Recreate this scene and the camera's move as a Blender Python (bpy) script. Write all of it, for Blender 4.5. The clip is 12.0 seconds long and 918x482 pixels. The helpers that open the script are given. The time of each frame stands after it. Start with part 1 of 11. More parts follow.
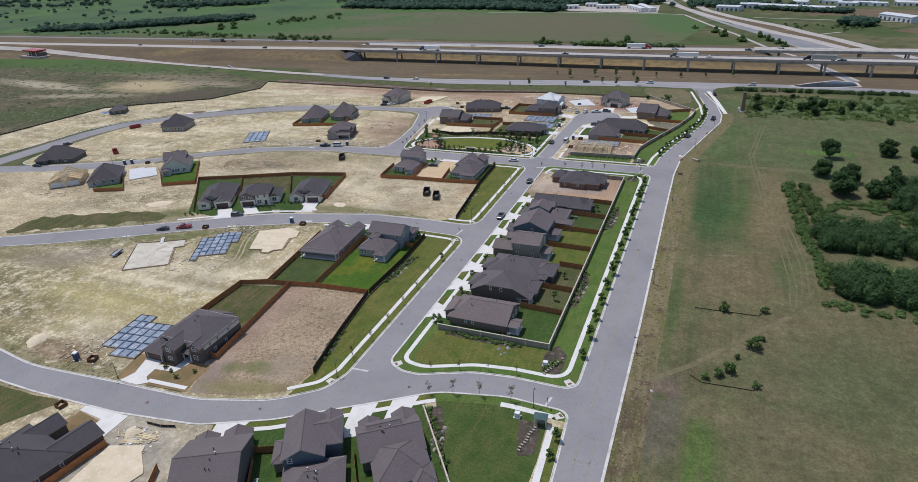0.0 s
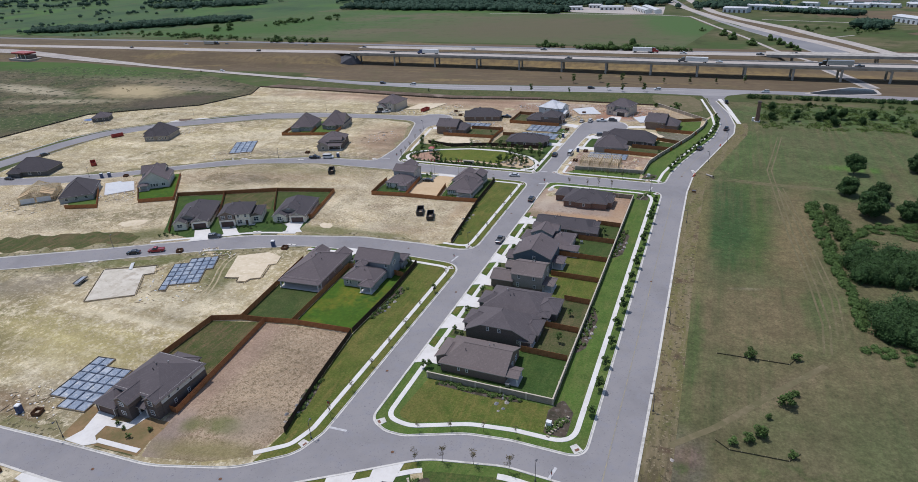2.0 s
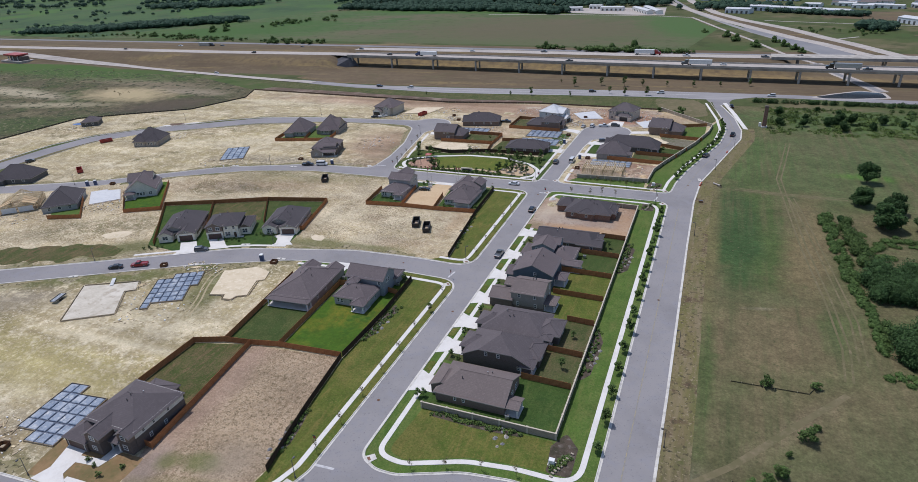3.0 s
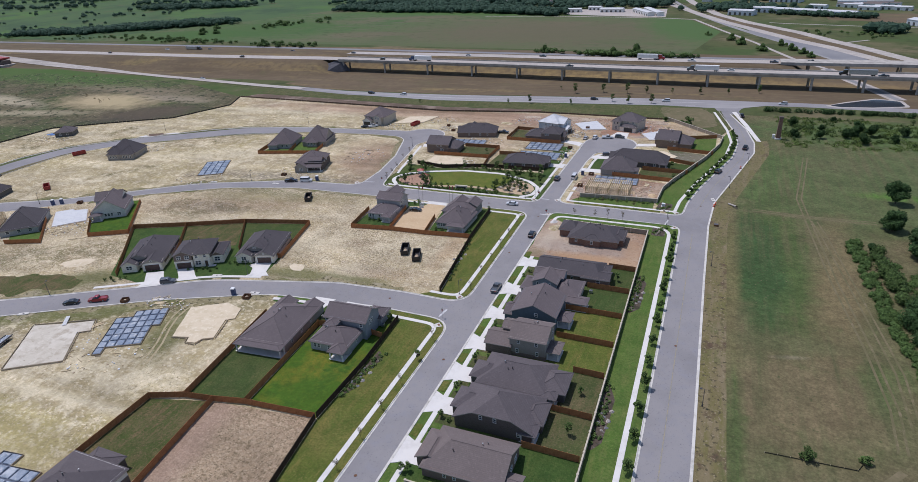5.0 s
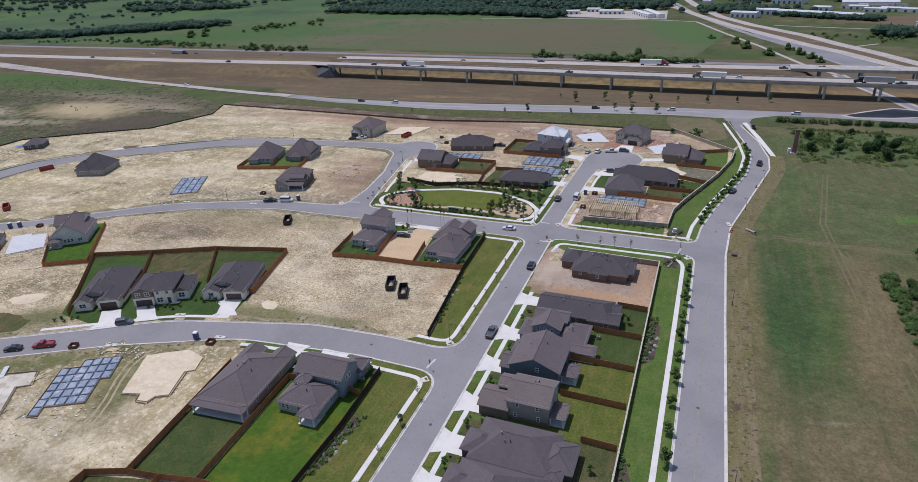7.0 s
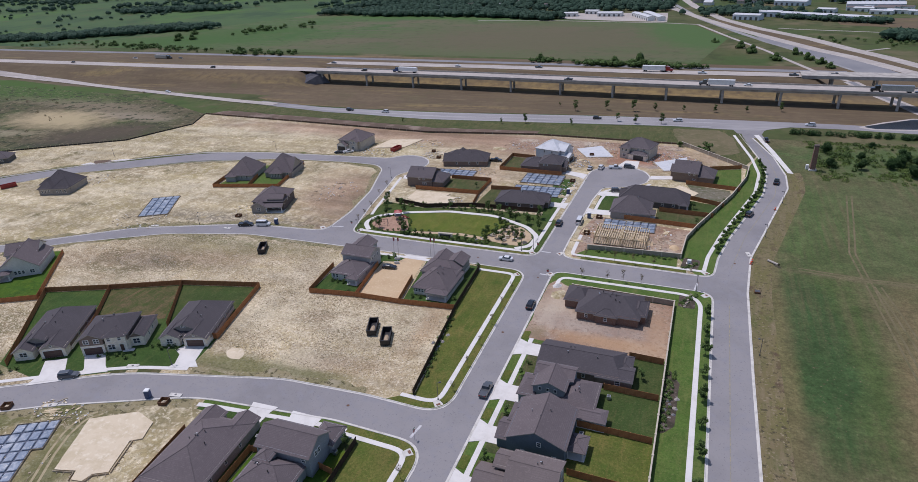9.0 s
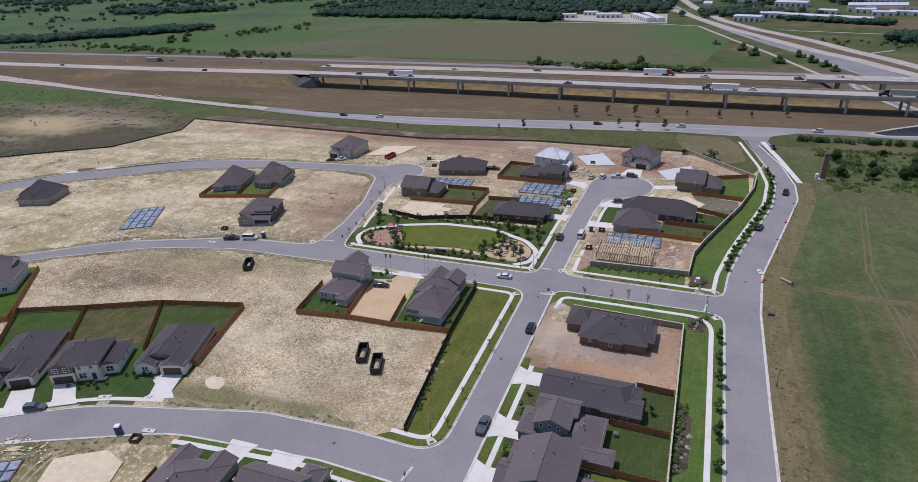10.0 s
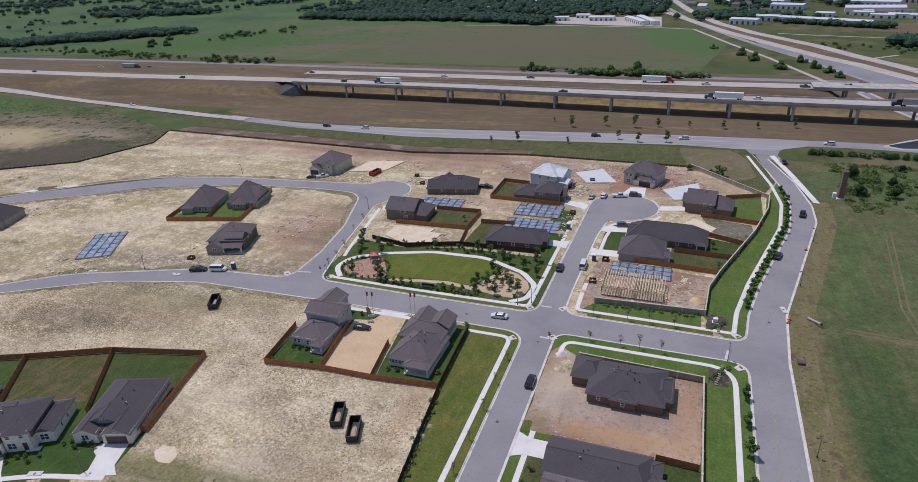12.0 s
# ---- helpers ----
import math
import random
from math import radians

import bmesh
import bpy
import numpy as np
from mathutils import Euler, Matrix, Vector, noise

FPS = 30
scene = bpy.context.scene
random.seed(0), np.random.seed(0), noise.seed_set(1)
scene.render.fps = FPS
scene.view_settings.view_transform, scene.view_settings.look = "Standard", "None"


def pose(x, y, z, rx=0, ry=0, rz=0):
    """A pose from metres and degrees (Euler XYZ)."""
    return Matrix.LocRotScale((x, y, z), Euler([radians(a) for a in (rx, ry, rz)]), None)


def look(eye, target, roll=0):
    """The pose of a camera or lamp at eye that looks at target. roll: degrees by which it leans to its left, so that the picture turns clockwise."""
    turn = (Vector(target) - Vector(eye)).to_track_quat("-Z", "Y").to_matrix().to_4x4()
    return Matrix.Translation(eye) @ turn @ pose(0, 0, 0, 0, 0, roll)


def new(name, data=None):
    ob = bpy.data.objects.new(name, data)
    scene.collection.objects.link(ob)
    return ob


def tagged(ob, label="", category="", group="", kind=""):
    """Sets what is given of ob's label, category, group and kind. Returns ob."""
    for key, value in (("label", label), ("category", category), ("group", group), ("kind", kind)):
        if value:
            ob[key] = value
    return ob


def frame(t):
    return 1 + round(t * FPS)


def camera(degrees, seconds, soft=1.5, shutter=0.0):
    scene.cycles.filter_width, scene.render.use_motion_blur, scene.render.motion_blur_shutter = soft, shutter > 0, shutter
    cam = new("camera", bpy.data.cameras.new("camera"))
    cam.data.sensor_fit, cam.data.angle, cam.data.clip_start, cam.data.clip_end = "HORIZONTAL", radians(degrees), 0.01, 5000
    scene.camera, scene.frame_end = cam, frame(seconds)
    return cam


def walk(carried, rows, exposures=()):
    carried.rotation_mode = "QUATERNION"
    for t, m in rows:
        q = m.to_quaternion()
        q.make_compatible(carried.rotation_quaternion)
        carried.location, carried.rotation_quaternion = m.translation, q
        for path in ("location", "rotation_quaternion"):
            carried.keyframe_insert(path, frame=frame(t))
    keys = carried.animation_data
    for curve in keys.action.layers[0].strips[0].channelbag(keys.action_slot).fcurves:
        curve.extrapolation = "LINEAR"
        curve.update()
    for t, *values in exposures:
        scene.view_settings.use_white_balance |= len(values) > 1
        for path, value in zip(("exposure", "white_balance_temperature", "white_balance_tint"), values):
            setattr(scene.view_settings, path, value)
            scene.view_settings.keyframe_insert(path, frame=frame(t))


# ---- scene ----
cam = camera(73.7, 12.0, 0.65)
ROWS = [
    (0.0, 0.00, 0.00, 96.20, 22.078, -25.983, 2.835),
    (0.5, -1.28, 5.13, 96.15, 22.173, -25.982, 2.829),
    (1.0, -2.70, 10.25, 96.11, 22.234, -25.981, 2.824),
    (1.5, -4.25, 15.38, 96.07, 22.267, -25.982, 2.821),
    (2.0, -5.88, 20.53, 96.05, 22.274, -25.983, 2.819),
    (2.5, -7.57, 25.72, 96.03, 22.260, -25.985, 2.819),
    (3.0, -9.30, 30.97, 96.01, 22.228, -25.987, 2.820),
    (5.0, -16.35, 52.53, 96.01, 21.993, -25.998, 2.833),
    (5.5, -18.11, 58.08, 96.01, 21.922, -26.000, 2.837),
    (6.0, -19.87, 63.67, 96.02, 21.850, -26.001, 2.842),
    (6.5, -21.62, 69.30, 96.03, 21.778, -26.002, 2.846),
    (7.0, -23.37, 74.97, 96.04, 21.706, -26.002, 2.851),
    (9.0, -30.44, 97.73, 96.06, 21.393, -25.989, 2.864),
    (9.5, -32.25, 103.36, 96.06, 21.292, -25.982, 2.865),
    (10.0, -34.08, 108.94, 96.05, 21.172, -25.973, 2.866),
    (10.5, -35.94, 114.44, 96.04, 21.024, -25.963, 2.865),
    (11.0, -37.83, 119.85, 96.03, 20.839, -25.949, 2.862),
    (11.5, -39.74, 125.15, 96.01, 20.607, -25.934, 2.858),
    (12.0, -41.67, 130.32, 95.98, 20.315, -25.916, 2.852),
]
walk(cam, [(t, pose(x, y, z, 90 + pitch, roll, yaw)) for t, x, y, z, yaw, pitch, roll in ROWS],
     [(0.0, 0.06, 6230, 11), (6.0, 0.02, 6130, 16), (12.0, -0.08, 6200, 19)])

# world, sun
world = bpy.data.worlds.new("world")
scene.world = world
world.use_nodes = True
wn = world.node_tree.nodes
sky = wn.new("ShaderNodeTexSky")
sky.sky_type = "NISHITA"
sky.sun_disc = False
SUN_TO = Vector((-0.348, 0.139, 0.927)).normalized()
sky.sun_elevation = math.asin(SUN_TO.z)
sky.sun_rotation = math.atan2(SUN_TO.x, SUN_TO.y)
wn["Background"].inputs["Strength"].default_value = 0.112
world.node_tree.links.new(sky.outputs[0], wn["Background"].inputs["Color"])
sun = new("sun", bpy.data.lights.new("sun", "SUN"))
sun.data.energy = 3.0
sun.data.angle = radians(0.6)
sun.data.color = (1.0, 0.965, 0.955)
sun.matrix_world = look(SUN_TO * 300, (0, 0, 0))


# ---------------------------------------------------------------- materials
def rgb(c):
    return (c[0], c[1], c[2], 1.0)


def material(name, base, vary=(), rough=0.85, metal=0.0, bump=0.0, bump_scale=4.0, spread=0.0, coat=0.0, zones=(), grain=()):
    """vary: layers of (colour, noise scale, threshold, softness, detail[, options]) mixed over the base in turn.
    options: mask (scale, threshold, softness) keeps a layer to parts of the surface; stretch scales the axes.
    zones: soft ragged ovals of ground cover (colour, x, y, radius x, radius y, turn, softness, strength; plus 1 to lie over the fine layers too).
    grain: (noise scale, amount, detail[, stretch]) makes every colour lighter and darker in patches."""
    m = bpy.data.materials.new(name)
    m.use_nodes = True
    nt = m.node_tree
    n, ln = nt.nodes, nt.links
    bsdf = n["Principled BSDF"]
    bsdf.inputs["Roughness"].default_value = rough
    bsdf.inputs["Metallic"].default_value = metal
    bsdf.inputs["Specular IOR Level"].default_value = 0.15 if rough >= 0.84 else 0.5
    bsdf.inputs["Coat Weight"].default_value = coat
    tc = n.new("ShaderNodeTexCoord")
    last = n.new("ShaderNodeRGB")
    last.outputs[0].default_value = rgb(base)
    out = last.outputs[0]

    def math_node(op, a, b):
        q = n.new("ShaderNodeMath")
        q.operation = op
        for i, v in enumerate((a, b)):
            if isinstance(v, (int, float)):
                q.inputs[i].default_value = v
            else:
                ln.new(v, q.inputs[i])
        return q.outputs[0]

    def ramp_of(value, lo, hi, to0=0.0, to1=1.0):
        mr = n.new("ShaderNodeMapRange")
        mr.inputs["From Min"].default_value, mr.inputs["From Max"].default_value = lo, hi
        mr.inputs["To Min"].default_value, mr.inputs["To Max"].default_value = to0, to1
        ln.new(value, mr.inputs["Value"])
        return mr.outputs[0]

    def noise_of(sc, detail, seed, stretch=(1, 1, 1), rough_n=0.62):
        no = n.new("ShaderNodeTexNoise")
        no.inputs["Scale"].default_value = sc
        no.inputs["Detail"].default_value = detail
        no.inputs["Roughness"].default_value = rough_n
        mp = n.new("ShaderNodeMapping")
        mp.inputs["Location"].default_value = (13.7 * seed, 7.1 * seed, 3.3 * seed)
        mp.inputs["Scale"].default_value = stretch
        ln.new(tc.outputs["Object"], mp.inputs["Vector"])
        ln.new(mp.outputs[0], no.inputs["Vector"])
        return no.outputs["Fac"]

    def mix(fac, under, col):
        mx = n.new("ShaderNodeMix")
        mx.data_type = "RGBA"
        ln.new(fac, mx.inputs["Factor"])
        ln.new(under, mx.inputs["A"])
        mx.inputs["B"].default_value = rgb(col)
        return mx.outputs["Result"]

    def layers(pick, out):
        for i, layer in enumerate(vary):
            col, sc, th, soft, detail = layer[:5]
            if (sc < 0.1) != pick:
                continue
            opt = layer[5] if len(layer) > 5 else {}
            fac = ramp_of(noise_of(sc, detail, i, opt.get("stretch", (1, 1, 1))), th - soft, th + soft)
            if "mask" in opt:
                ms, mt, mw = opt["mask"]
                fac = math_node("MULTIPLY", fac, ramp_of(noise_of(ms, 5, i + 40), mt - mw, mt + mw))
            out = mix(fac, out, col)
        return out

    out = layers(True, out)
    def zone(i, out, col, zx, zy, rx, ry, turn, soft, power):
        mp = n.new("ShaderNodeMapping")
        mp.vector_type = "TEXTURE"
        mp.inputs["Location"].default_value = (zx, zy, 0)
        mp.inputs["Rotation"].default_value = (0, 0, radians(turn))
        mp.inputs["Scale"].default_value = (rx, ry, 1000)
        ln.new(tc.outputs["Object"], mp.inputs["Vector"])
        le = n.new("ShaderNodeVectorMath")
        le.operation = "LENGTH"
        ln.new(mp.outputs[0], le.inputs[0])
        rag = math_node("MULTIPLY", math_node("SUBTRACT", noise_of(0.11, 7, 20 + i), 0.5), 1.5)
        return mix(ramp_of(math_node("ADD", le.outputs["Value"], rag), 1 - soft, 1 + soft, power, 0.0), out, col)

    for i, z in enumerate(zones):
        if z[7] <= 1:
            out = zone(i, out, *z)
    out = layers(False, out)
    for i, z in enumerate(zones):
        if z[7] > 1:
            out = zone(i, out, *z[:7], z[7] - 1)
    for i, gr in enumerate(grain):
        hv = n.new("ShaderNodeHueSaturation")
        ln.new(ramp_of(noise_of(gr[0], gr[2], 60 + i, gr[3] if len(gr) > 3 else (1, 1, 1)), 0.33, 0.67, 1 - gr[1], 1 + gr[1]), hv.inputs["Value"])
        ln.new(out, hv.inputs["Color"])
        out = hv.outputs["Color"]
    if spread:
        oi = n.new("ShaderNodeObjectInfo")
        hs = n.new("ShaderNodeHueSaturation")
        ln.new(ramp_of(oi.outputs["Random"], 0, 1, 1 - spread, 1 + spread), hs.inputs["Value"])
        ln.new(out, hs.inputs["Color"])
        out = hs.outputs["Color"]
    ln.new(out, bsdf.inputs["Base Color"])
    if bump:
        no = n.new("ShaderNodeTexNoise")
        no.inputs["Scale"].default_value = bump_scale
        no.inputs["Detail"].default_value = 6
        ln.new(tc.outputs["Object"], no.inputs["Vector"])
        bp = n.new("ShaderNodeBump")
        bp.inputs["Strength"].default_value = min(1.0, bump)
        bp.inputs["Distance"].default_value = 0.35
        ln.new(no.outputs["Fac"], bp.inputs["Height"])
        ln.new(bp.outputs[0], bsdf.inputs["Normal"])
    return m


def striped(name, base, dark, axis, period, width, rough=0.8, vary=()):
    """A material with fine courses across one axis of the object (shingle rows, siding laps)."""
    m = material(name, base, vary, rough)
    n, ln = m.node_tree.nodes, m.node_tree.links
    bsdf = n["Principled BSDF"]
    src = bsdf.inputs["Base Color"].links[0].from_socket
    tc = n.new("ShaderNodeTexCoord")
    sp = n.new("ShaderNodeSeparateXYZ")
    ln.new(tc.outputs["Object"], sp.inputs[0])
    md = n.new("ShaderNodeMath")
    md.operation = "PINGPONG"
    md.inputs[1].default_value = period / 2
    ln.new(sp.outputs[axis], md.inputs[0])
    lt = n.new("ShaderNodeMath")
    lt.operation = "LESS_THAN"
    lt.inputs[1].default_value = width
    ln.new(md.outputs[0], lt.inputs[0])
    mx = n.new("ShaderNodeMix")
    mx.data_type = "RGBA"
    ln.new(lt.outputs[0], mx.inputs["Factor"])
    ln.new(src, mx.inputs["A"])
    mx.inputs["B"].default_value = rgb(dark)
    ln.new(mx.outputs["Result"], bsdf.inputs["Base Color"])
    return m


ASPHALT = material("asphalt", (0.256, 0.243, 0.240), [((0.214, 0.204, 0.204), 0.05, 0.55, 0.10, 7), ((0.235, 0.228, 0.238), 0.35, 0.6, 0.1, 5), ((0.14, 0.135, 0.145), 2.5, 0.66, 0.06, 4)], 0.92, bump=0.1, bump_scale=8)
FRONTAGE = material("frontage_asphalt", (0.285, 0.272, 0.268), [((0.235, 0.225, 0.224), 0.03, 0.54, 0.14, 6), ((0.33, 0.315, 0.305), 0.2, 0.60, 0.10, 5, {"stretch": (0.1, 1.5, 1)})], 0.92)
HIGHWAY = material("highway_concrete", (0.43, 0.385, 0.34), [((0.35, 0.315, 0.28), 0.03, 0.52, 0.15, 5), ((0.49, 0.445, 0.40), 0.3, 0.6, 0.1, 4), ((0.30, 0.27, 0.245), 0.5, 0.58, 0.1, 4, {"stretch": (0.03, 1.6, 1)})], 0.9)
HIGHWAY_MID = material("worn_highway", (0.27, 0.262, 0.255), [((0.22, 0.215, 0.21), 0.03, 0.52, 0.12, 6), ((0.32, 0.31, 0.30), 0.2, 0.6, 0.08, 5)], 0.9)
HIGHWAY_DARK = material("highway_asphalt", (0.185, 0.185, 0.195), [((0.24, 0.235, 0.235), 0.03, 0.52, 0.15, 5)], 0.9)
CONCRETE = material("concrete", (0.64, 0.615, 0.57), [((0.55, 0.525, 0.485), 0.25, 0.56, 0.12, 6), ((0.63, 0.61, 0.575), 1.1, 0.6, 0.1, 4), ((0.42, 0.40, 0.37), 3.0, 0.70, 0.05, 4)], 0.88, bump=0.05)
KERB = material("kerb_concrete", (0.56, 0.535, 0.485), [((0.38, 0.36, 0.32), 0.4, 0.56, 0.1, 6), ((0.56, 0.54, 0.50), 1.6, 0.6, 0.1, 4)], 0.9)
BRIDGE = material("bridge_concrete", (0.42, 0.39, 0.345), [((0.25, 0.23, 0.21), 0.2, 0.55, 0.12, 6)], 0.9)
DIRT_LAYERS = [
    ((0.261, 0.206, 0.121), 0.022, 0.56, 0.08, 7),
    ((0.540, 0.468, 0.325), 0.055, 0.57, 0.08, 7),
    ((0.144, 0.125, 0.057), 0.05, 0.62, 0.06, 9),
    ((0.326, 0.268, 0.134), 0.028, 0.55, 0.06, 9),
    ((0.313, 0.254, 0.142), 0.2, 0.56, 0.07, 9),
    ((0.520, 0.446, 0.302), 0.33, 0.57, 0.07, 8),
    ((0.235, 0.189, 0.101), 0.8, 0.60, 0.06, 8, {"mask": (0.03, 0.54, 0.09), "stretch": (0.65, 1.4, 1)}), ((0.570, 0.500, 0.355), 1.1, 0.60, 0.06, 6), ((0.191, 0.155, 0.081), 1.8, 0.62, 0.05, 5, {"mask": (0.04, 0.5, 0.09)})]
PALE_DIRT = (0.522, 0.452, 0.308)
PINK_DIRT = (0.335, 0.222, 0.152)
YELLOW_DIRT, GREEN_DIRT = (0.331, 0.280, 0.126), (0.113, 0.120, 0.042)
OLIVE_DIRT, GREY_DIRT, BROWN_DIRT = (0.144, 0.127, 0.058), (0.231, 0.196, 0.142), (0.215, 0.142, 0.090)
DIRT_GRAIN = ((0.05, 0.16, 7), (0.12, 0.16, 6, (0.15, 1.4, 1)), (0.9, 0.14, 7), (2.4, 0.12, 5))
DIRT = material("limestone_dirt", (0.365, 0.298, 0.175), DIRT_LAYERS, 0.95, bump=0.6, bump_scale=1.4, grain=DIRT_GRAIN, zones=[
    ((0.315, 0.285, 0.235), -110, 62, 16, 14, 0, 0.5, 1.8), ((0.287, 0.245, 0.174), -150, 90, 14, 9, 0, 0.5, 0.7), ((0.235, 0.194, 0.113), -160, 62, 30, 10, 0, 0.5, 0.7), (YELLOW_DIRT, -172, 112, 34, 9, 0, 0.5, 0.9), (PALE_DIRT, -156, 123.5, 20, 1.6, 4, 0.6, 0.9),
    (PALE_DIRT, -150, 136, 14, 8, 10, 0.5, 0.8), (GREY_DIRT, -216, 132, 22, 6, 20, 0.5, 0.8), (GREEN_DIRT, -152.5, 157, 6, 13, 22, 0.5, 1.75), (GREEN_DIRT, -184, 156, 15, 3.5, 28, 0.5, 1.8), (GREEN_DIRT, -208, 145, 16, 4, 30, 0.5, 1.7),
    (OLIVE_DIRT, -240, 122, 20, 6, 25, 0.5, 1.6), (GREY_DIRT, -212, 128, 18, 6, 20, 0.5, 1.6), (BROWN_DIRT, -158, 85.5, 13, 4, 0, 0.5, 1.6), (GREEN_DIRT, -182, 82, 14, 3.2, -5, 0.5, 1.7), (YELLOW_DIRT, -168, 108, 30, 8, 0, 0.6, 1.5),
    (PALE_DIRT, -160, 124.5, 26, 1.5, 3, 0.5, 1.6), (OLIVE_DIRT, -232, 186, 34, 9, 30, 0.5, 0.90), (OLIVE_DIRT, -215, 104, 34, 16, -10, 0.5, 0.95), (OLIVE_DIRT, -162, 84, 40, 5, -4, 0.5, 0.95), (OLIVE_DIRT, -170, 160, 40, 5, 26, 0.5, 0.95)])
NORTH_DIRT = material("north_limestone_dirt", (0.385, 0.316, 0.188), DIRT_LAYERS, 0.95, bump=0.6, bump_scale=1.4, grain=DIRT_GRAIN, zones=[
    (PALE_DIRT, -250, 300, 50, 9, 24, 0.6, 0.7), (PALE_DIRT, -280, 385, 70, 6, 4, 0.6, 0.8), (BROWN_DIRT, -168, 306, 11, 30, 14, 0.5, 1.75), (PINK_DIRT, -182, 312, 12, 22, 14, 0.6, 1.5), (GREY_DIRT, -190, 276, 60, 6, 8, 0.5, 0.90), (OLIVE_DIRT, -225, 350, 60, 3.5, 0, 0.5, 0.90),
    (PINK_DIRT, -190, 398, 120, 12, -1, 0.5, 1.7), (BROWN_DIRT, -160, 404, 100, 6, -1, 0.5, 1.8), (PINK_DIRT, -85, 390, 60, 22, 0, 0.5, 1.7), (PINK_DIRT, -128, 345, 26, 16, 0, 0.5, 1.45), (GREY_DIRT, -84, 338, 5, 20, 0, 0.5, 1.7)])
ROUGH_DIRT = material("stubbly_limestone_dirt", (0.405, 0.325, 0.178), [
    ((0.30, 0.235, 0.145), 0.022, 0.56, 0.10, 7), ((0.55, 0.47, 0.325), 0.05, 0.56, 0.10, 7), ((0.185, 0.155, 0.075), 0.045, 0.64, 0.06, 9),
    ((0.335, 0.262, 0.160), 0.2, 0.57, 0.09, 9), ((0.50, 0.42, 0.285), 0.33, 0.57, 0.09, 8),
    ((0.235, 0.178, 0.100), 1.2, 0.555, 0.05, 7, {"mask": (0.03, 0.48, 0.14)}), ((0.60, 0.52, 0.375), 1.7, 0.58, 0.06, 6),
    ((0.145, 0.108, 0.058), 2.1, 0.585, 0.04, 5, {"mask": (0.035, 0.46, 0.10)}), ((0.56, 0.49, 0.36), 3.2, 0.64, 0.05, 4)], 0.95, bump=0.7, bump_scale=1.4, grain=((0.045, 0.18, 7), (0.13, 0.12, 6, (0.2, 1.4, 1)), (1.1, 0.13, 7), (2.6, 0.12, 5)), zones=[
    (PALE_DIRT, -150, 216, 14, 6, 20, 0.6, 1.45), (PALE_DIRT, -122, 201.5, 7, 4, 10, 0.6, 1.6), (PALE_DIRT, -112, 222, 16, 8, 0, 0.6, 0.7), (PALE_DIRT, -136, 226, 12, 12, 0, 0.6, 0.55), (GREY_DIRT, -117, 206, 10, 5, 10, 0.6, 1.35), (PINK_DIRT, -108, 203, 12, 4, 10, 0.6, 1.2),
    ((0.30, 0.19, 0.10), -95, 227, 3, 12, 0, 0.6, 1.5), (GREEN_DIRT, -134, 195.4, 18, 3.6, 4, 0.5, 1.75), (GREEN_DIRT, -112, 198.4, 9, 2.0, 6, 0.5, 1.6), (BROWN_DIRT, -128, 222, 5, 3, 0, 0.6, 0.6),
    (OLIVE_DIRT, -205, 235, 40, 8, 24, 0.5, 0.75), (OLIVE_DIRT, -186, 252, 40, 5, 8, 0.5, 1.5), (GREEN_DIRT, -190, 257, 34, 3.5, 8, 0.5, 0.7), (BROWN_DIRT, -196, 240, 26, 6, 16, 0.6, 1.45),
    (OLIVE_DIRT, -250, 246, 60, 5, 32, 0.5, 0.8), (OLIVE_DIRT, -232, 182, 34, 9, 30, 0.5, 0.9), (GREEN_DIRT, -208, 168, 18, 6, 34, 0.5, 1.8), (BROWN_DIRT, -240, 226, 30, 8, 35, 0.5, 0.6)])
STUBBLE = material("stubble_dirt", (0.265, 0.192, 0.127), [
    ((0.336, 0.256, 0.173), 0.07, 0.55, 0.08, 8),
    ((0.197, 0.140, 0.092), 0.05, 0.57, 0.08, 8),
    ((0.168, 0.124, 0.073), 1.1, 0.56, 0.06, 8),
    ((0.353, 0.272, 0.185), 0.8, 0.57, 0.07, 8),
    ((0.386, 0.304, 0.208), 2.4, 0.58, 0.05, 7),
    ((0.126, 0.096, 0.055), 2.8, 0.60, 0.05, 5)], 0.95, bump=0.7, bump_scale=1.6, grain=((0.09, 0.16, 7), (1.3, 0.10, 7), (3.0, 0.14, 5)), zones=[((0.31, 0.215, 0.160), -114, 116, 4.5, 26, 4, 0.5, 1.6), ((0.36, 0.27, 0.17), -100, 116, 9, 20, 8, 0.6, 0.6), ((0.275, 0.215, 0.175), -110.5, 90, 3.2, 9, 8, 0.5, 1.75),
    ((0.125, 0.135, 0.046), -107.4, 95, 2.4, 2.2, 20, 0.5, 1.7), ((0.115, 0.128, 0.044), -100, 97.4, 4.0, 2.4, 10, 0.5, 1.75), ((0.19, 0.165, 0.070), -99, 89.6, 12, 2.8, 14, 0.6, 1.75), ((0.34, 0.275, 0.20), -94, 100, 5, 5, 10, 0.6, 1.5)])
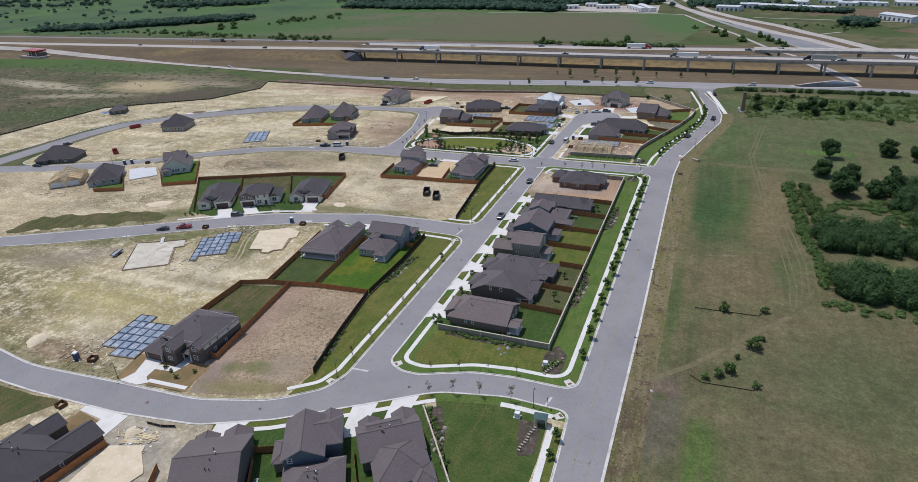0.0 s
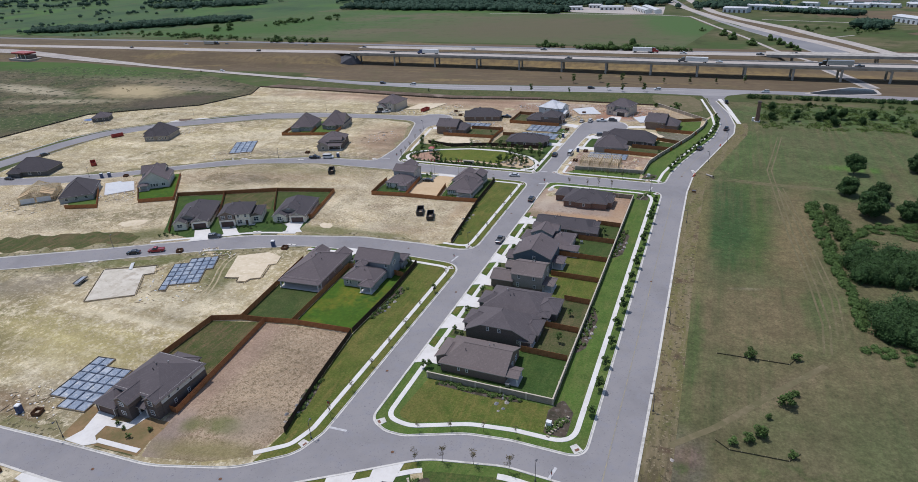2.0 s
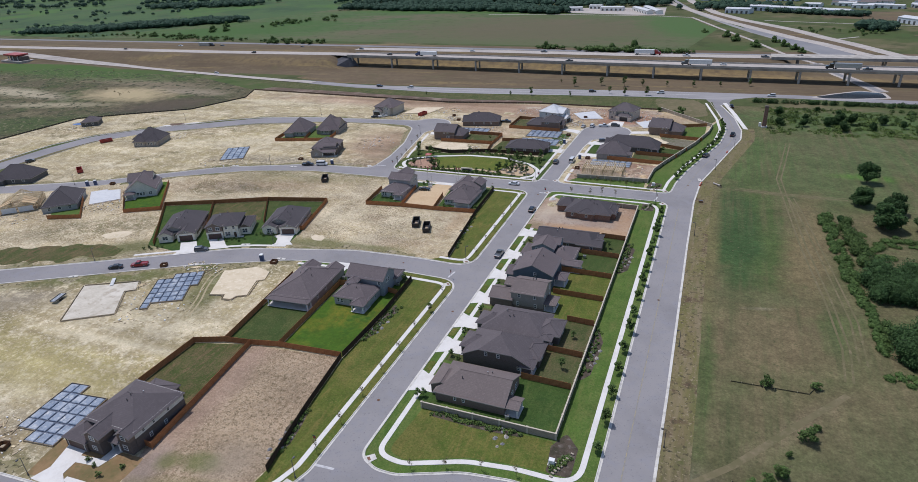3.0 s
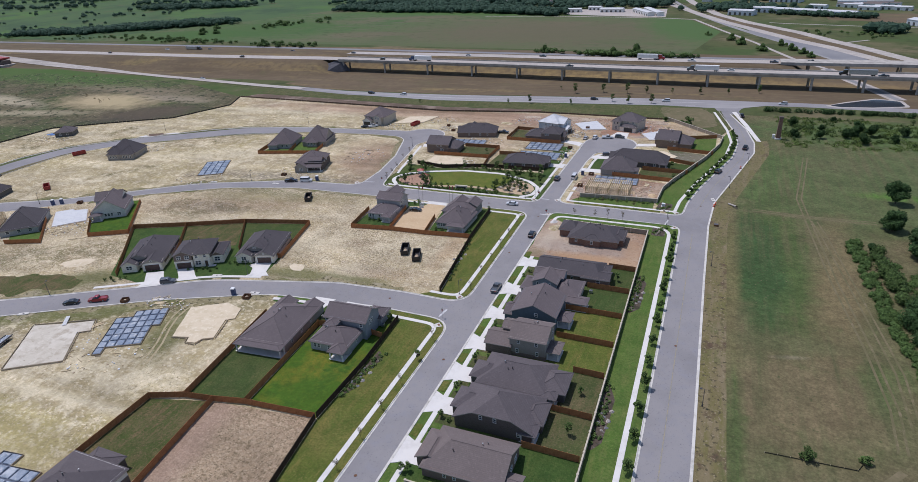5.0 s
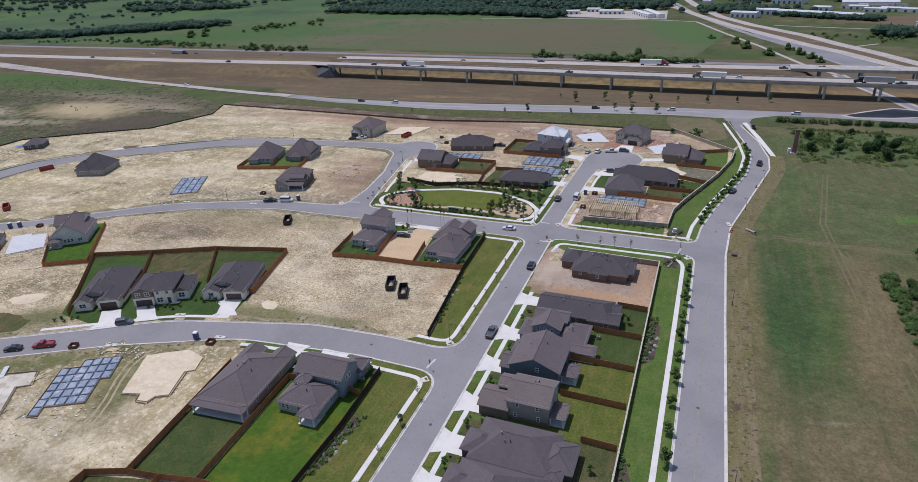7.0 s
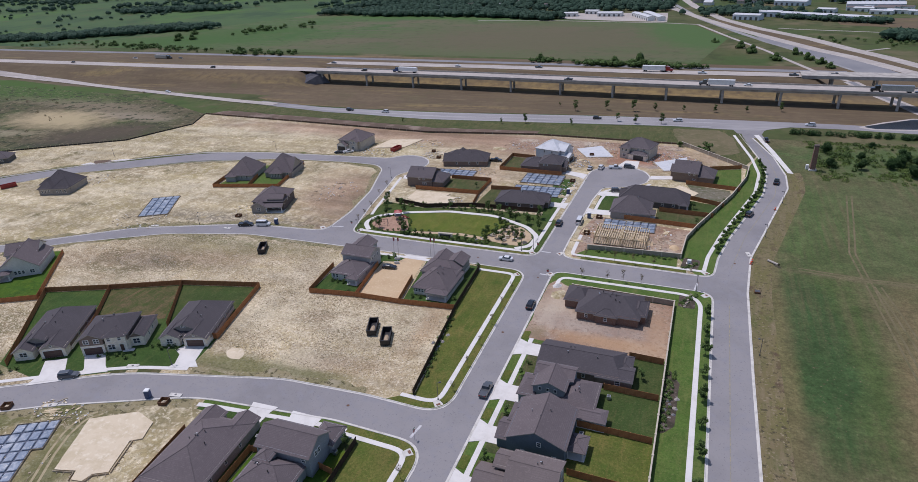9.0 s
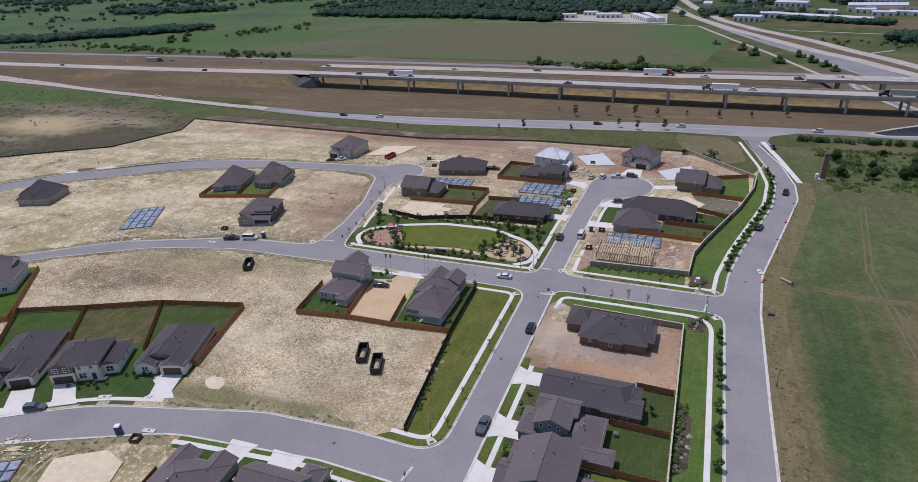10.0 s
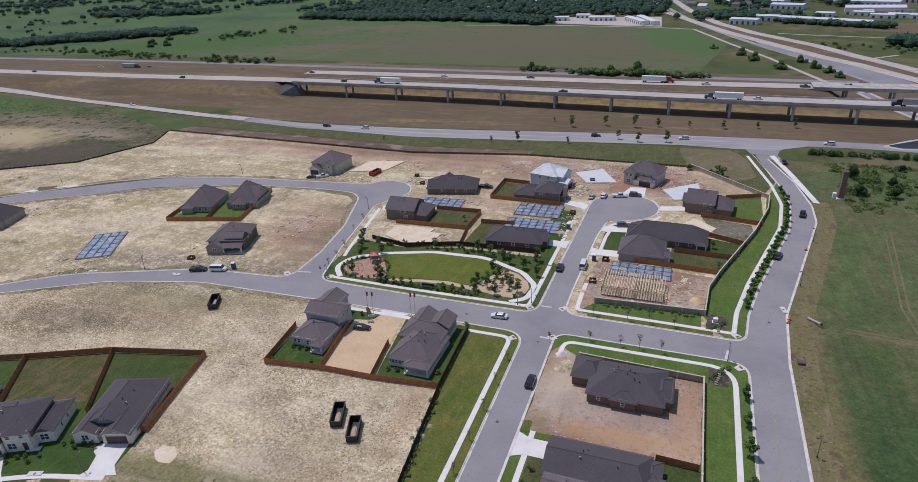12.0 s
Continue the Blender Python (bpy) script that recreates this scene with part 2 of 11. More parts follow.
REDDIRT = material("reddish_dirt", (0.335, 0.235, 0.165), [
    ((0.25, 0.15, 0.095), 0.05, 0.55, 0.08, 8), ((0.44, 0.36, 0.27), 0.09, 0.56, 0.06, 8), ((0.30, 0.245, 0.20), 0.12, 0.60, 0.05, 8), ((0.20, 0.145, 0.10), 0.9, 0.57, 0.05, 7), ((0.47, 0.40, 0.31), 1.6, 0.64, 0.04, 6)], 0.95, bump=0.6, bump_scale=1.5,
    zones=[((0.47, 0.39, 0.29), -63.5, 248, 5, 9, 0, 0.6, 1.7), ((0.29, 0.235, 0.195), -50, 240, 15, 4, 0, 0.6, 1.6), ((0.40, 0.25, 0.135), -46, 233.4, 16, 2.6, 0, 0.6, 1.7), ((0.37, 0.24, 0.14), -35, 240, 2.6, 10, 0, 0.6, 1.6), ((0.19, 0.165, 0.10), -66, 232.6, 3, 3, 0, 0.5, 1.6), ((0.30, 0.14, 0.085), -56, 386, 14, 12, 0, 0.5, 0.8)])
SAND = material("tan_fill", (0.52, 0.385, 0.235), [((0.47, 0.34, 0.20), 0.12, 0.54, 0.1, 6), ((0.56, 0.43, 0.28), 1.4, 0.6, 0.07, 6)], 0.95, bump=0.15, bump_scale=3)
PADFILL = material("pad_fill", (0.60, 0.505, 0.36), [((0.53, 0.44, 0.30), 0.25, 0.55, 0.08, 7), ((0.66, 0.58, 0.44), 0.9, 0.6, 0.06, 6), ((0.45, 0.37, 0.25), 1.6, 0.68, 0.04, 6)], 0.95, bump=0.3, bump_scale=2)
GREYPAD = material("mottled_pad_fill", (0.50, 0.455, 0.37), [((0.58, 0.535, 0.45), 0.12, 0.55, 0.08, 7), ((0.40, 0.35, 0.275), 0.3, 0.56, 0.08, 7), ((0.30, 0.26, 0.20), 0.8, 0.68, 0.05, 6), ((0.56, 0.51, 0.43), 1.2, 0.6, 0.06, 6)], 0.95, bump=0.3, bump_scale=2)
MOW = {"stretch": (1.0, 0.03, 1), "mask": (0.02, 0.5, 0.10)}
MEADOW = material("meadow", (0.112, 0.101, 0.049), [
    ((0.088, 0.096, 0.040), 0.020, 0.51, 0.10, 8),
    ((0.140, 0.114, 0.062), 0.045, 0.57, 0.10, 8),
    ((0.128, 0.108, 0.056), 0.40, 0.56, 0.12, 5, MOW),
    ((0.080, 0.088, 0.038), 0.45, 0.58, 0.12, 5, MOW),
    ((0.070, 0.092, 0.032), 0.16, 0.64, 0.07, 8, {"mask": (0.03, 0.5, 0.08)}),
    ((0.066, 0.074, 0.032), 0.6, 0.66, 0.06, 8),
    ((0.150, 0.126, 0.072), 1.3, 0.67, 0.06, 7),
    ((0.064, 0.064, 0.032), 1.9, 0.67, 0.06, 6)], 0.95, bump=0.5, bump_scale=1.2, grain=((0.10, 0.14, 8), (0.5, 0.18, 8), (1.8, 0.24, 6)), zones=[
    ((0.080, 0.106, 0.040), 55, 330, 56, 48, 0, 0.3, 0.9), ((0.108, 0.106, 0.052), 40, 350, 14, 10, 0, 0.5, 0.55), ((0.076, 0.150, 0.028), 53, 315, 12, 4, 0, 0.4, 0.9), ((0.066, 0.106, 0.034), 66, 402, 62, 25, 0, 0.3, 0.95),
    ((0.074, 0.108, 0.036), 10, 325, 13, 38, -6, 0.3, 0.95), ((0.066, 0.096, 0.030), 8, 250, 12, 46, 3, 0.3, 0.95), ((0.044, 0.080, 0.027), 2.8, 246, 7.5, 42, 2, 0.3, 0.97), ((0.146, 0.126, 0.056), -4.8, 235, 2.2, 62, 0, 0.6, 0.8), ((0.134, 0.120, 0.054), -2, 322, 4.0, 40, -12, 0.6, 0.6),
    ((0.152, 0.118, 0.060), 24, 238, 6.5, 44, -6, 0.4, 0.85), ((0.152, 0.118, 0.064), 9, 180, 14, 17, 0, 0.4, 0.85), ((0.100, 0.100, 0.046), 9, 202, 14, 3.5, 6, 0.5, 0.7), ((0.22, 0.188, 0.125), 9, 195.6, 4, 0.8, 14, 0.5, 0.5),
    ((0.068, 0.100, 0.032), -4.0, 158, 2.4, 26, 0, 0.4, 0.85), ((0.072, 0.104, 0.034), 26.5, 188, 3, 9, 0, 0.5, 0.8), ((0.140, 0.112, 0.060), 28, 154, 20, 9, 20, 0.5, 0.75), ((0.084, 0.098, 0.042), 40, 138, 16, 18, 0, 0.5, 0.8), ((0.122, 0.104, 0.058), 21, 118, 8, 24, 0, 0.5, 0.6),
    ((0.168, 0.132, 0.078), 14, 146, 18, 2.6, 52, 0.5, 0.75), ((0.105, 0.094, 0.066), -3.4, 112, 5.0, 16, 0, 0.4, 0.9), ((0.150, 0.102, 0.082), -2.6, 122, 2.6, 3, 0, 0.5, 0.8), ((0.076, 0.132, 0.028), 6.4, 100, 3.4, 15, 0, 0.45, 0.85),
    ((0.148, 0.126, 0.070), 20, 287, 22, 1.3, -2, 0.6, 0.6), ((0.082, 0.116, 0.036), 50, 196, 24, 6, 8, 0.4, 0.85)])
TRACK = material("worn_grass_track", (0.150, 0.126, 0.070), [((0.110, 0.104, 0.050), 0.08, 0.54, 0.12, 7), ((0.185, 0.152, 0.090), 0.5, 0.60, 0.10, 6)], 0.95, bump=0.3, bump_scale=1.5)
FIELD = material("field_grass", (0.080, 0.088, 0.034), [
    ((0.058, 0.086, 0.026), 0.006, 0.5, 0.06, 6),
    ((0.135, 0.115, 0.062), 0.013, 0.56, 0.06, 7),
    ((0.05, 0.062, 0.022), 0.06, 0.58, 0.08, 8)], 0.95, bump=0.3, bump_scale=0.6, zones=[((0.056, 0.105, 0.022), -660, 470, 260, 26, -8, 0.5, 0.9), ((0.056, 0.092, 0.024), -560, 430, 120, 14, 0, 0.5, 0.7), ((0.105, 0.090, 0.048), -520, 320, 100, 30, 0, 0.5, 0.6)])
FARFIELD = material("far_pasture", (0.074, 0.116, 0.040), [
    ((0.120, 0.112, 0.062), 0.007, 0.54, 0.06, 7, {"stretch": (0.5, 1.6, 1)}), ((0.060, 0.108, 0.034), 0.012, 0.57, 0.06, 7), ((0.112, 0.108, 0.062), 0.05, 0.60, 0.08, 7, {"stretch": (0.3, 1.6, 1)}), ((0.05, 0.074, 0.028), 0.09, 0.60, 0.06, 8)], 0.95, zones=[((0.115, 0.098, 0.058), -210, 760, 190, 120, 0, 0.5, 0.85), ((0.052, 0.105, 0.026), -640, 760, 130, 90, 35, 0.5, 0.85), ((0.066, 0.118, 0.036), -50, 790, 40, 120, 18, 0.4, 0.9), ((0.060, 0.120, 0.030), -420, 955, 170, 16, -8, 0.5, 0.9), ((0.096, 0.110, 0.050), -330, 660, 200, 26, -4, 0.5, 0.6)])
BRUSHLAND = material("brushland", (0.064, 0.108, 0.040), [
    ((0.046, 0.080, 0.036), 0.01, 0.53, 0.06, 8), ((0.070, 0.130, 0.034), 0.006, 0.58, 0.05, 7), ((0.085, 0.092, 0.042), 0.02, 0.62, 0.05, 8)], 0.95)
SCRUBLAND = material("scrubland", (0.092, 0.080, 0.044), [
    ((0.058, 0.072, 0.026), 0.03, 0.53, 0.06, 8), ((0.14, 0.118, 0.066), 0.07, 0.57, 0.06, 8), ((0.036, 0.042, 0.020), 0.16, 0.57, 0.04, 8), ((0.21, 0.175, 0.11), 0.4, 0.61, 0.05, 7)], 0.95, bump=0.5, bump_scale=0.8, zones=[
    ((0.43, 0.345, 0.20), -446, 384, 40, 19, -4, 0.45, 1.8), ((0.40, 0.345, 0.235), -560, 372, 60, 10, -8, 0.5, 0.8), ((0.34, 0.29, 0.19), -478, 342, 44, 7, 12, 0.5, 0.75), ((0.26, 0.215, 0.15), -400, 402, 40, 9, -4, 0.45, 0.8), ((0.085, 0.066, 0.046), -378, 362, 34, 19, 28, 0.4, 1.8), ((0.050, 0.048, 0.034), -385, 342, 30, 10, 34, 0.4, 0.85), ((0.19, 0.155, 0.10), -470, 425, 80, 12, -6, 0.5, 0.8), ((0.052, 0.076, 0.024), -440, 292, 70, 22, 24, 0.4, 0.85), ((0.054, 0.100, 0.022), -590, 452, 130, 22, -4, 0.4, 0.9)])
EMBANK = material("embankment_grass", (0.132, 0.098, 0.060), [
    ((0.105, 0.078, 0.048), 0.012, 0.52, 0.07, 7), ((0.215, 0.160, 0.072), 0.05, 0.60, 0.05, 7, {"stretch": (0.2, 1.6, 1)}), ((0.112, 0.094, 0.050), 0.035, 0.60, 0.07, 7), ((0.155, 0.118, 0.070), 0.3, 0.58, 0.14, 5, {"stretch": (0.12, 0.9, 1)}), ((0.112, 0.082, 0.052), 0.2, 0.58, 0.14, 6)], 0.95, zones=[
    ((0.27, 0.195, 0.085), -110, 524, 230, 10, -3, 0.6, 0.9), ((0.22, 0.16, 0.075), -400, 505, 60, 6, 0, 0.6, 0.6), ((0.075, 0.082, 0.036), -520, 470, 160, 12, -8, 0.6, 0.6)])
WEEDS = material("weedy_verge", (0.160, 0.128, 0.066), [
    ((0.140, 0.126, 0.046), 0.25, 0.53, 0.12, 7, {"stretch": (1.2, 0.16, 1)}), ((0.205, 0.162, 0.098), 0.4, 0.58, 0.12, 7, {"stretch": (1.2, 0.2, 1)}),
    ((0.090, 0.104, 0.034), 0.05, 0.55, 0.06, 8), ((0.205, 0.160, 0.095), 0.09, 0.58, 0.06, 8), ((0.095, 0.065, 0.042), 0.15, 0.60, 0.05, 8), ((0.070, 0.060, 0.034), 0.9, 0.59, 0.04, 6), ((0.25, 0.205, 0.13), 1.5, 0.62, 0.04, 5)], 0.95, bump=0.5, bump_scale=1.5,
    zones=[((0.135, 0.122, 0.056), -2, 335, 13, 70, -4, 0.6, 1.4), ((0.075, 0.058, 0.038), -7.5, 108, 4.5, 22, 0, 0.5, 0.9), ((0.070, 0.105, 0.026), -3.5, 78, 4, 16, 0, 0.5, 0.9), ((0.078, 0.100, 0.028), -4, 160, 2, 30, 0, 0.5, 0.7)])
PAVEDSLOPE = material("slope_paving", (0.075, 0.074, 0.082), [((0.11, 0.108, 0.115), 0.2, 0.55, 0.1, 5)], 0.95)
DARKSOIL = material("dark_scrub_soil", (0.075, 0.066, 0.045), [((0.05, 0.05, 0.03), 0.05, 0.52, 0.08, 7), ((0.13, 0.11, 0.075), 0.12, 0.62, 0.05, 7)], 0.95)
BROWNSTRIP = material("graded_soil", (0.14, 0.098, 0.072), [((0.105, 0.078, 0.056), 0.04, 0.52, 0.08, 7), ((0.235, 0.18, 0.14), 0.1, 0.6, 0.06, 7)], 0.95)


def lawn_mat(name, a, b, c):
    return material(name, a, [(b, 0.07, 0.52, 0.10, 7), (c, 0.25, 0.56, 0.10, 7), ((b[0] * 1.2, b[1] * 1.1, b[2] * 1.15), 0.5, 0.60, 0.08, 7, {"stretch": (1.5, 0.25, 1)}),
                              ((a[0] * 0.74, a[1] * 0.78, a[2] * 0.8), 2.0, 0.57, 0.10, 6), ((b[0] * 1.3, b[1] * 1.2, b[2] * 1.4), 3.2, 0.62, 0.08, 5)], 0.95, bump=0.3, bump_scale=5, grain=((0.2, 0.10, 6), (1.5, 0.14, 6)))


LAWN = lawn_mat("lawn", (0.078, 0.132, 0.026), (0.104, 0.134, 0.036), (0.062, 0.112, 0.022))
LAWN_BRIGHT = material("bright_lawn", (0.054, 0.108, 0.012), [((0.135, 0.134, 0.018), 0.06, 0.55, 0.06, 6), ((0.040, 0.088, 0.012), 0.16, 0.56, 0.07, 7), ((0.074, 0.122, 0.014), 0.6, 0.58, 0.08, 6), ((0.052, 0.090, 0.012), 2.4, 0.62, 0.06, 5)], 0.95, bump=0.3, bump_scale=5, grain=((0.15, 0.10, 5), (1.2, 0.12, 6)))
LAWN_CORNER = lawn_mat("corner_lawn", (0.052, 0.090, 0.020), (0.082, 0.094, 0.028), (0.040, 0.074, 0.016))
LAWN_DEEP = lawn_mat("deep_lawn", (0.042, 0.082, 0.018), (0.062, 0.092, 0.024), (0.034, 0.068, 0.016))
LAWN_DULL = lawn_mat("dull_lawn", (0.066, 0.082, 0.027), (0.106, 0.092, 0.044), (0.048, 0.066, 0.022))
LAWN_OLIVE = lawn_mat("olive_lawn", (0.092, 0.114, 0.022), (0.132, 0.124, 0.034), (0.066, 0.100, 0.018))
LAWN_PARK = lawn_mat("park_lawn", (0.100, 0.130, 0.020), (0.124, 0.130, 0.028), (0.082, 0.114, 0.018))
LAWN_PATCHY = lawn_mat("patchy_lawn", (0.066, 0.080, 0.024), (0.132, 0.096, 0.050), (0.050, 0.074, 0.018))
ROADSIDE = lawn_mat("roadside_grass", (0.070, 0.086, 0.028), (0.112, 0.104, 0.046), (0.052, 0.070, 0.022))
WEEDYARD = material("weedy_rubble", (0.165, 0.150, 0.105), [((0.095, 0.105, 0.050), 0.12, 0.54, 0.08, 7), ((0.27, 0.245, 0.20), 0.6, 0.60, 0.06, 7), ((0.11, 0.10, 0.065), 1.4, 0.58, 0.05, 6)], 0.95, bump=0.6, bump_scale=1.5)
LAWN_YARD = lawn_mat("yard_lawn", (0.048, 0.078, 0.020), (0.072, 0.084, 0.028), (0.038, 0.062, 0.017))
RUT = material("wheel_rut", (0.36, 0.30, 0.185), [((0.24, 0.20, 0.11), 0.5, 0.56, 0.08, 6)], 0.95)
TUFT = material("dry_tufts", (0.26, 0.21, 0.125), [((0.17, 0.155, 0.075), 0.3, 0.54, 0.06, 4)], 0.95)
WEEDEDGE = material("weedy_dirt_edge", (0.25, 0.212, 0.12), [((0.125, 0.128, 0.048), 0.07, 0.55, 0.07, 8), ((0.30, 0.26, 0.17), 0.14, 0.58, 0.06, 8), ((0.085, 0.075, 0.04), 0.9, 0.57, 0.04, 5), ((0.36, 0.32, 0.23), 1.6, 0.64, 0.04, 5)], 0.95, bump=0.5, bump_scale=1.5)
MULCH = material("mulch", (0.085, 0.066, 0.050), [((0.15, 0.13, 0.11), 0.9, 0.58, 0.05, 6), ((0.05, 0.045, 0.03), 0.4, 0.55, 0.06, 6)], 0.95, bump=0.5)
TANSOIL = material("tan_soil", (0.25, 0.165, 0.085), [((0.14, 0.115, 0.05), 0.12, 0.56, 0.08, 7), ((0.20, 0.13, 0.065), 0.3, 0.55, 0.08, 6), ((0.16, 0.13, 0.06), 1.0, 0.62, 0.06, 6)], 0.95, bump=0.3)
PLAYCHIP = material("play_chips", (0.37, 0.235, 0.165), [((0.29, 0.18, 0.125), 0.6, 0.54, 0.08, 6)], 0.95)
GRAVEL = material("decomposed_granite", (0.46, 0.35, 0.225), [((0.38, 0.285, 0.18), 0.4, 0.55, 0.08, 6)], 0.95)

SHINGLE = [striped("shingles_%s" % k, c, tuple(v * 0.86 for v in c), 2, 0.16, 0.016, 0.9,
                   [(tuple(v * 0.88 for v in c), 0.22, 0.53, 0.12, 5), (tuple(v * 1.16 for v in c), 1.6, 0.6, 0.08, 5), (tuple(v * 0.80 for v in c), 4.0, 0.6, 0.06, 4)])
           for k, c in (("brown", (0.140, 0.117, 0.118)), ("grey", (0.118, 0.102, 0.105)), ("dark", (0.086, 0.077, 0.081)), ("tan", (0.165, 0.136, 0.128)))]
SIDING = {k: striped("siding_%s" % k, c, tuple(v * 0.66 for v in c), 2, 0.2, 0.02, 0.7, [(tuple(v * 0.86 for v in c), 0.4, 0.55, 0.1, 4)])
          for k, c in (("grey", (0.40, 0.40, 0.39)), ("white", (0.68, 0.66, 0.61)), ("blue", (0.105, 0.14, 0.175)), ("slate", (0.27, 0.295, 0.315)), ("taupe", (0.33, 0.295, 0.26)), ("dark", (0.115, 0.11, 0.105)))}


def masonry(name, a, b, mortar, w, h):
    m = material(name, a, (), 0.9)
    n, ln = m.node_tree.nodes, m.node_tree.links
    bk = n.new("ShaderNodeTexBrick")
    bk.inputs["Color1"].default_value, bk.inputs["Color2"].default_value, bk.inputs["Mortar"].default_value = rgb(a), rgb(b), rgb(mortar)
    bk.inputs["Scale"].default_value = 1.0
    bk.inputs["Mortar Size"].default_value = 0.018
    bk.inputs["Brick Width"].default_value, bk.inputs["Row Height"].default_value = w, h
    tc = n.new("ShaderNodeTexCoord")
    sp, cb, ad = n.new("ShaderNodeSeparateXYZ"), n.new("ShaderNodeCombineXYZ"), n.new("ShaderNodeMath")
    ln.new(tc.outputs["Object"], sp.inputs[0])
    ln.new(sp.outputs[0], ad.inputs[0])
    ln.new(sp.outputs[1], ad.inputs[1])
    ln.new(ad.outputs[0], cb.inputs[0])
    ln.new(sp.outputs[2], cb.inputs[1])
    ln.new(cb.outputs[0], bk.inputs["Vector"])
    ln.new(bk.outputs["Color"], n["Principled BSDF"].inputs["Base Color"])
    return m


BRICK = masonry("brown_brick", (0.175, 0.120, 0.098), (0.225, 0.155, 0.122), (0.22, 0.19, 0.16), 0.36, 0.12)
BRICK_RED = masonry("red_brick", (0.175, 0.082, 0.056), (0.215, 0.105, 0.07), (0.23, 0.19, 0.16), 0.36, 0.12)
BRICK_DARK = masonry("dark_brick", (0.10, 0.08, 0.07), (0.14, 0.11, 0.094), (0.15, 0.13, 0.12), 0.36, 0.12)
STONE = masonry("cream_limestone", (0.84, 0.77, 0.65), (0.70, 0.61, 0.49), (0.74, 0.68, 0.59), 0.55, 0.26)
WALLSTONE = masonry("wall_block", (0.36, 0.31, 0.245), (0.30, 0.255, 0.20), (0.25, 0.21, 0.17), 0.6, 0.3)
CAPSTONE = material("cap_stone", (0.50, 0.44, 0.35), [((0.40, 0.35, 0.28), 0.6, 0.55, 0.1, 5)], 0.9)
CREAM = striped("siding_cream", (0.50, 0.455, 0.385), (0.36, 0.325, 0.27), 2, 0.2, 0.02, 0.7, [((0.44, 0.40, 0.335), 0.4, 0.55, 0.1, 4)])
TRIM = material("white_trim", (0.76, 0.75, 0.72), [((0.64, 0.63, 0.60), 0.8, 0.56, 0.1, 4)], 0.6)
FASCIA = material("fascia", (0.33, 0.30, 0.26), [((0.27, 0.24, 0.21), 0.8, 0.56, 0.1, 4)], 0.6)
GLASS = material("window_glass", (0.035, 0.042, 0.05), [((0.06, 0.07, 0.085), 0.6, 0.5, 0.1, 3)], 0.08)
GARAGE = striped("garage_door", (0.085, 0.042, 0.036), (0.03, 0.02, 0.018), 2, 0.53, 0.025, 0.6, [((0.09, 0.06, 0.05), 0.8, 0.5, 0.1, 4)])
GARAGE_LIGHT = striped("garage_door_light", (0.36, 0.33, 0.29), (0.2, 0.18, 0.16), 2, 0.53, 0.025, 0.6)
DOOR = material("front_door", (0.07, 0.04, 0.03), [((0.10, 0.06, 0.04), 1.5, 0.55, 0.1, 4)], 0.5)
FENCE = striped("cedar_fence", (0.42, 0.185, 0.078), (0.20, 0.085, 0.036), 0, 0.2, 0.012, 0.85, [((0.32, 0.135, 0.058), 0.8, 0.53, 0.1, 6), ((0.38, 0.19, 0.09), 2.5, 0.62, 0.06, 5)])
DARKFENCE = material("dark_fence", (0.050, 0.034, 0.024), [((0.075, 0.05, 0.035), 1.2, 0.55, 0.1, 4)], 0.85)
LUMBER = material("new_lumber", (0.64, 0.53, 0.34), [((0.44, 0.34, 0.21), 0.8, 0.53, 0.1, 5)], 0.85)
FORMBOARD = material("form_board", (0.40, 0.32, 0.225), [((0.28, 0.22, 0.15), 0.8, 0.53, 0.1, 5)], 0.9)
PADBOARD = material("pale_form_board", (0.47, 0.39, 0.28), [((0.33, 0.26, 0.18), 0.8, 0.53, 0.1, 5)], 0.9)
VAPOUR = material("vapour_sheet", (0.185, 0.225, 0.285), [((0.34, 0.37, 0.405), 0.22, 0.54, 0.08, 7), ((0.12, 0.155, 0.205), 0.5, 0.58, 0.07, 7), ((0.46, 0.465, 0.45), 0.9, 0.63, 0.06, 6)], 0.35, bump=0.4, bump_scale=3)
TRENCH = material("trench_sheet", (0.065, 0.08, 0.115), [((0.075, 0.09, 0.13), 1.0, 0.55, 0.1, 5)], 0.4)
SLABWHITE = material("fresh_slab", (0.53, 0.535, 0.53), [((0.48, 0.49, 0.50), 0.3, 0.54, 0.1, 6), ((0.40, 0.40, 0.39), 0.9, 0.62, 0.05, 6)], 0.8)
METAL = material("painted_metal", (0.10, 0.10, 0.105), [((0.14, 0.13, 0.12), 1.5, 0.6, 0.1, 4)], 0.5, 0.4)
STEEL = material("galvanised_steel", (0.45, 0.46, 0.47), [((0.36, 0.37, 0.38), 1.5, 0.55, 0.1, 4)], 0.4, 0.8)
SILT = material("silt_fabric", (0.018, 0.016, 0.014), [((0.035, 0.03, 0.025), 0.8, 0.6, 0.1, 4)], 0.8)
RUST = material("rusty_steel", (0.16, 0.075, 0.035), [((0.10, 0.05, 0.03), 1.2, 0.52, 0.1, 6), ((0.22, 0.12, 0.06), 3, 0.62, 0.06, 5)], 0.8, 0.3)
REDPAINT = material("red_paint", (0.33, 0.035, 0.028), [((0.22, 0.03, 0.025), 1.2, 0.58, 0.08, 5)], 0.5)
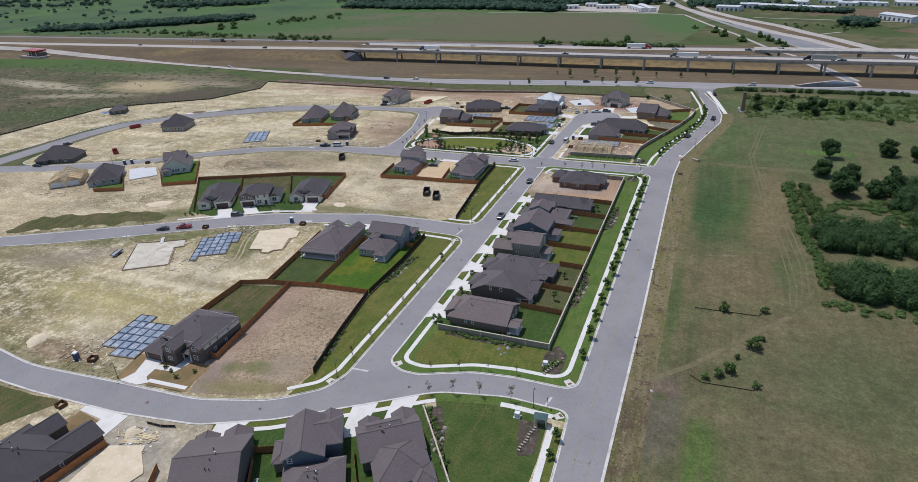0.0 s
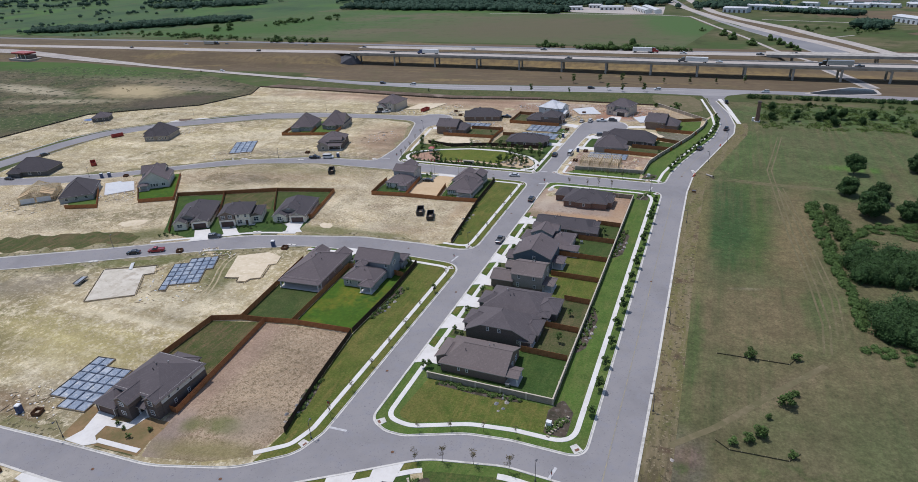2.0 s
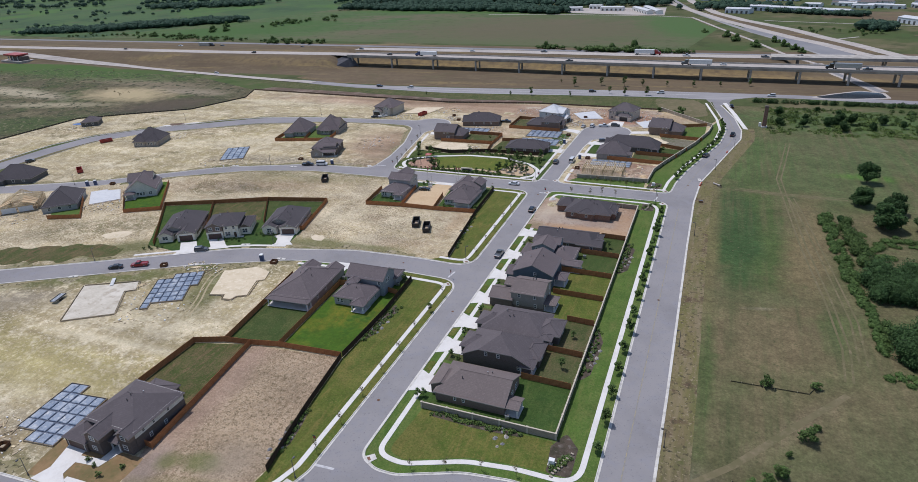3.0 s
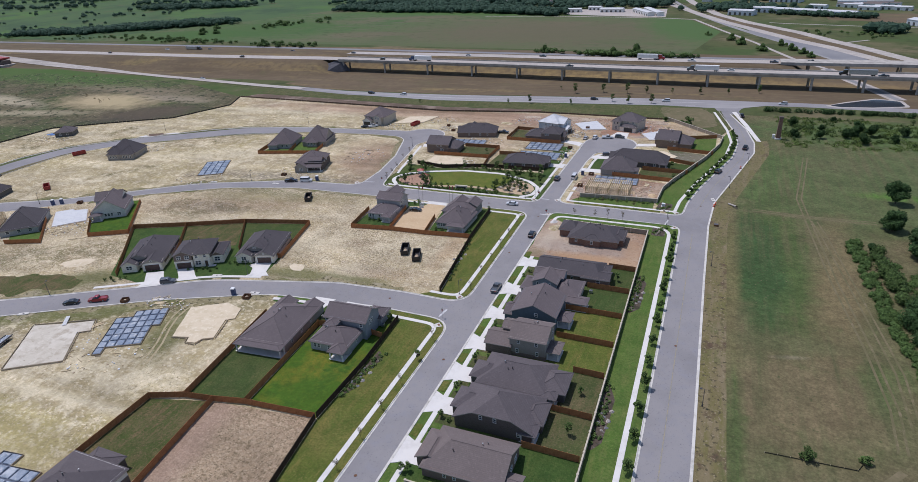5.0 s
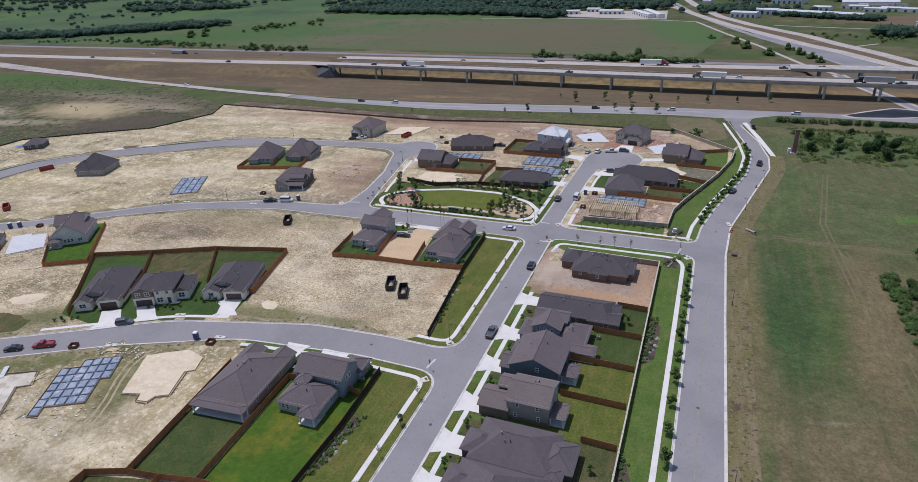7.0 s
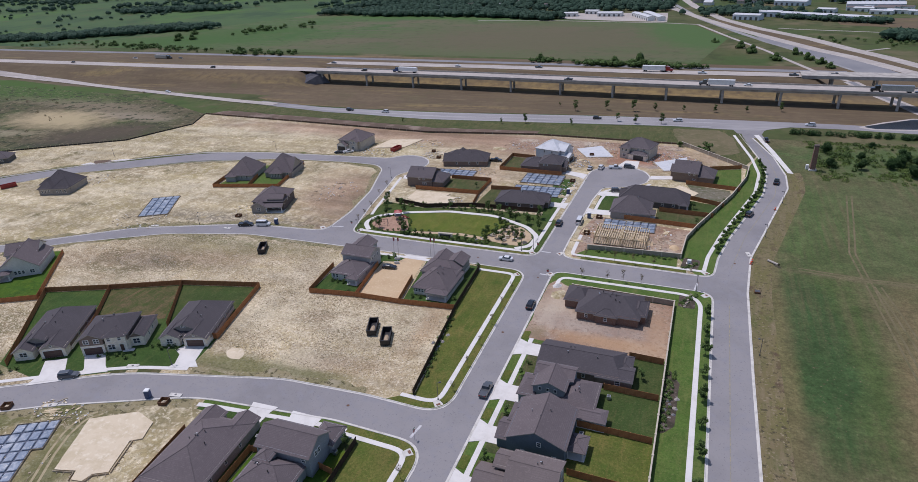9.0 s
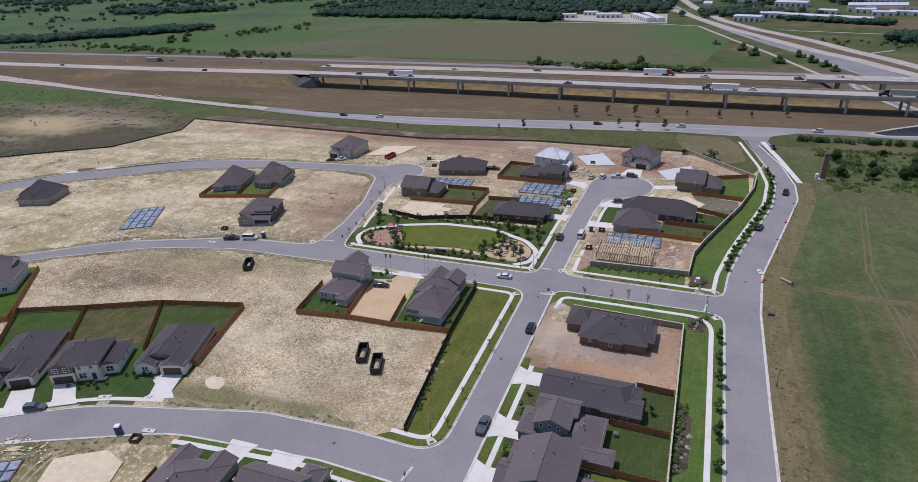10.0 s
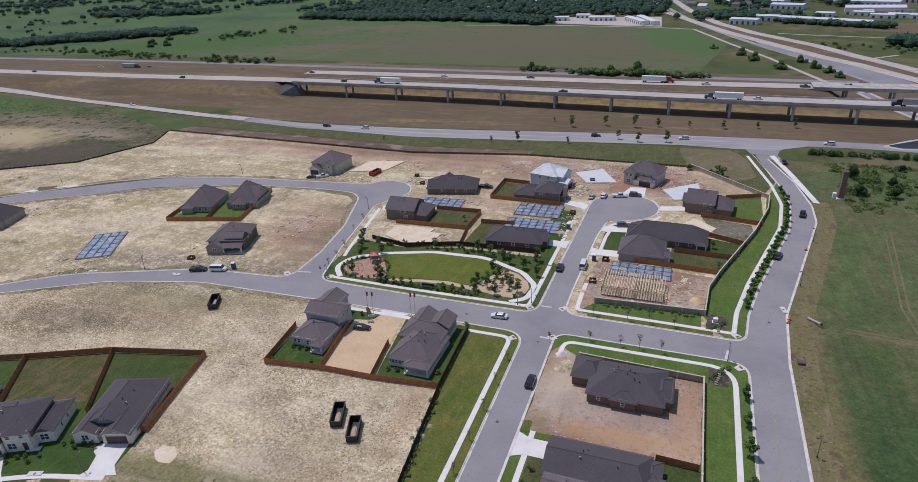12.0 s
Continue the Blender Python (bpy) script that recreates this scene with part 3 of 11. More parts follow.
BLACKPAINT = material("black_paint", (0.018, 0.018, 0.022), [((0.04, 0.035, 0.03), 1.2, 0.6, 0.08, 5)], 0.45)
WHITEPAINT = material("white_paint", (0.70, 0.70, 0.68), [((0.6, 0.6, 0.58), 0.8, 0.58, 0.1, 4)], 0.4)
YELLOWLINE = material("worn_yellow_paint", (0.33, 0.285, 0.18), [((0.22, 0.21, 0.19), 0.9, 0.48, 0.12, 6)], 0.85)
ROADWHITE = material("road_marking", (0.52, 0.51, 0.50), [((0.38, 0.37, 0.37), 0.9, 0.55, 0.12, 6)], 0.85)
ORANGE = material("orange_plastic", (0.70, 0.10, 0.03), (), 0.5)
BLUEPLASTIC = material("blue_plastic", (0.035, 0.06, 0.15), [((0.05, 0.09, 0.2), 1.0, 0.55, 0.1, 3)], 0.5)
TEAL = material("teal_metal_roof", (0.035, 0.085, 0.085), [((0.05, 0.11, 0.11), 1.0, 0.55, 0.1, 3)], 0.45)
WATER = material("pond_water", (0.022, 0.030, 0.042), [((0.035, 0.045, 0.055), 0.05, 0.55, 0.1, 4)], 0.12)
HOUSEWRAP = material("house_wrap", (0.62, 0.64, 0.66), [((0.52, 0.55, 0.58), 0.5, 0.54, 0.1, 4)], 0.6)
FELT = material("roof_felt", (0.52, 0.53, 0.54), [((0.44, 0.45, 0.46), 0.4, 0.54, 0.1, 4)], 0.7)
BARK = material("bark", (0.10, 0.075, 0.055), [((0.06, 0.045, 0.035), 2.5, 0.55, 0.1, 5)], 0.95)


def leaf_mat(name, a, b, vary=0.38):
    m = material(name, a, [(b, 0.45, 0.52, 0.12, 3)], 0.85, spread=0.22)
    n, ln = m.node_tree.nodes, m.node_tree.links
    bsdf = n["Principled BSDF"]
    geo = n.new("ShaderNodeNewGeometry")
    hs = n.new("ShaderNodeHueSaturation")
    mr = n.new("ShaderNodeMapRange")
    mr.inputs["To Min"].default_value, mr.inputs["To Max"].default_value = 1 - vary, 1 + vary
    src = bsdf.inputs["Base Color"].links[0].from_socket
    ln.new(geo.outputs["Random Per Island"], mr.inputs["Value"])
    ln.new(mr.outputs[0], hs.inputs["Value"])
    ln.new(src, hs.inputs["Color"])
    ln.new(hs.outputs["Color"], bsdf.inputs["Base Color"])
    return m


LEAF = leaf_mat("leaves", (0.084, 0.132, 0.038), (0.062, 0.104, 0.030))
LEAF_DARK = leaf_mat("dark_leaves", (0.042, 0.080, 0.026), (0.032, 0.062, 0.020))
LEAF_EDGE = leaf_mat("scrub_leaves", (0.066, 0.108, 0.030), (0.050, 0.086, 0.024), 0.25)
LEAF_LIGHT = leaf_mat("light_leaves", (0.105, 0.150, 0.038), (0.080, 0.122, 0.030))
LEAF_DRY = leaf_mat("dry_leaves", (0.13, 0.105, 0.05), (0.09, 0.078, 0.04))
# cooler, bluer green: some distance haze is put into this leaf colour
LEAF_HAZY = leaf_mat("hazy_far_leaves", (0.038, 0.072, 0.044), (0.030, 0.058, 0.038), 0.15)


# ---------------------------------------------------------------- mesh helpers
def mesh_of(name, verts, faces, mat, smooth=False):
    me = bpy.data.meshes.new(name)
    me.from_pydata([tuple(v) for v in verts], [], faces)
    for m in (mat if isinstance(mat, (list, tuple)) else [mat]):
        me.materials.append(m)
    if smooth:
        me.polygons.foreach_set("use_smooth", [True] * len(me.polygons))
    me.update()
    return me


def part(name, me, parent, label="", m=None):
    ob = new(name, me)
    ob.parent = parent
    if m is not None:
        ob.matrix_basis = m
    return tagged(ob, label) if label else ob


def thing(name, label, category, m=None, group="", kind=""):
    ob = new(name)
    if m is not None:
        ob.matrix_basis = m
    return tagged(ob, label, category, group, kind)


class Geo:
    """Collects boxes and prisms into one mesh."""

    def __init__(self):
        self.v, self.f = [], []

    def add(self, verts, faces):
        o = len(self.v)
        self.v += [tuple(p) for p in verts]
        self.f += [tuple(i + o for i in f) for f in faces]
        return self

    def box(self, x0, y0, z0, x1, y1, z1, m=None):
        vs = [Vector((x, y, z)) for z in (z0, z1) for x, y in ((x0, y0), (x1, y0), (x1, y1), (x0, y1))]
        if m is not None:
            vs = [m @ p for p in vs]
        return self.add(vs, [(0, 3, 2, 1), (4, 5, 6, 7), (0, 1, 5, 4), (1, 2, 6, 5), (2, 3, 7, 6), (3, 0, 4, 7)])

    def bevel_box(self, x0, y0, z0, x1, y1, z1, b):
        """A box whose upper edges and corners are cut back by b."""
        r = [(x0 + b, y0), (x1 - b, y0), (x1, y0 + b), (x1, y1 - b), (x1 - b, y1), (x0 + b, y1), (x0, y1 - b), (x0, y0 + b)]
        cx, cy = (x0 + x1) / 2, (y0 + y1) / 2
        kx, ky = 1 - 2 * b / max(x1 - x0, 1e-6), 1 - 2 * b / max(y1 - y0, 1e-6)
        vs = [(x, y, z0) for x, y in r] + [(x, y, z1 - b) for x, y in r] + [(cx + (x - cx) * kx, cy + (y - cy) * ky, z1) for x, y in r]
        fs = [tuple(range(7, -1, -1)), tuple(range(16, 24))]
        for k in (0, 8):
            fs += [(k + i, k + (i + 1) % 8, k + 8 + (i + 1) % 8, k + 8 + i) for i in range(8)]
        return self.add(vs, fs)

    def tube(self, a, b, r0, r1, n=6):
        a, b = Vector(a), Vector(b)
        q = (b - a).to_track_quat("Z", "Y")
        vs = [p + q @ Vector((r * math.cos(2 * math.pi * i / n), r * math.sin(2 * math.pi * i / n), 0)) for p, r in ((a, r0), (b, r1)) for i in range(n)]
        return self.add(vs, [(i, (i + 1) % n, n + (i + 1) % n, n + i) for i in range(n)] + [tuple(range(n - 1, -1, -1)), tuple(range(n, 2 * n))])

    def prism(self, pts, z0, z1):
        n = len(pts)
        return self.add([(x, y, z0) for x, y in pts] + [(x, y, z1) for x, y in pts],
                        [(i, (i + 1) % n, n + (i + 1) % n, n + i) for i in range(n)] + [tuple(range(n - 1, -1, -1)), tuple(range(n, 2 * n))])

    def mesh(self, name, mat, smooth=False):
        return mesh_of(name, self.v, self.f, mat, smooth)


def fillet(pts, closed=True, steps=7):
    """Rounds the corners of a path of (x, y, radius)."""
    P = [(Vector(p[:2]), p[2] if len(p) > 2 else 0.0) for p in pts]
    out, n = [], len(P)
    for i, (p, r) in enumerate(P):
        if r <= 0 or (not closed and i in (0, n - 1)):
            out.append(p.copy())
            continue
        a, b = P[i - 1][0] - p, P[(i + 1) % n][0] - p
        ang = a.angle(b)
        t = min(r / max(math.tan(ang / 2), 1e-3), 0.48 * a.length, 0.48 * b.length)
        p0, p1 = p + a.normalized() * t, p + b.normalized() * t
        for k in range(steps + 1):
            u = k / steps
            out.append(p0 * (1 - u) ** 2 + p * 2 * u * (1 - u) + p1 * u * u)
    return out


def offset(path, d, closed=True):
    """The path moved by d to its left."""
    out, n = [], len(path)
    for i, p in enumerate(path):
        a = path[i - 1] if closed or i else None
        b = path[(i + 1) % n] if closed or i < n - 1 else None
        d1 = (p - a) if a is not None else (b - p)
        d2 = (b - p) if b is not None else (p - a)
        d1 = d1.normalized() if d1.length > 1e-6 else d2.normalized()
        d2 = d2.normalized() if d2.length > 1e-6 else d1
        nrm = Vector((-d1.y - d2.y, d1.x + d2.x))
        nrm = nrm.normalized() if nrm.length > 1e-6 else Vector((-d1.y, d1.x))
        k = max(0.5, nrm.dot(Vector((-d1.y, d1.x))))
        out.append(p + nrm * (d / k))
    return out


def stretch(path, s0, s1):
    """The part of a path between two lengths along it."""
    out, s = [], 0.0
    for a, b in zip(path, path[1:]):
        l = (b - a).length
        if l > 1e-9 and s + l > s0 and s < s1:
            u0, u1 = max(0, (s0 - s) / l), min(1, (s1 - s) / l)
            if not out:
                out.append(a.lerp(b, u0))
            out.append(a.lerp(b, u1))
        s += l
    return out


def near(path, x, y):
    """The length along a path at which it passes nearest to a place."""
    best, s = (1e9, 0.0), 0.0
    q = Vector((x, y))
    for a, b in zip(path, path[1:]):
        l = (b - a).length
        if l > 1e-9:
            u = min(1, max(0, (q - a).dot(b - a) / l / l))
            best = min(best, ((a.lerp(b, u) - q).length, s + u * l))
        s += l
    return best[1]


def sweep(path, profile, closed=False):
    """A profile of (offset to the left, height) drawn along a path."""
    rows = [offset(path, o, closed) for o, _ in profile]
    g, n, k = Geo(), len(path), len(profile)
    vs = [(rows[j][i].x, rows[j][i].y, profile[j][1]) for i in range(n) for j in range(k)]
    fs = []
    for i in range(n if closed else n - 1):
        a, b = i * k, ((i + 1) % n) * k
        fs += [(a + j + 1, a + j, b + j, b + j + 1) for j in range(k - 1)]
    return g.add(vs, fs)


def structure(name, me, label, category):
    return tagged(new(name, me), label, category, kind="structure")


def wobble(path, amount, size=9.0, step=3.0):
    """The same closed outline with an uneven edge."""
    out = []
    for a, b in zip(path, path[1:] + path[:1]):
        n = max(1, int((b - a).length / step))
        for i in range(n):
            p = a.lerp(b, i / n)
            out.append(p + Vector((noise.noise((p.x / size, p.y / size, 1.7)), noise.noise((p.x / size, p.y / size, 8.3)))) * amount)
    return out


def patch(name, pts, z, mat, label, category, uneven=0.0, size=9.0, step=3.0, thick=0.0):
    """A flat piece of ground inside an outline."""
    path = fillet(pts) if not isinstance(pts[0], Vector) else pts
    if uneven:
        path = wobble(path, uneven, size, step)
    bm = bmesh.new()
    vs = [bm.verts.new((p.x, p.y, z)) for p in path]
    f = bm.faces.new(vs)
    f.normal_update()
    if f.normal.z < 0:
        f.normal_flip()
    if thick:
        r = bmesh.ops.extrude_face_region(bm, geom=[f])
        for e in r["geom"]:
            if isinstance(e, bmesh.types.BMVert):
                e.co.z -= thick
        bm.faces.ensure_lookup_table()
    bmesh.ops.triangulate(bm, faces=bm.faces[:], ngon_method="EAR_CLIP")
    for g in bm.faces:
        g.normal_update()
        if abs(g.normal.z) > 0.9 and g.normal.z < 0 and not thick:
            g.normal_flip()
    me = bpy.data.meshes.new(name)
    bm.to_mesh(me)
    bm.free()
    me.materials.append(mat)
    return structure(name, me, label, category)


def ribbon(name, pts, width, z, mat, label, category="road", closed=False):
    path = fillet(pts, closed) if not isinstance(pts[0], Vector) else pts
    g = sweep(path, [(width / 2, z), (-width / 2, z)], closed)
    return structure(name, g.mesh(name, mat), label, category)


# ---------------------------------------------------------------- ground and roads
g = Geo()
xs = [-6000, -3000, -1600, -900, -420, -200, 0, 150, 400, 900, 2500, 6000]
ys = [-5000, -2000, -600, -200, 0, 150, 300, 440, 640, 900, 1400, 2500, 6000]
g.add([(x, y, 0) for y in ys for x in xs], [(j * 12 + i, j * 12 + i + 1, j * 12 + i + 13, j * 12 + i + 12) for j in range(12) for i in range(11)])
structure("ground", g.mesh("ground", FIELD), "mixed green and tan grassland to the horizon", "ground")

W_KERB, E_KERB = -77.3, -69.3
KERB_PROFILE = [(-0.45, 0.05), (-0.06, 0.05), (0.0, 0.17), (0.17, 0.17), (0.19, 0.05)]
BLOCK_ROW = [(-69.2, 110.5, 5), (-64.5, 108.2, 6), (-60, 108.2, 8), (-47.4, 113.3, 20), (-37.7, 114.6, 20), (-21.9, 114.6, 4), (-22.0, 267, 5), (E_KERB, 267.2, 4)]
BLOCK_GREEN = [(-300, 108, 0), (-215, 86, 60), (-161, 78.6, 60), (-131, 81, 40), (-107, 82.5, 30), (-89.5, 88, 20), (-79.5, 95.8, 8), (W_KERB, 103, 6), (W_KERB, 184.8, 7),
               (-100.6, 185.4, 30), (-137.3, 181.7, 40), (-170, 167.7, 60), (-228, 135.5, 60), (-290, 108, 4)]
BLOCK_WEST = [(-330, 96, 0), (-256, 133, 60), (-210, 157.5, 60), (-162.6, 183.6, 60), (-120.9, 194.4, 40), (-97.4, 195.6, 30), (W_KERB, 195.0, 7), (W_KERB - 0.4, 264.8, 6),
              (-129, 264.8, 30), (-187, 263.5, 40), (-218.5, 255.5, 50), (-250.8, 237.9, 50), (-277, 219, 40), (-300, 203, 30), (-345, 188, 0), (-380, 120, 0)]
BLOCK_ISLAND = [(-346, 203, 8), (-328.8, 203, 10), (-283, 223.5, 40), (-236.7, 256, 50), (-193.4, 271.5, 40), (-159.8, 274.3, 6), (-159.6, 293, 20), (-163, 316, 30), (-171.5, 343, 10),
                (-177, 348, 10), (-195, 348.6, 30), (-232.8, 345.2, 50), (-276.6, 329.7, 60), (-331, 297.6, 40), (-350, 272, 25), (-351, 225, 20)]


def arc(cx, cy, r, angles):
    return [(cx + r * math.cos(radians(a)), cy + r * math.sin(radians(a)), 9) for a in angles]


NORTH_KERB = ([(-378, 190, 0), (-372, 230, 20), (-371, 262, 20), (-362, 285, 25), (-340.5, 304.2, 30), (-304, 333, 40), (-281, 344.9, 40), (-246.5, 352.6, 50), (-196, 357.3, 40), (-184, 358.4, 8)]
              + arc(-164.6, 353.5, 12.4, (155, 125, 95, 65, 35, 5, -25, -50))
              + [(-160.6, 337, 8), (-157.8, 322, 20), (-153.9, 298.6, 20), (-148.8, 275.9, 5), (-118.5, 275.4, 20), (W_KERB, 275.6, 5), (-76.6, 314, 0), (-75.8, 348, 8)]
              + arc(-62.3, 359, 13.5, (185, 160, 130, 100, 70, 40, 10, -20, -50, -80))
              + [(-66.6, 343.4, 4), (-68.2, 330, 12), (E_KERB, 290, 0), (E_KERB, 277.4, 5), (-44, 277.2, 20), (-22.2, 276.8, 4), (-21, 290, 20), (-17.4, 307, 30), (-5, 352, 30), (-2.6, 375, 30), (-4.9, 397, 30), (-12.6, 436, 0)])
SOUTH_KERB = [(-20.0, -400, 0), (-20.3, 40, 0), (-20.6, 85, 0), (-21.8, 106.6, 3), (-36.4, 107.1, 20), (-52.7, 103.5, 20), (-66, 94.6, 20), (-84.8, 82.4, 20), (-100.7, 75.2, 20), (-123, 72, 30), (-150, 70.9, 40), (-163, 71.0, 40), (-215, 78, 60), (-300, 98, 0)]
EAST_KERB = [(-6.4, 430, 0), (1.4, 401.3, 30), (5.0, 376, 25), (4.6, 360, 20), (-7, 310, 30), (-11, 293, 20), (-12.4, 270, 20), (-12.2, 230, 0), (-11.2, 150, 0), (-10.9, 40, 0), (-10.6, -400, 0)]

ROADS = [
    ("collector", [(-15.4, -400, 0), (-15.6, 30, 0), (-16.4, 150, 0), (-17.2, 262, 0), (-16.5, 284, 30), (-12, 309, 30), (0, 352, 30), (1.3, 375, 30), (-1.8, 398, 30), (-9.6, 438, 0)], 14.5, 0.010),
    ("residential", [(-73.3, 96, 0), (-73.3, 300, 0), (-72.3, 350, 0)], 12, 0.014),
    ("residential", [(-18, 110.6, 0), (-37, 110.8, 20), (-57, 106.5, 20), (-73, 95, 20), (-92, 83.5, 30), (-110, 78, 30), (-140, 75.5, 40), (-163, 75, 40), (-220, 82, 50), (-300, 102, 0)], 13, 0.018),
    ("residential", [(-72, 190.2, 0), (-99, 190.4, 30), (-139, 186, 40), (-172, 173, 60), (-230, 140.5, 60), (-320, 96, 0)], 13, 0.022),
    ("residential", [(-18, 272, 0), (-73, 271.3, 10), (-118, 270.2, 0), (-160, 269.5, 30), (-190, 267.5, 40), (-227, 256, 50), (-253, 240.5, 50), (-280, 221, 40), (-315, 202, 30), (-380, 180, 0)], 14, 0.026),
    ("residential", [(-154.5, 268, 0), (-156.6, 296, 20), (-160.5, 319, 30), (-167, 345, 0)], 13, 0.018),
    ("residential", [(-168, 353.5, 0), (-195, 353, 40), (-240, 349, 50), (-279, 337.5, 60), (-325, 308, 40), (-356, 280, 25), (-361, 255, 25), (-362, 190, 0)], 12.5, 0.014)]
for kind, pts, width, z in ROADS:
    ribbon("road", pts, width, z, ASPHALT, "pale grey asphalt %s street with concrete kerbs" % kind)
for x, y, r, z in ((-62.3, 359, 15.5, 0.030), (-164.6, 353.5, 14.4, 0.030), (-74, 270, 9.5, 0.034), (-73.5, 106, 10, 0.030), (-75, 190, 9, 0.030)):
    patch("road", [(x + r * math.cos(a / 8 * math.pi), y + r * math.sin(a / 8 * math.pi)) for a in range(16)], z, ASPHALT, "pale grey asphalt turning area", "road")

kerbs = {}
for key, pts, closed, mat, fill, label in (
        ("row", BLOCK_ROW, True, LAWN, [], "mown green verge round the row of houses"),
        ("green", BLOCK_GREEN, True, DIRT, [], "bare limestone building lots with sparse weeds"),
        ("west", BLOCK_WEST, True, ROUGH_DIRT, [], "bare limestone building lots with sparse weeds"),
        ("island", BLOCK_ISLAND, True, NORTH_DIRT, [], "bare cream limestone building lots"),
        ("north", NORTH_KERB, False, NORTH_DIRT, [(-39, 411.5), (-115, 413), (-175, 405), (-250, 410), (-345, 416), (-334, 392), (-349, 353), (-385, 332), (-413, 314), (-419.5, 241), (-421, 190)], "bare cream limestone building lots behind a soil strip"),
        ("south", SOUTH_KERB, False, DIRT, [(-300, -60), (-260, -400)], "bare limestone building lots with weeds"),
        ("east", EAST_KERB, False, MEADOW, [(160, -400), (160, 428)], "dry tan and green mown meadow")):
    path = fillet(pts, closed)
    kerbs[key] = path
    patch("ground_lot", path + [Vector(p) for p in fill], 0.05, mat, label, "ground")
    structure("kerb", sweep(path, KERB_PROFILE, closed).mesh("kerb", KERB), "pale concrete kerb and gutter along the street", "kerb")


# ---------------------------------------------------------------- walks, lawns, drives and bare plots
def along(key, a, b):
    """The kerb of a block from one place to another."""
    path = kerbs[key]
    ring = path + path[:1] if key in ("row", "green", "west", "island") else path
    s0, s1 = near(ring, *a), near(ring, *b)
    if len(ring) == len(path):
        s0, s1 = min(s0, s1), max(s0, s1)
    if s1 > s0:
        return stretch(ring, s0, s1)
    return stretch(ring, s0, 1e9) + stretch(ring, 0, s1)


def sidewalk(key, a, b, d0=2.3, d1=3.55, label="pale concrete pavement beside the street"):
    g = sweep(along(key, a, b), [(d0, 0.05), (d0 + 0.02, 0.12), (d1 - 0.02, 0.12), (d1, 0.05)])
    return structure("pavement", g.mesh("pavement", CONCRETE), label, "pavement")


def verge(key, a, b, d0=0.15, d1=2.3, mat=None, z=0.075):
    g = sweep(along(key, a, b), [(d0, z), (d1, z)])
    me = g.mesh("verge", mat or LAWN_OLIVE)
    me.flip_normals()
    return structure("verge", me, "narrow strip of olive grass between kerb and pavement", "grass")


def lawn(pts, mat, label, z=0.07, uneven=0.15):
    return patch("lawn", pts, z, mat, label, "lawn", uneven, 5.0, 2.5)


def drive(pts, label="pale concrete driveway", z=0.14):
    return patch("driveway", pts, z, CONCRETE, label, "driveway", thick=0.09)


def ramp(x, y, rot):
    """A kerb ramp with a dark tactile plate."""
    m = pose(x, y, 0, 0, 0, rot)
    ob = thing("kerb_ramp", "concrete kerb ramp with a reddish tactile plate", "kerb ramp", m, "kerb ramps")
    part("ramp", Geo().add([(-1.1, 0, 0.06), (1.1, 0, 0.06), (0.8, 2.2, 0.15), (-0.8, 2.2, 0.15), (-1.1, 0, 0), (1.1, 0, 0), (0.8, 2.2, 0), (-0.8, 2.2, 0)],
                           [(0, 1, 2, 3), (4, 5, 1, 0), (5, 6, 2, 1), (6, 7, 3, 2), (7, 4, 0, 3)]).mesh("ramp", KERB), ob)
    part("tactile_plate", Geo().bevel_box(-0.5, 0.4, 0.08, 0.5, 1.0, 0.14, 0.01).mesh("tactile_plate", BRICK_RED), ob)
    return ob


# block of the finished row
ROW_WALK = fillet([(-66.3, 229.5, 0), (-66.3, 112.2, 8), (-60, 111.2, 8), (-47.6, 116.2, 20), (-37.7, 117.6, 20), (-24.9, 117.7, 5), (-25.0, 264.0, 7), (-66.4, 264.2, 6), (-66.6, 258, 0)], False)
structure("pavement", sweep(ROW_WALK, [(0.62, 0.05), (0.6, 0.12), (-0.6, 0.12), (-0.62, 0.05)]).mesh("pavement", CONCRETE), "pale concrete pavement round the finished block", "pavement")
lawn([(-31.4, 134, 0), (-26.0, 120, 2), (-25.9, 262, 2), (-31.4, 262, 0)], LAWN, "long mown lawn strip beside the stone wall")
lawn([(-64.5, 113.5, 4), (-60, 112.3, 4), (-47.4, 117.4, 10), (-37, 118.7, 4), (-26.2, 118.9, 2), (-32.5, 127.4, 0), (-63, 127.6, 0)], LAWN_OLIVE, "olive lawn in front of the stone wall", 0.072)
LOTS_Y = (129, 145.4, 158.3, 173.3, 186.6, 200.6, 214.6, 228.6)
for y0, y1, mat, what in zip(LOTS_Y, LOTS_Y[1:], (LAWN_DEEP, LAWN_DULL, LAWN_DULL, LAWN_OLIVE, LAWN_OLIVE, LAWN_YARD, LAWN_YARD), ("deep green", "patchy dull", "patchy brown", "olive green", "bright olive", "dull green", "dull green")):
    lawn([(-52, y0 + 0.2), (-32.3, y0 + 0.2), (-32.3, y1 - 0.2), (-52, y1 - 0.2)], mat, "%s back lawn between cedar fences" % what)
    lawn([(-65.3, y0 + 0.8), (-59.5, y0 + 0.8), (-59.5, y1 - 0.8), (-65.3, y1 - 0.8)], LAWN_DULL if y0 > 140 else LAWN_DEEP, "small front lawn with shrubs", 0.071)
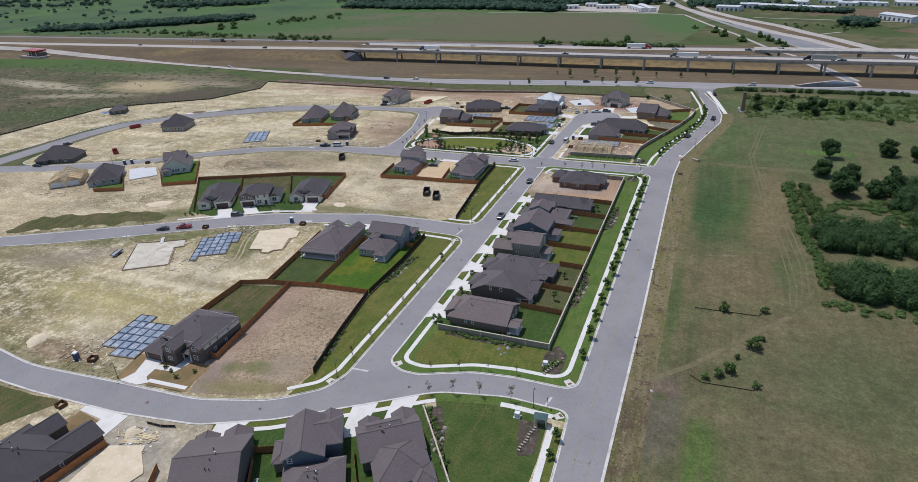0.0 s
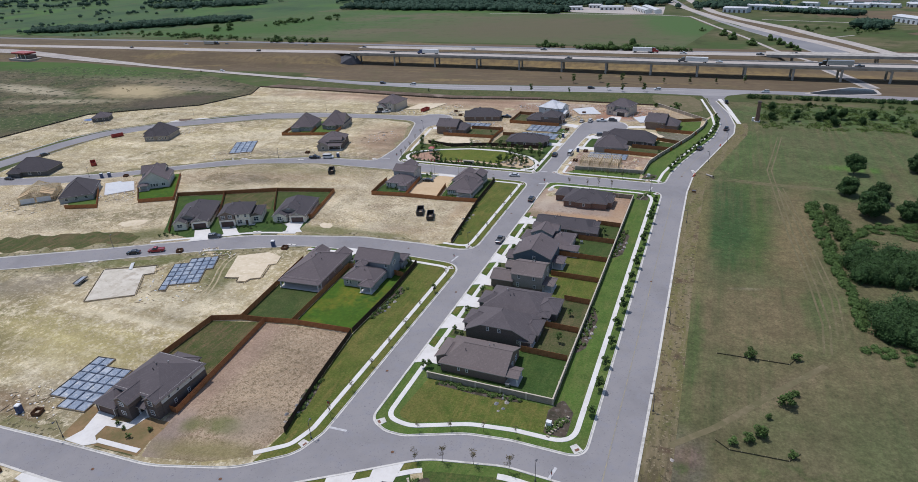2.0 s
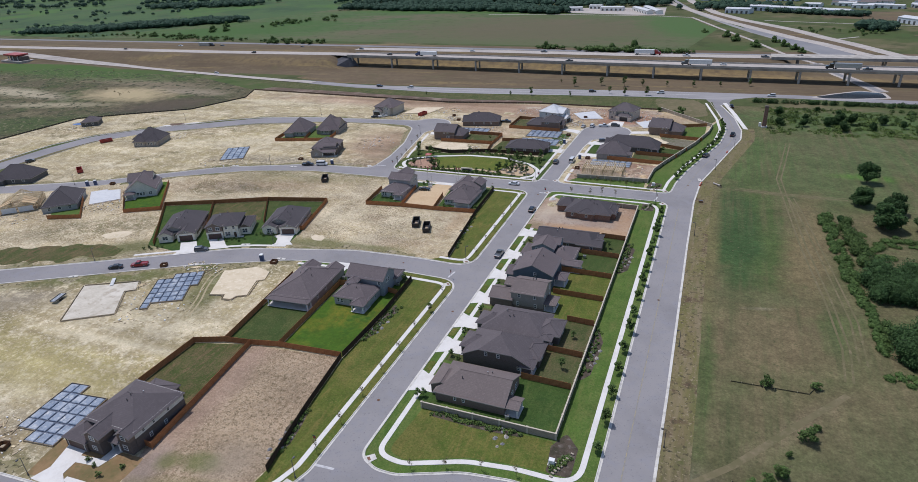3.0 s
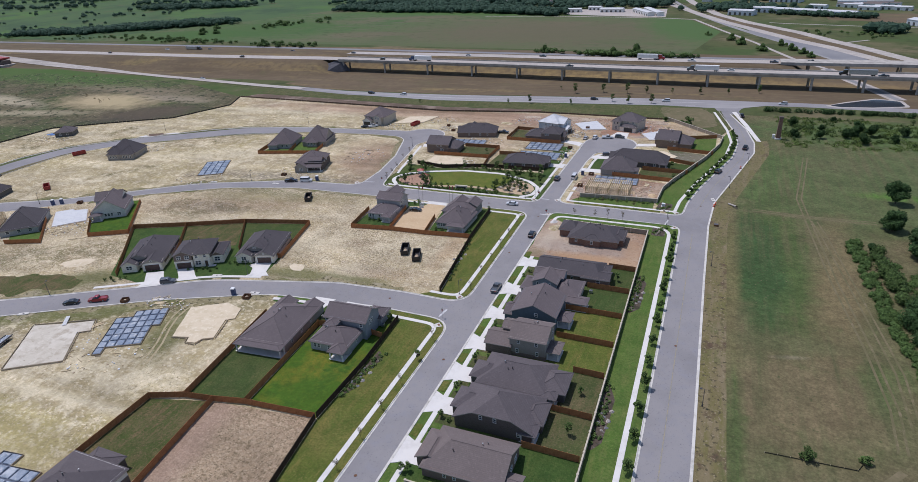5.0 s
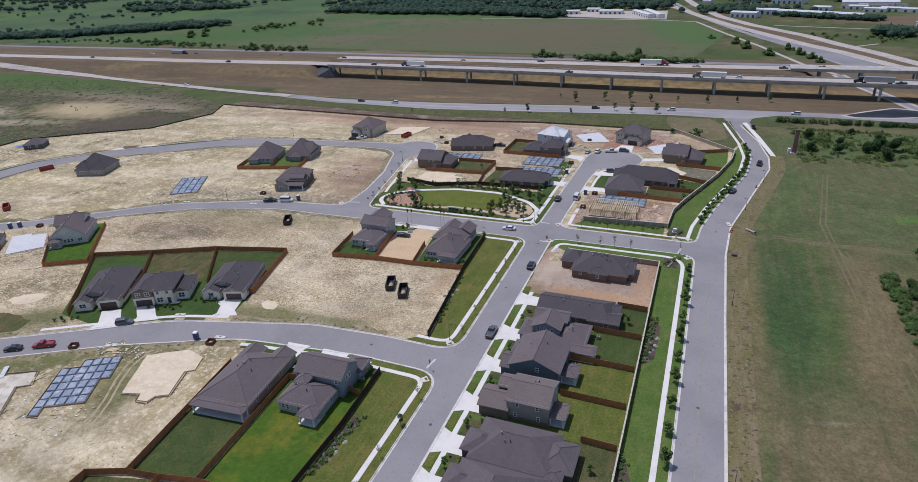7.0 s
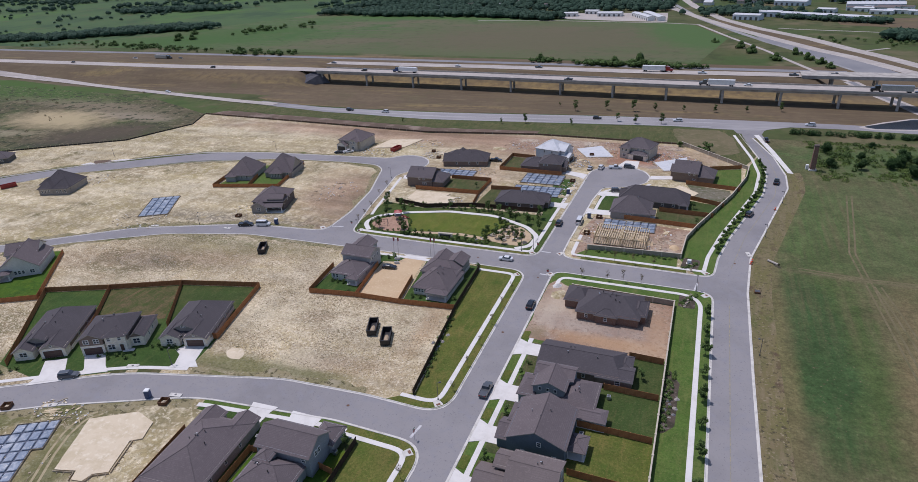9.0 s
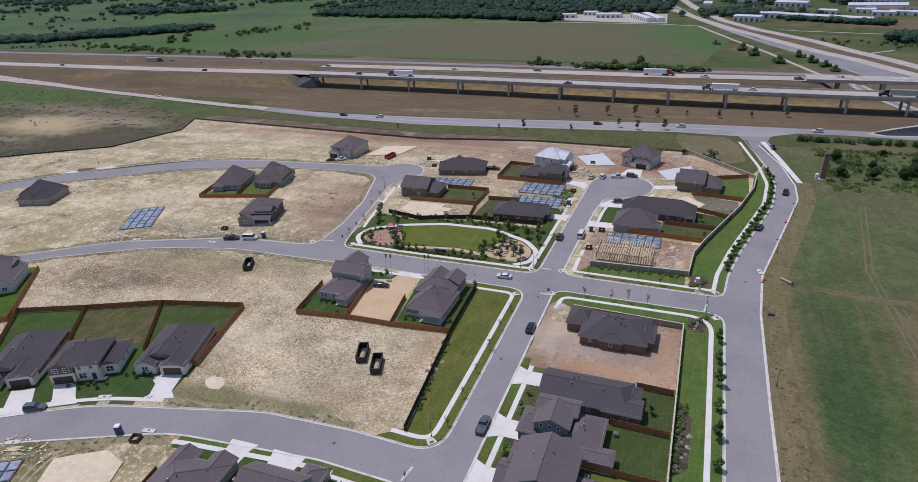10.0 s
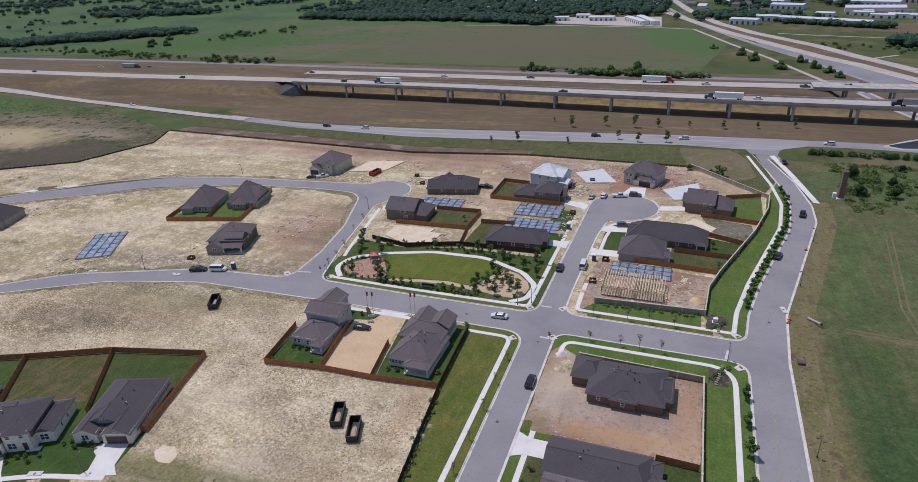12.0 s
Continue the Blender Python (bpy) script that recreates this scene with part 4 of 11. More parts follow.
patch("ground_lot", [(-68.9, 229.5, 1), (-32.4, 229, 0), (-32.2, 256.5, 0), (-61, 257.5, 0), (-66.5, 262, 1), (-68.9, 259, 1)], 0.078, REDDIRT, "bare reddish dirt plot round the new brick house", "ground", 0.5, 4, 2)
for y0, y1, gx in ((133.5, 139.5, -62), (149.5, 155, -60), (161.5, 167, -60), (174.8, 180, -63.4), (190, 195, -63), (204, 209.5, -62), (222.3, 227.3, -61.5)):
    drive([(-69.1, y0 - 1.2), (-66.6, y0), (gx, y0), (gx, y1), (-66.6, y1), (-69.1, y1 + 1.2)])
    patch("verge", [(-68.9, y1 + 1.6, 0.5), (-67.2, y1 + 1.2, 0.6), (-67.2, y1 + 5.4, 0.6), (-68.9, y1 + 5, 0.5)], 0.13, LAWN_OLIVE, "short olive grass strip by the kerb", "grass")

# block with the two green yards
sidewalk("green", (-86.5, 90.5), (-101, 185.4))
lawn(along("green", (-86.8, 90.3), (-103, 185.3)) + [Vector(p) for p in ((-102, 180.5), (-92.0, 181.0), (-90.9, 160), (-91.2, 138.4), (-88.6, 118), (-85.6, 101))], LAWN_OLIVE, "olive grass bank between the dark fence and the pavement", 0.066, 0)
lawn([(-110.4, 138.2), (-91.4, 138.7), (-91.0, 160), (-92.0, 181), (-112.4, 181)], LAWN_BRIGHT, "vivid yellow-green back lawn inside cedar fences")
lawn([(-126.6, 135.4), (-110.7, 138), (-112.5, 181), (-131.5, 178)], LAWN_YARD, "dull green back lawn inside cedar fences", 0.069)
lawn([(-134.6, 131.2), (-118.8, 135.4), (-114.2, 99), (-114.2, 97), (-134.6, 105)], LAWN_PATCHY, "patchy green and brown back lawn behind the brown brick house", 0.069)
patch("ground_lot", [(-118.4, 135.4), (-91.5, 138.4), (-88.8, 118), (-85.7, 101), (-87.5, 92, 2), (-97, 87, 3), (-111, 83.6, 1), (-114.2, 92), (-117, 103)], 0.07, STUBBLE, "bare reddish stubble plot between fences", "ground")
patch("ground_lot", [(-134, 82), (-112, 83.4), (-113.3, 94), (-136, 92)], 0.075, TANSOIL, "tan bare front yard with small shrubs", "ground", 0.4, 4, 2)
drive([(-131.8, 81.5), (-126.0, 81.6), (-123.8, 83.2), (-126.2, 84.8), (-126.6, 88.0), (-120.6, 88.8), (-119.4, 93.4), (-122, 93.4), (-122.1, 90.6), (-127.2, 89.8), (-127.3, 91.2), (-132.7, 91.2), (-130.6, 85.2)])
sidewalk("green", (-124.5, 81.8), (-112.6, 82.4), 1.9, 3.2)
lawn([(-124, 83.5), (-113, 84.2), (-113, 83), (-123.5, 82.3)], LAWN_DULL, "narrow dry grass verge", 0.072, 0)
drive([(-122.4, 184.7), (-115.4, 185.0), (-116.2, 183.0), (-116.4, 177.5), (-121.6, 177.5), (-121.8, 182.7)])
drive([(-111.4, 185.1), (-103.4, 185.2), (-103.6, 183.4), (-104.4, 178), (-109.3, 178), (-110.9, 183.2)])
sidewalk("green", (-96, 185.3), (-135.6, 183), 1.3, 2.6)
verge("green", (-96, 185.3), (-134.6, 183.4), 0.15, 1.3, LAWN)
lawn([(-134, 178.4), (-122, 178.8), (-122, 182.4), (-134, 180.8)], LAWN_DEEP, "small front lawn before a long grey house", 0.072, 0)
lawn([(-116.2, 177.6), (-109.6, 177.6), (-110.9, 182.6), (-116.2, 182.2)], LAWN_DEEP, "small front lawn between two driveways", 0.073, 0)
lawn([(-104.2, 178), (-92.2, 178), (-91, 182.4), (-103.6, 182.5)], LAWN_YARD, "small green front lawn", 0.074, 0)
patch("planting_bed", [(-89.6, 112, 1), (-86.4, 104, 1), (-85.6, 108, 1), (-86.6, 114, 1), (-88.6, 121, 1)], 0.074, MULCH, "mulched bed with grey boulders beside the dark fence", "flower bed", 0.3, 3, 1.5)
patch("planting_bed", [(-90.6, 146, 1), (-88.8, 150, 1.5), (-89.2, 157, 1.5), (-87.4, 163, 1.5), (-90.2, 167, 1)], 0.074, MULCH, "curved mulch and boulder bed beside the dark fence", "flower bed", 0.3, 3, 1.5)

# block with the three stone-fronted houses and the sales pair
sidewalk("west", (-90, 195.5), (-93, 264.8))
lawn(along("west", (-93, 195.6), (-96, 265.2)) + [Vector(p) for p in ((-92.5, 263), (-91.4, 237), (-88.2, 215), (-86.8, 200))], LAWN_OLIVE, "olive grass bank between the dark fence and the pavement", 0.066, 0)
lawn([(-139, 233.2), (-124.2, 234.6), (-126.6, 263.6), (-139.5, 263.6)], LAWN_DEEP, "deep green lawn round the grey house")
lawn([(-108.2, 235.2), (-91.6, 236.8), (-92.6, 263.5), (-112, 264)], LAWN_DEEP, "deep green lawn round the two-storey house")
lawn([(-126.8, 258), (-126.8, 263.8), (-119, 263.8, 2), (-121, 259, 2)], LAWN_DEEP, "small kidney-shaped lawn with flagpoles", 0.085)
patch("driveway", [(-123.0, 235, 0), (-109.1, 235.4, 0), (-112.2, 258, 1), (-112.4, 264.8, 1), (-119.5, 264.8, 2), (-122, 259, 2), (-125.6, 255, 2)], 0.08, SAND, "wide tan granite car park between two houses", "car park", 0.15, 4, 2)
drive([(-121.5, 264.6), (-111.8, 264.8), (-113.2, 263.2), (-119, 263)])
sidewalk("west", (-107, 265), (-140, 264.8), 1.2, 2.6)
W_YARD = [(-199.5, 175.5), (-223.6, 207.6), (-204, 215.3), (-182.7, 224.7), (-156.7, 230.8), (-149.6, 203.5), (-147.5, 190.5), (-162, 185), (-182, 173.8)]
lawn(W_YARD, LAWN_DEEP, "deep green lawns round three stone-fronted houses", 0.066)
lawn([(-203.6, 215.0), (-183, 224.2), (-172.5, 207), (-192, 200)], LAWN_PATCHY, "dull patchy back lawn", 0.071)
lawn([(-182, 224.5), (-156.8, 230.4), (-153, 212), (-173, 208)], LAWN_YARD, "dull patchy back lawn", 0.071)
sidewalk("west", (-197, 166.5), (-147, 188), 1.7, 3.0)
drive([(-183.4, 171.2), (-176.0, 175.6), (-178.2, 178.4), (-183.2, 183.2), (-188.2, 180.4), (-183.8, 175.4)])
drive([(-173.4, 179.0), (-167.4, 182.4), (-170.2, 184.2), (-174.8, 188.2), (-179.6, 185.6), (-174.8, 181.4)])
drive([(-153.4, 188.4), (-145.6, 191.4), (-148.2, 193.4), (-150.4, 199.6), (-156.0, 197.8), (-157.2, 195.6), (-154.4, 194.2), (-152.6, 190.6)])
drive([(-170.8, 190.2), (-168.2, 191.6), (-168.8, 192.8), (-171.6, 191.4)], "short concrete path to a front door")
for a, b in (((-176.2, 176.2), (-173.8, 178.0)), ((-166.6, 183.0), (-163.0, 184.7)), ((-160.2, 186.0), (-154.2, 188.4))):
    verge("west", a, b, 0.2, 1.6, LAWN_DULL, 0.10)
lawn([(-235.8, 196.8), (-222.4, 203.4), (-246.8, 232), (-258, 227), (-250, 209.6)], LAWN_BRIGHT, "bright green back lawn inside a cedar fence")
lawn([(-249.8, 187), (-277, 210.6), (-287, 204), (-262, 181.6)], LAWN, "green back lawn inside a cedar fence")

# north of the park street
lawn([(-237.2, 302), (-207.2, 309.4), (-214.6, 340), (-226, 338), (-240, 330)], LAWN, "green back lawns behind two houses", 0.07)
lawn([(-134, 323.6), (-115.2, 324), (-115, 339.2), (-134, 339)], LAWN_DULL, "dull green back lawn inside cedar fences")
lawn([(-115.6, 356), (-90, 355), (-104, 374), (-115.6, 375)], LAWN_DULL, "dull green back lawn inside cedar fences")
lawn([(-113, 311), (-98, 311), (-98, 331), (-112, 331)], LAWN_DULL, "dull green back lawn inside cedar fences")
lawn([(-82.8, 304), (-79.6, 304), (-79.4, 350), (-88, 350), (-86, 320)], LAWN_DEEP, "small green front lawns", 0.066)
lawn([(-66.4, 318), (-59, 317), (-59, 338), (-66, 336)], LAWN_DEEP, "small green front lawn with shrubs", 0.067)
patch("ground_lot", [(-34, 356, 1), (-17, 352, 1), (-16.8, 346, 1), (-20.6, 336.8, 1), (-29.3, 341.6, 1), (-31, 346, 1)], 0.069, WEEDYARD, "grey weedy rubble in an unfinished back yard", "ground", 0.3, 4, 2)
lawn([(-33.4, 338.2), (-21.4, 335), (-23.6, 326.8), (-33, 327)], LAWN_YARD, "green back lawn below the stone wall", 0.07)
sweep_walk = fillet([(-65.4, 334.2, 2), (-65.0, 340.4, 3), (-61.6, 343.6, 4), (-55.6, 345.0, 6), (-50.6, 348.2, 4), (-48.2, 352.6, 0)], False)
ribbon("pavement", sweep_walk, 1.25, 0.13, CONCRETE, "curved concrete pavement round the turning circle", "pavement")
lawn([(-64.0, 341.0), (-61.2, 342.6), (-55.4, 343.8), (-54.4, 341.2), (-62.6, 338.8)], LAWN_DEEP, "small green lawn beside the turning circle", 0.074, 0)
lawn([(-43, 313), (-28.2, 312.4), (-23.5, 323), (-33, 338), (-43, 338)], LAWN_DULL, "dull green back lawns inside cedar fences", 0.067)
lawn([(-25, 357), (-13, 353), (-12.4, 380), (-25, 376)], LAWN, "green back lawn inside the stone wall", 0.067)
patch("ground_lot", [(-73.0, 392, 2), (-46.3, 403, 2), (-31, 388, 2), (-42, 374, 2), (-50.5, 372.5, 0), (-62, 375.5, 0), (-70, 374, 2)], 0.068, REDDIRT, "bare red clay round the two-storey house", "ground", 0.8, 5, 2)
patch("ground_lot", [(-66, 278.5, 1), (-36, 281, 1), (-32, 287, 1), (-29, 309, 1), (-64.5, 314, 1), (-67, 300, 2)], 0.066, REDDIRT, "muddy plot round a timber-framed house", "ground", 0.8, 5, 2)
lawn([(-66.4, 279.0, 3), (-33, 279.0, 0), (-33, 287.2, 0), (-62, 285.6, 2)], LAWN, "green lawn strip outside the stone wall", 0.072)
lawn(along("north", (-27, 276.8), (-5, 399)) + [Vector(p) for p in ((-10.4, 380), (-11.6, 366.6), (-16.6, 345.6), (-28.2, 312), (-31.4, 301), (-32.6, 286.4))], LAWN, "mown green strip between stone wall and road", 0.071, 0)
sidewalk("north", (-69.3, 296), (-11, 434))
verge("north", (-63, 279.2), (-30, 276.8))
patch("pavement", [(8.0, 379), (5.8, 379.4), (0.3, 408), (-5.6, 435), (-3.4, 436), (2.5, 409)], 0.12, CONCRETE, "pale concrete pavement ending at the meadow", "pavement", thick=0.06)
lawn([(-40, 412.5), (-12, 381.5), (-6, 399), (-11.5, 436), (-16, 441), (-60, 441), (-120, 436), (-190, 432), (-250, 435), (-340, 452), (-340, 430), (-250, 423), (-175, 417), (-116, 421.5), (-112, 414.5)], ROADSIDE, "rough green grass by the frontage road", 0.057, 0.4)
for pts in ([(-77.0, 317.6), (-79.4, 318.2), (-85, 318.6), (-85, 323.0), (-79.4, 322.8), (-76.8, 324)], [(-76.4, 352), (-79, 354), (-87, 357), (-86.6, 361), (-79, 359.4), (-75.9, 358)],
            [(-68.9, 314.6), (-66.3, 315.4), (-58.2, 315.6), (-58.2, 320.2), (-66.3, 320.0), (-68.6, 320.6)], [(-67.4, 334.6), (-65.4, 334.8), (-57.5, 335.6), (-57.5, 339.4), (-65.0, 339.8), (-67.2, 338.6)],
            [(-49.4, 358), (-40, 360.4), (-40, 365), (-49, 362.4)], [(-64.8, 372.8), (-62.2, 381), (-56, 381), (-55.8, 370.9)],
            [(-155.6, 333.5), (-150, 333.8), (-150, 338), (-156.8, 337.6)]):
    drive(pts)
for pts in ([(-335.6, 310.6), (-333.2, 315.6), (-329.0, 315.2), (-329.8, 313.4)], [(-325.2, 319.4), (-319.6, 324.4), (-314.2, 325.4), (-316.8, 323.0)]):
    drive(pts, "pale concrete apron before an empty plot")
patch("ground_lot", [(-334, 318.6), (-326.0, 322.4), (-322.0, 319.4), (-329.4, 314.4)], 0.064, BROWNSTRIP, "brown gravel square between concrete aprons", "ground", 0.4, 3, 1.5)
sidewalk("north", (-152.5, 292), (-160.2, 334))
sidewalk("north", (-76.6, 304.6), (-76.2, 340))
sidewalk("north", (-68.6, 316), (-67.5, 338))

patch("ground_lot", [(-126, 398, 4), (-112, 386, 4), (-104, 390, 3), (-88, 388, 3), (-70, 394, 3), (-48, 399, 3), (-36, 402, 3), (-40, 408, 3), (-90, 407, 3), (-124, 405, 3)], 0.0625, REDDIRT, "churned reddish dirt behind the turning circle", "ground", 1.6, 7, 1.5)

# park
patch("lawn", along("north", (-151, 286), (-77, 305)) + [Vector(p) for p in ((-82, 309), (-112.5, 309), (-132, 304.4), (-150.6, 306.5))], 0.062, LAWN_CORNER, "planted park ground with mulch and shrubs", "lawn")
PARK_WALK = [(-143.5, 279.5, 6), (-148.2, 285, 6), (-146.6, 292.5, 8), (-135.7, 298.6, 14), (-120.3, 303.6, 16), (-101.2, 304, 16), (-86.5, 297.2, 10), (-80.9, 290.4, 6), (-81.5, 282.4, 5), (-86, 279.2, 5)]
g = sweep(fillet(PARK_WALK, False), [(0.9, 0.05), (0.88, 0.12), (-0.88, 0.12), (-0.9, 0.05)])
structure("park_path", g.mesh("park_path", CONCRETE), "curved pale concrete park path", "path")
sidewalk("north", (-148.9, 279), (-76.8, 304), 2.0, 3.4)
verge("north", (-147, 275.8), (-80, 275.5), 0.15, 1.9)
lawn([(-134.8, 296.6, 1), (-130.4, 288, 1), (-126.6, 283.2, 2), (-117.2, 285.0, 6), (-107.9, 286.2, 6), (-99.4, 285.2, 2), (-96.8, 292, 2), (-93.4, 298.6, 2), (-98.0, 302.4, 6), (-109, 302.9, 8), (-120.3, 302.4, 8), (-129.4, 299.6, 4)], LAWN_PARK, "oval mown park lawn", 0.074, 0)
patch("play_area", [(-146, 285.6, 3), (-143.4, 290.6, 3), (-139.6, 294.4, 2), (-135.2, 295.0, 1), (-130.6, 287.4, 1), (-128.6, 283.2, 2), (-131.4, 281.4, 2), (-137.8, 280.5, 3), (-142.6, 282.4, 3)], 0.078, PLAYCHIP, "reddish bark-chip play area", "playground")
patch("park_path", [(-98.8, 285.2, 1), (-96.0, 292.4, 2), (-93.0, 297.8, 1), (-88.2, 296.4, 3), (-83.8, 292.4, 3), (-82.3, 288.6, 3), (-82.9, 284.1, 3), (-86, 281.4, 2), (-91.5, 281.6, 2), (-96.4, 282.6, 1)], 0.076, GRAVEL, "tan gravel picnic area", "path", 0.2, 3, 1.5)
patch("park_path", [(-127.6, 281.0, 1), (-126.2, 282.8, 1), (-116.7, 284.6, 4), (-108.2, 285.8, 4), (-99.6, 284.8, 1), (-97.4, 282.4, 1), (-104.2, 283.4, 3), (-110.2, 284.0, 3), (-116.7, 282.8, 3)], 0.077, GRAVEL, "tan gravel strip behind the park sign", "path")

# south side
sidewalk("south", (-37.5, 107), (-22.5, 105), 1.9, 3.4)
sidewalk("south", (-21.6, 101), (-20.2, -60), 2.0, 3.5)
verge("south", (-21.3, 101), (-20.2, -60), 0.15, 2.0)
lawn([(-52, 101.0), (-36.5, 104.6, 4), (-25.5, 103.6, 3), (-24.6, 90), (-24.2, 45), (-14 - 12, 40), (-38.5, 77), (-44.5, 86.5, 2)], LAWN_CORNER, "green corner lawn with olive patches", 0.066)
patch("planting_bed", [(-52.6, 97), (-49.6, 99.6, 1), (-45.4, 91, 2), (-42, 82, 2), (-39.4, 79.6)], 0.072, MULCH, "long mulch and boulder bed beside the stone wall", "flower bed", 0.3, 3, 1.5)
verge("south", (-21.7, 103.4), (-54, 102.6), 0.15, 3.0, LAWN, 0.068)
sidewalk("south", (-53, 103.2), (-96, 77.5), 2.0, 3.3)
verge("south", (-54, 102.6), (-97, 77), 0.15, 2.0)
lawn([(-54, 99.0), (-66.5, 91.4), (-84, 80), (-98, 72.4), (-88, 52), (-40, 52), (-38.9, 78)], LAWN_DEEP, "deep green lawns between new houses", 0.062)
drive([(-69.5, 92.6), (-64.4, 95.8), (-63.0, 84.6), (-66.8, 82.4)])
drive([(-61.6, 97.8), (-56.2, 101.2), (-56.0, 90.2), (-59.8, 87.4)])
drive([(-96.4, 77.4), (-89.4, 80.2), (-90.2, 73.8), (-94.6, 71.6)])
drive([(-131.6, 71.6), (-118.4, 72.2), (-118.2, 64.4), (-123.4, 64.4), (-123.8, 69.2), (-131.6, 69.8)])
patch("ground_lot", [(-131.2, 69.6), (-124, 68.8), (-123.6, 63.6), (-132.4, 63)], 0.09, TANSOIL, "tan bare front yard", "ground")
patch("house_pad", [(-114.4, 63.4, 0.5), (-106.4, 66.2, 0.5), (-105.6, 64.4, 0.3), (-100.4, 60, 0.5), (-104.5, 46, 0.5), (-113, 44, 0.5)], 0.30, PADFILL, "raised cream house pad awaiting its slab", "house pad", 0.3, 3, 1.5, thick=0.28)
patch("ground_lot", [(-139, 70), (-165, 70.4), (-200, 74), (-200, 55), (-150, 52)], 0.072, LAWN_PATCHY, "patchy green weeds on an empty plot", "ground", 1.5, 6, 2)

# east side verge, tracks and silt fence hollow
verge("east", (4.0, 380), (-10.7, -200), 0.15, 6.2, WEEDS, 0.058)
TRACK_LABEL = "faint tan tyre track across the meadow"
for dx in (-0.85, 0.85):
    ribbon("tyre_track", [(27.4 + dx, 168, 0), (28.4 + dx, 182, 12), (27.0 + dx, 204, 20), (23.4 + dx, 239, 25), (20.8 + dx, 277, 20), (19.0 + dx, 305, 15), (21.6 + dx, 325, 15), (25.6 + dx, 358, 0)], 0.55, 0.066, TRACK, TRACK_LABEL, "track")
    ribbon("tyre_track", [(31.4 + dx, 176, 0), (32.0 + dx, 196, 20), (28.6 + dx, 230, 25), (24.6 + dx, 268, 20), (22.4 + dx, 284, 0)], 0.5, 0.064, TRACK, TRACK_LABEL, "track")
    ribbon("tyre_track", [(2.2, 289.2 + dx, 0), (20, 287.2 + dx, 10), (42, 287.6 + dx, 0)], 0.6, 0.064, TRACK, TRACK_LABEL, "track")
ribbon("tyre_track", [(-6, 124, 0), (2.6, 132.6, 8), (10.5, 142.8, 12), (18.9, 153.7, 12), (26.4, 163, 0)], 1.5, 0.064, TRACK, TRACK_LABEL, "track")

for dx in (-0.9, 0.9):
    ribbon("tyre_track", [(-147.0 + dx, 139, 0), (-148.8 + dx, 145.2, 6), (-150.9 + dx, 150.2, 6), (-154.6 + dx, 156.6, 8), (-157.0 + dx, 162, 6), (-157.8 + dx, 167.3, 3), (-155.4 + dx, 170, 0)], 0.6, 0.062, RUT, "pale wheel rut between two pads", "track")

# ragged weeds along the kerbs of the bare lots
def weedy(key, a, b, wide):
    path = along(key, a, b)
    fine = []
    for p, q in zip(path, path[1:]):
        n = max(1, int((q - p).length / 0.7))
        fine += [p.lerp(q, i / n) for i in range(n)]
    inner = offset(fine, wide, False)
    base = offset(fine, 0.2, False)
    for i, p in enumerate(inner):
        k = 0.5 + 0.6 * noise.noise((p.x / 9, p.y / 9, 3.3)) + 0.28 * noise.noise((p.x / 2.6, p.y / 2.6, 5.1))
        inner[i] = base[i].lerp(p, min(1.6, max(0.12, k)))
    g = Geo().add([(p.x, p.y, 0.059) for pair in zip(base, inner) for p in pair], [(2 * i, 2 * i + 2, 2 * i + 3, 2 * i + 1) for i in range(len(base) - 1)])
    return structure("verge", g.mesh("verge", WEEDEDGE), "ragged strip of olive weeds along the kerb", "weeds")


for key, a, b, wide in (("green", (-290, 108), (-136, 81), 6), ("green", (-137, 182), (-250, 124), 6), ("west", (-250, 136), (-201, 163), 8), ("west", (-146, 189), (-98, 195.4), 5), ("west", (-141, 264.7), (-270, 224), 5), ("island", (-330, 203), (-164, 274), 6), ("island", (-159.7, 290), (-331, 297), 5),
                        ("north", (-371, 262), (-186, 358), 5), ("south", (-150, 71), (-290, 96), 6)):
    weedy(key, a, b, wide)

patch("ground_lot", [(-262, 135, 6), (-238, 147, 6), (-204, 164.6, 4), (-206, 171, 4), (-226, 168, 6), (-258, 152, 6)], 0.061, LAWN_PATCHY, "patchy olive weeds on an empty plot", "ground", 3.0, 4, 0.8)
# north-west scrub
patch("ground_lot", [(-334, 392), (-349, 353), (-385, 332), (-413, 314), (-419.5, 241), (-900, 300), (-640, 470), (-440, 455), (-345, 416)], 0.055, SCRUBLAND, "tan and green scrub beyond the silt fence", "ground")
patch("ground_lot", [(-345, 416), (-250, 410.4), (-175, 405.4), (-115, 413.4), (-114, 421), (-175, 416), (-250, 422), (-335, 428)], 0.060, BROWNSTRIP, "strip of graded brown soil behind the lots", "ground", 1.0, 6, 2.5)


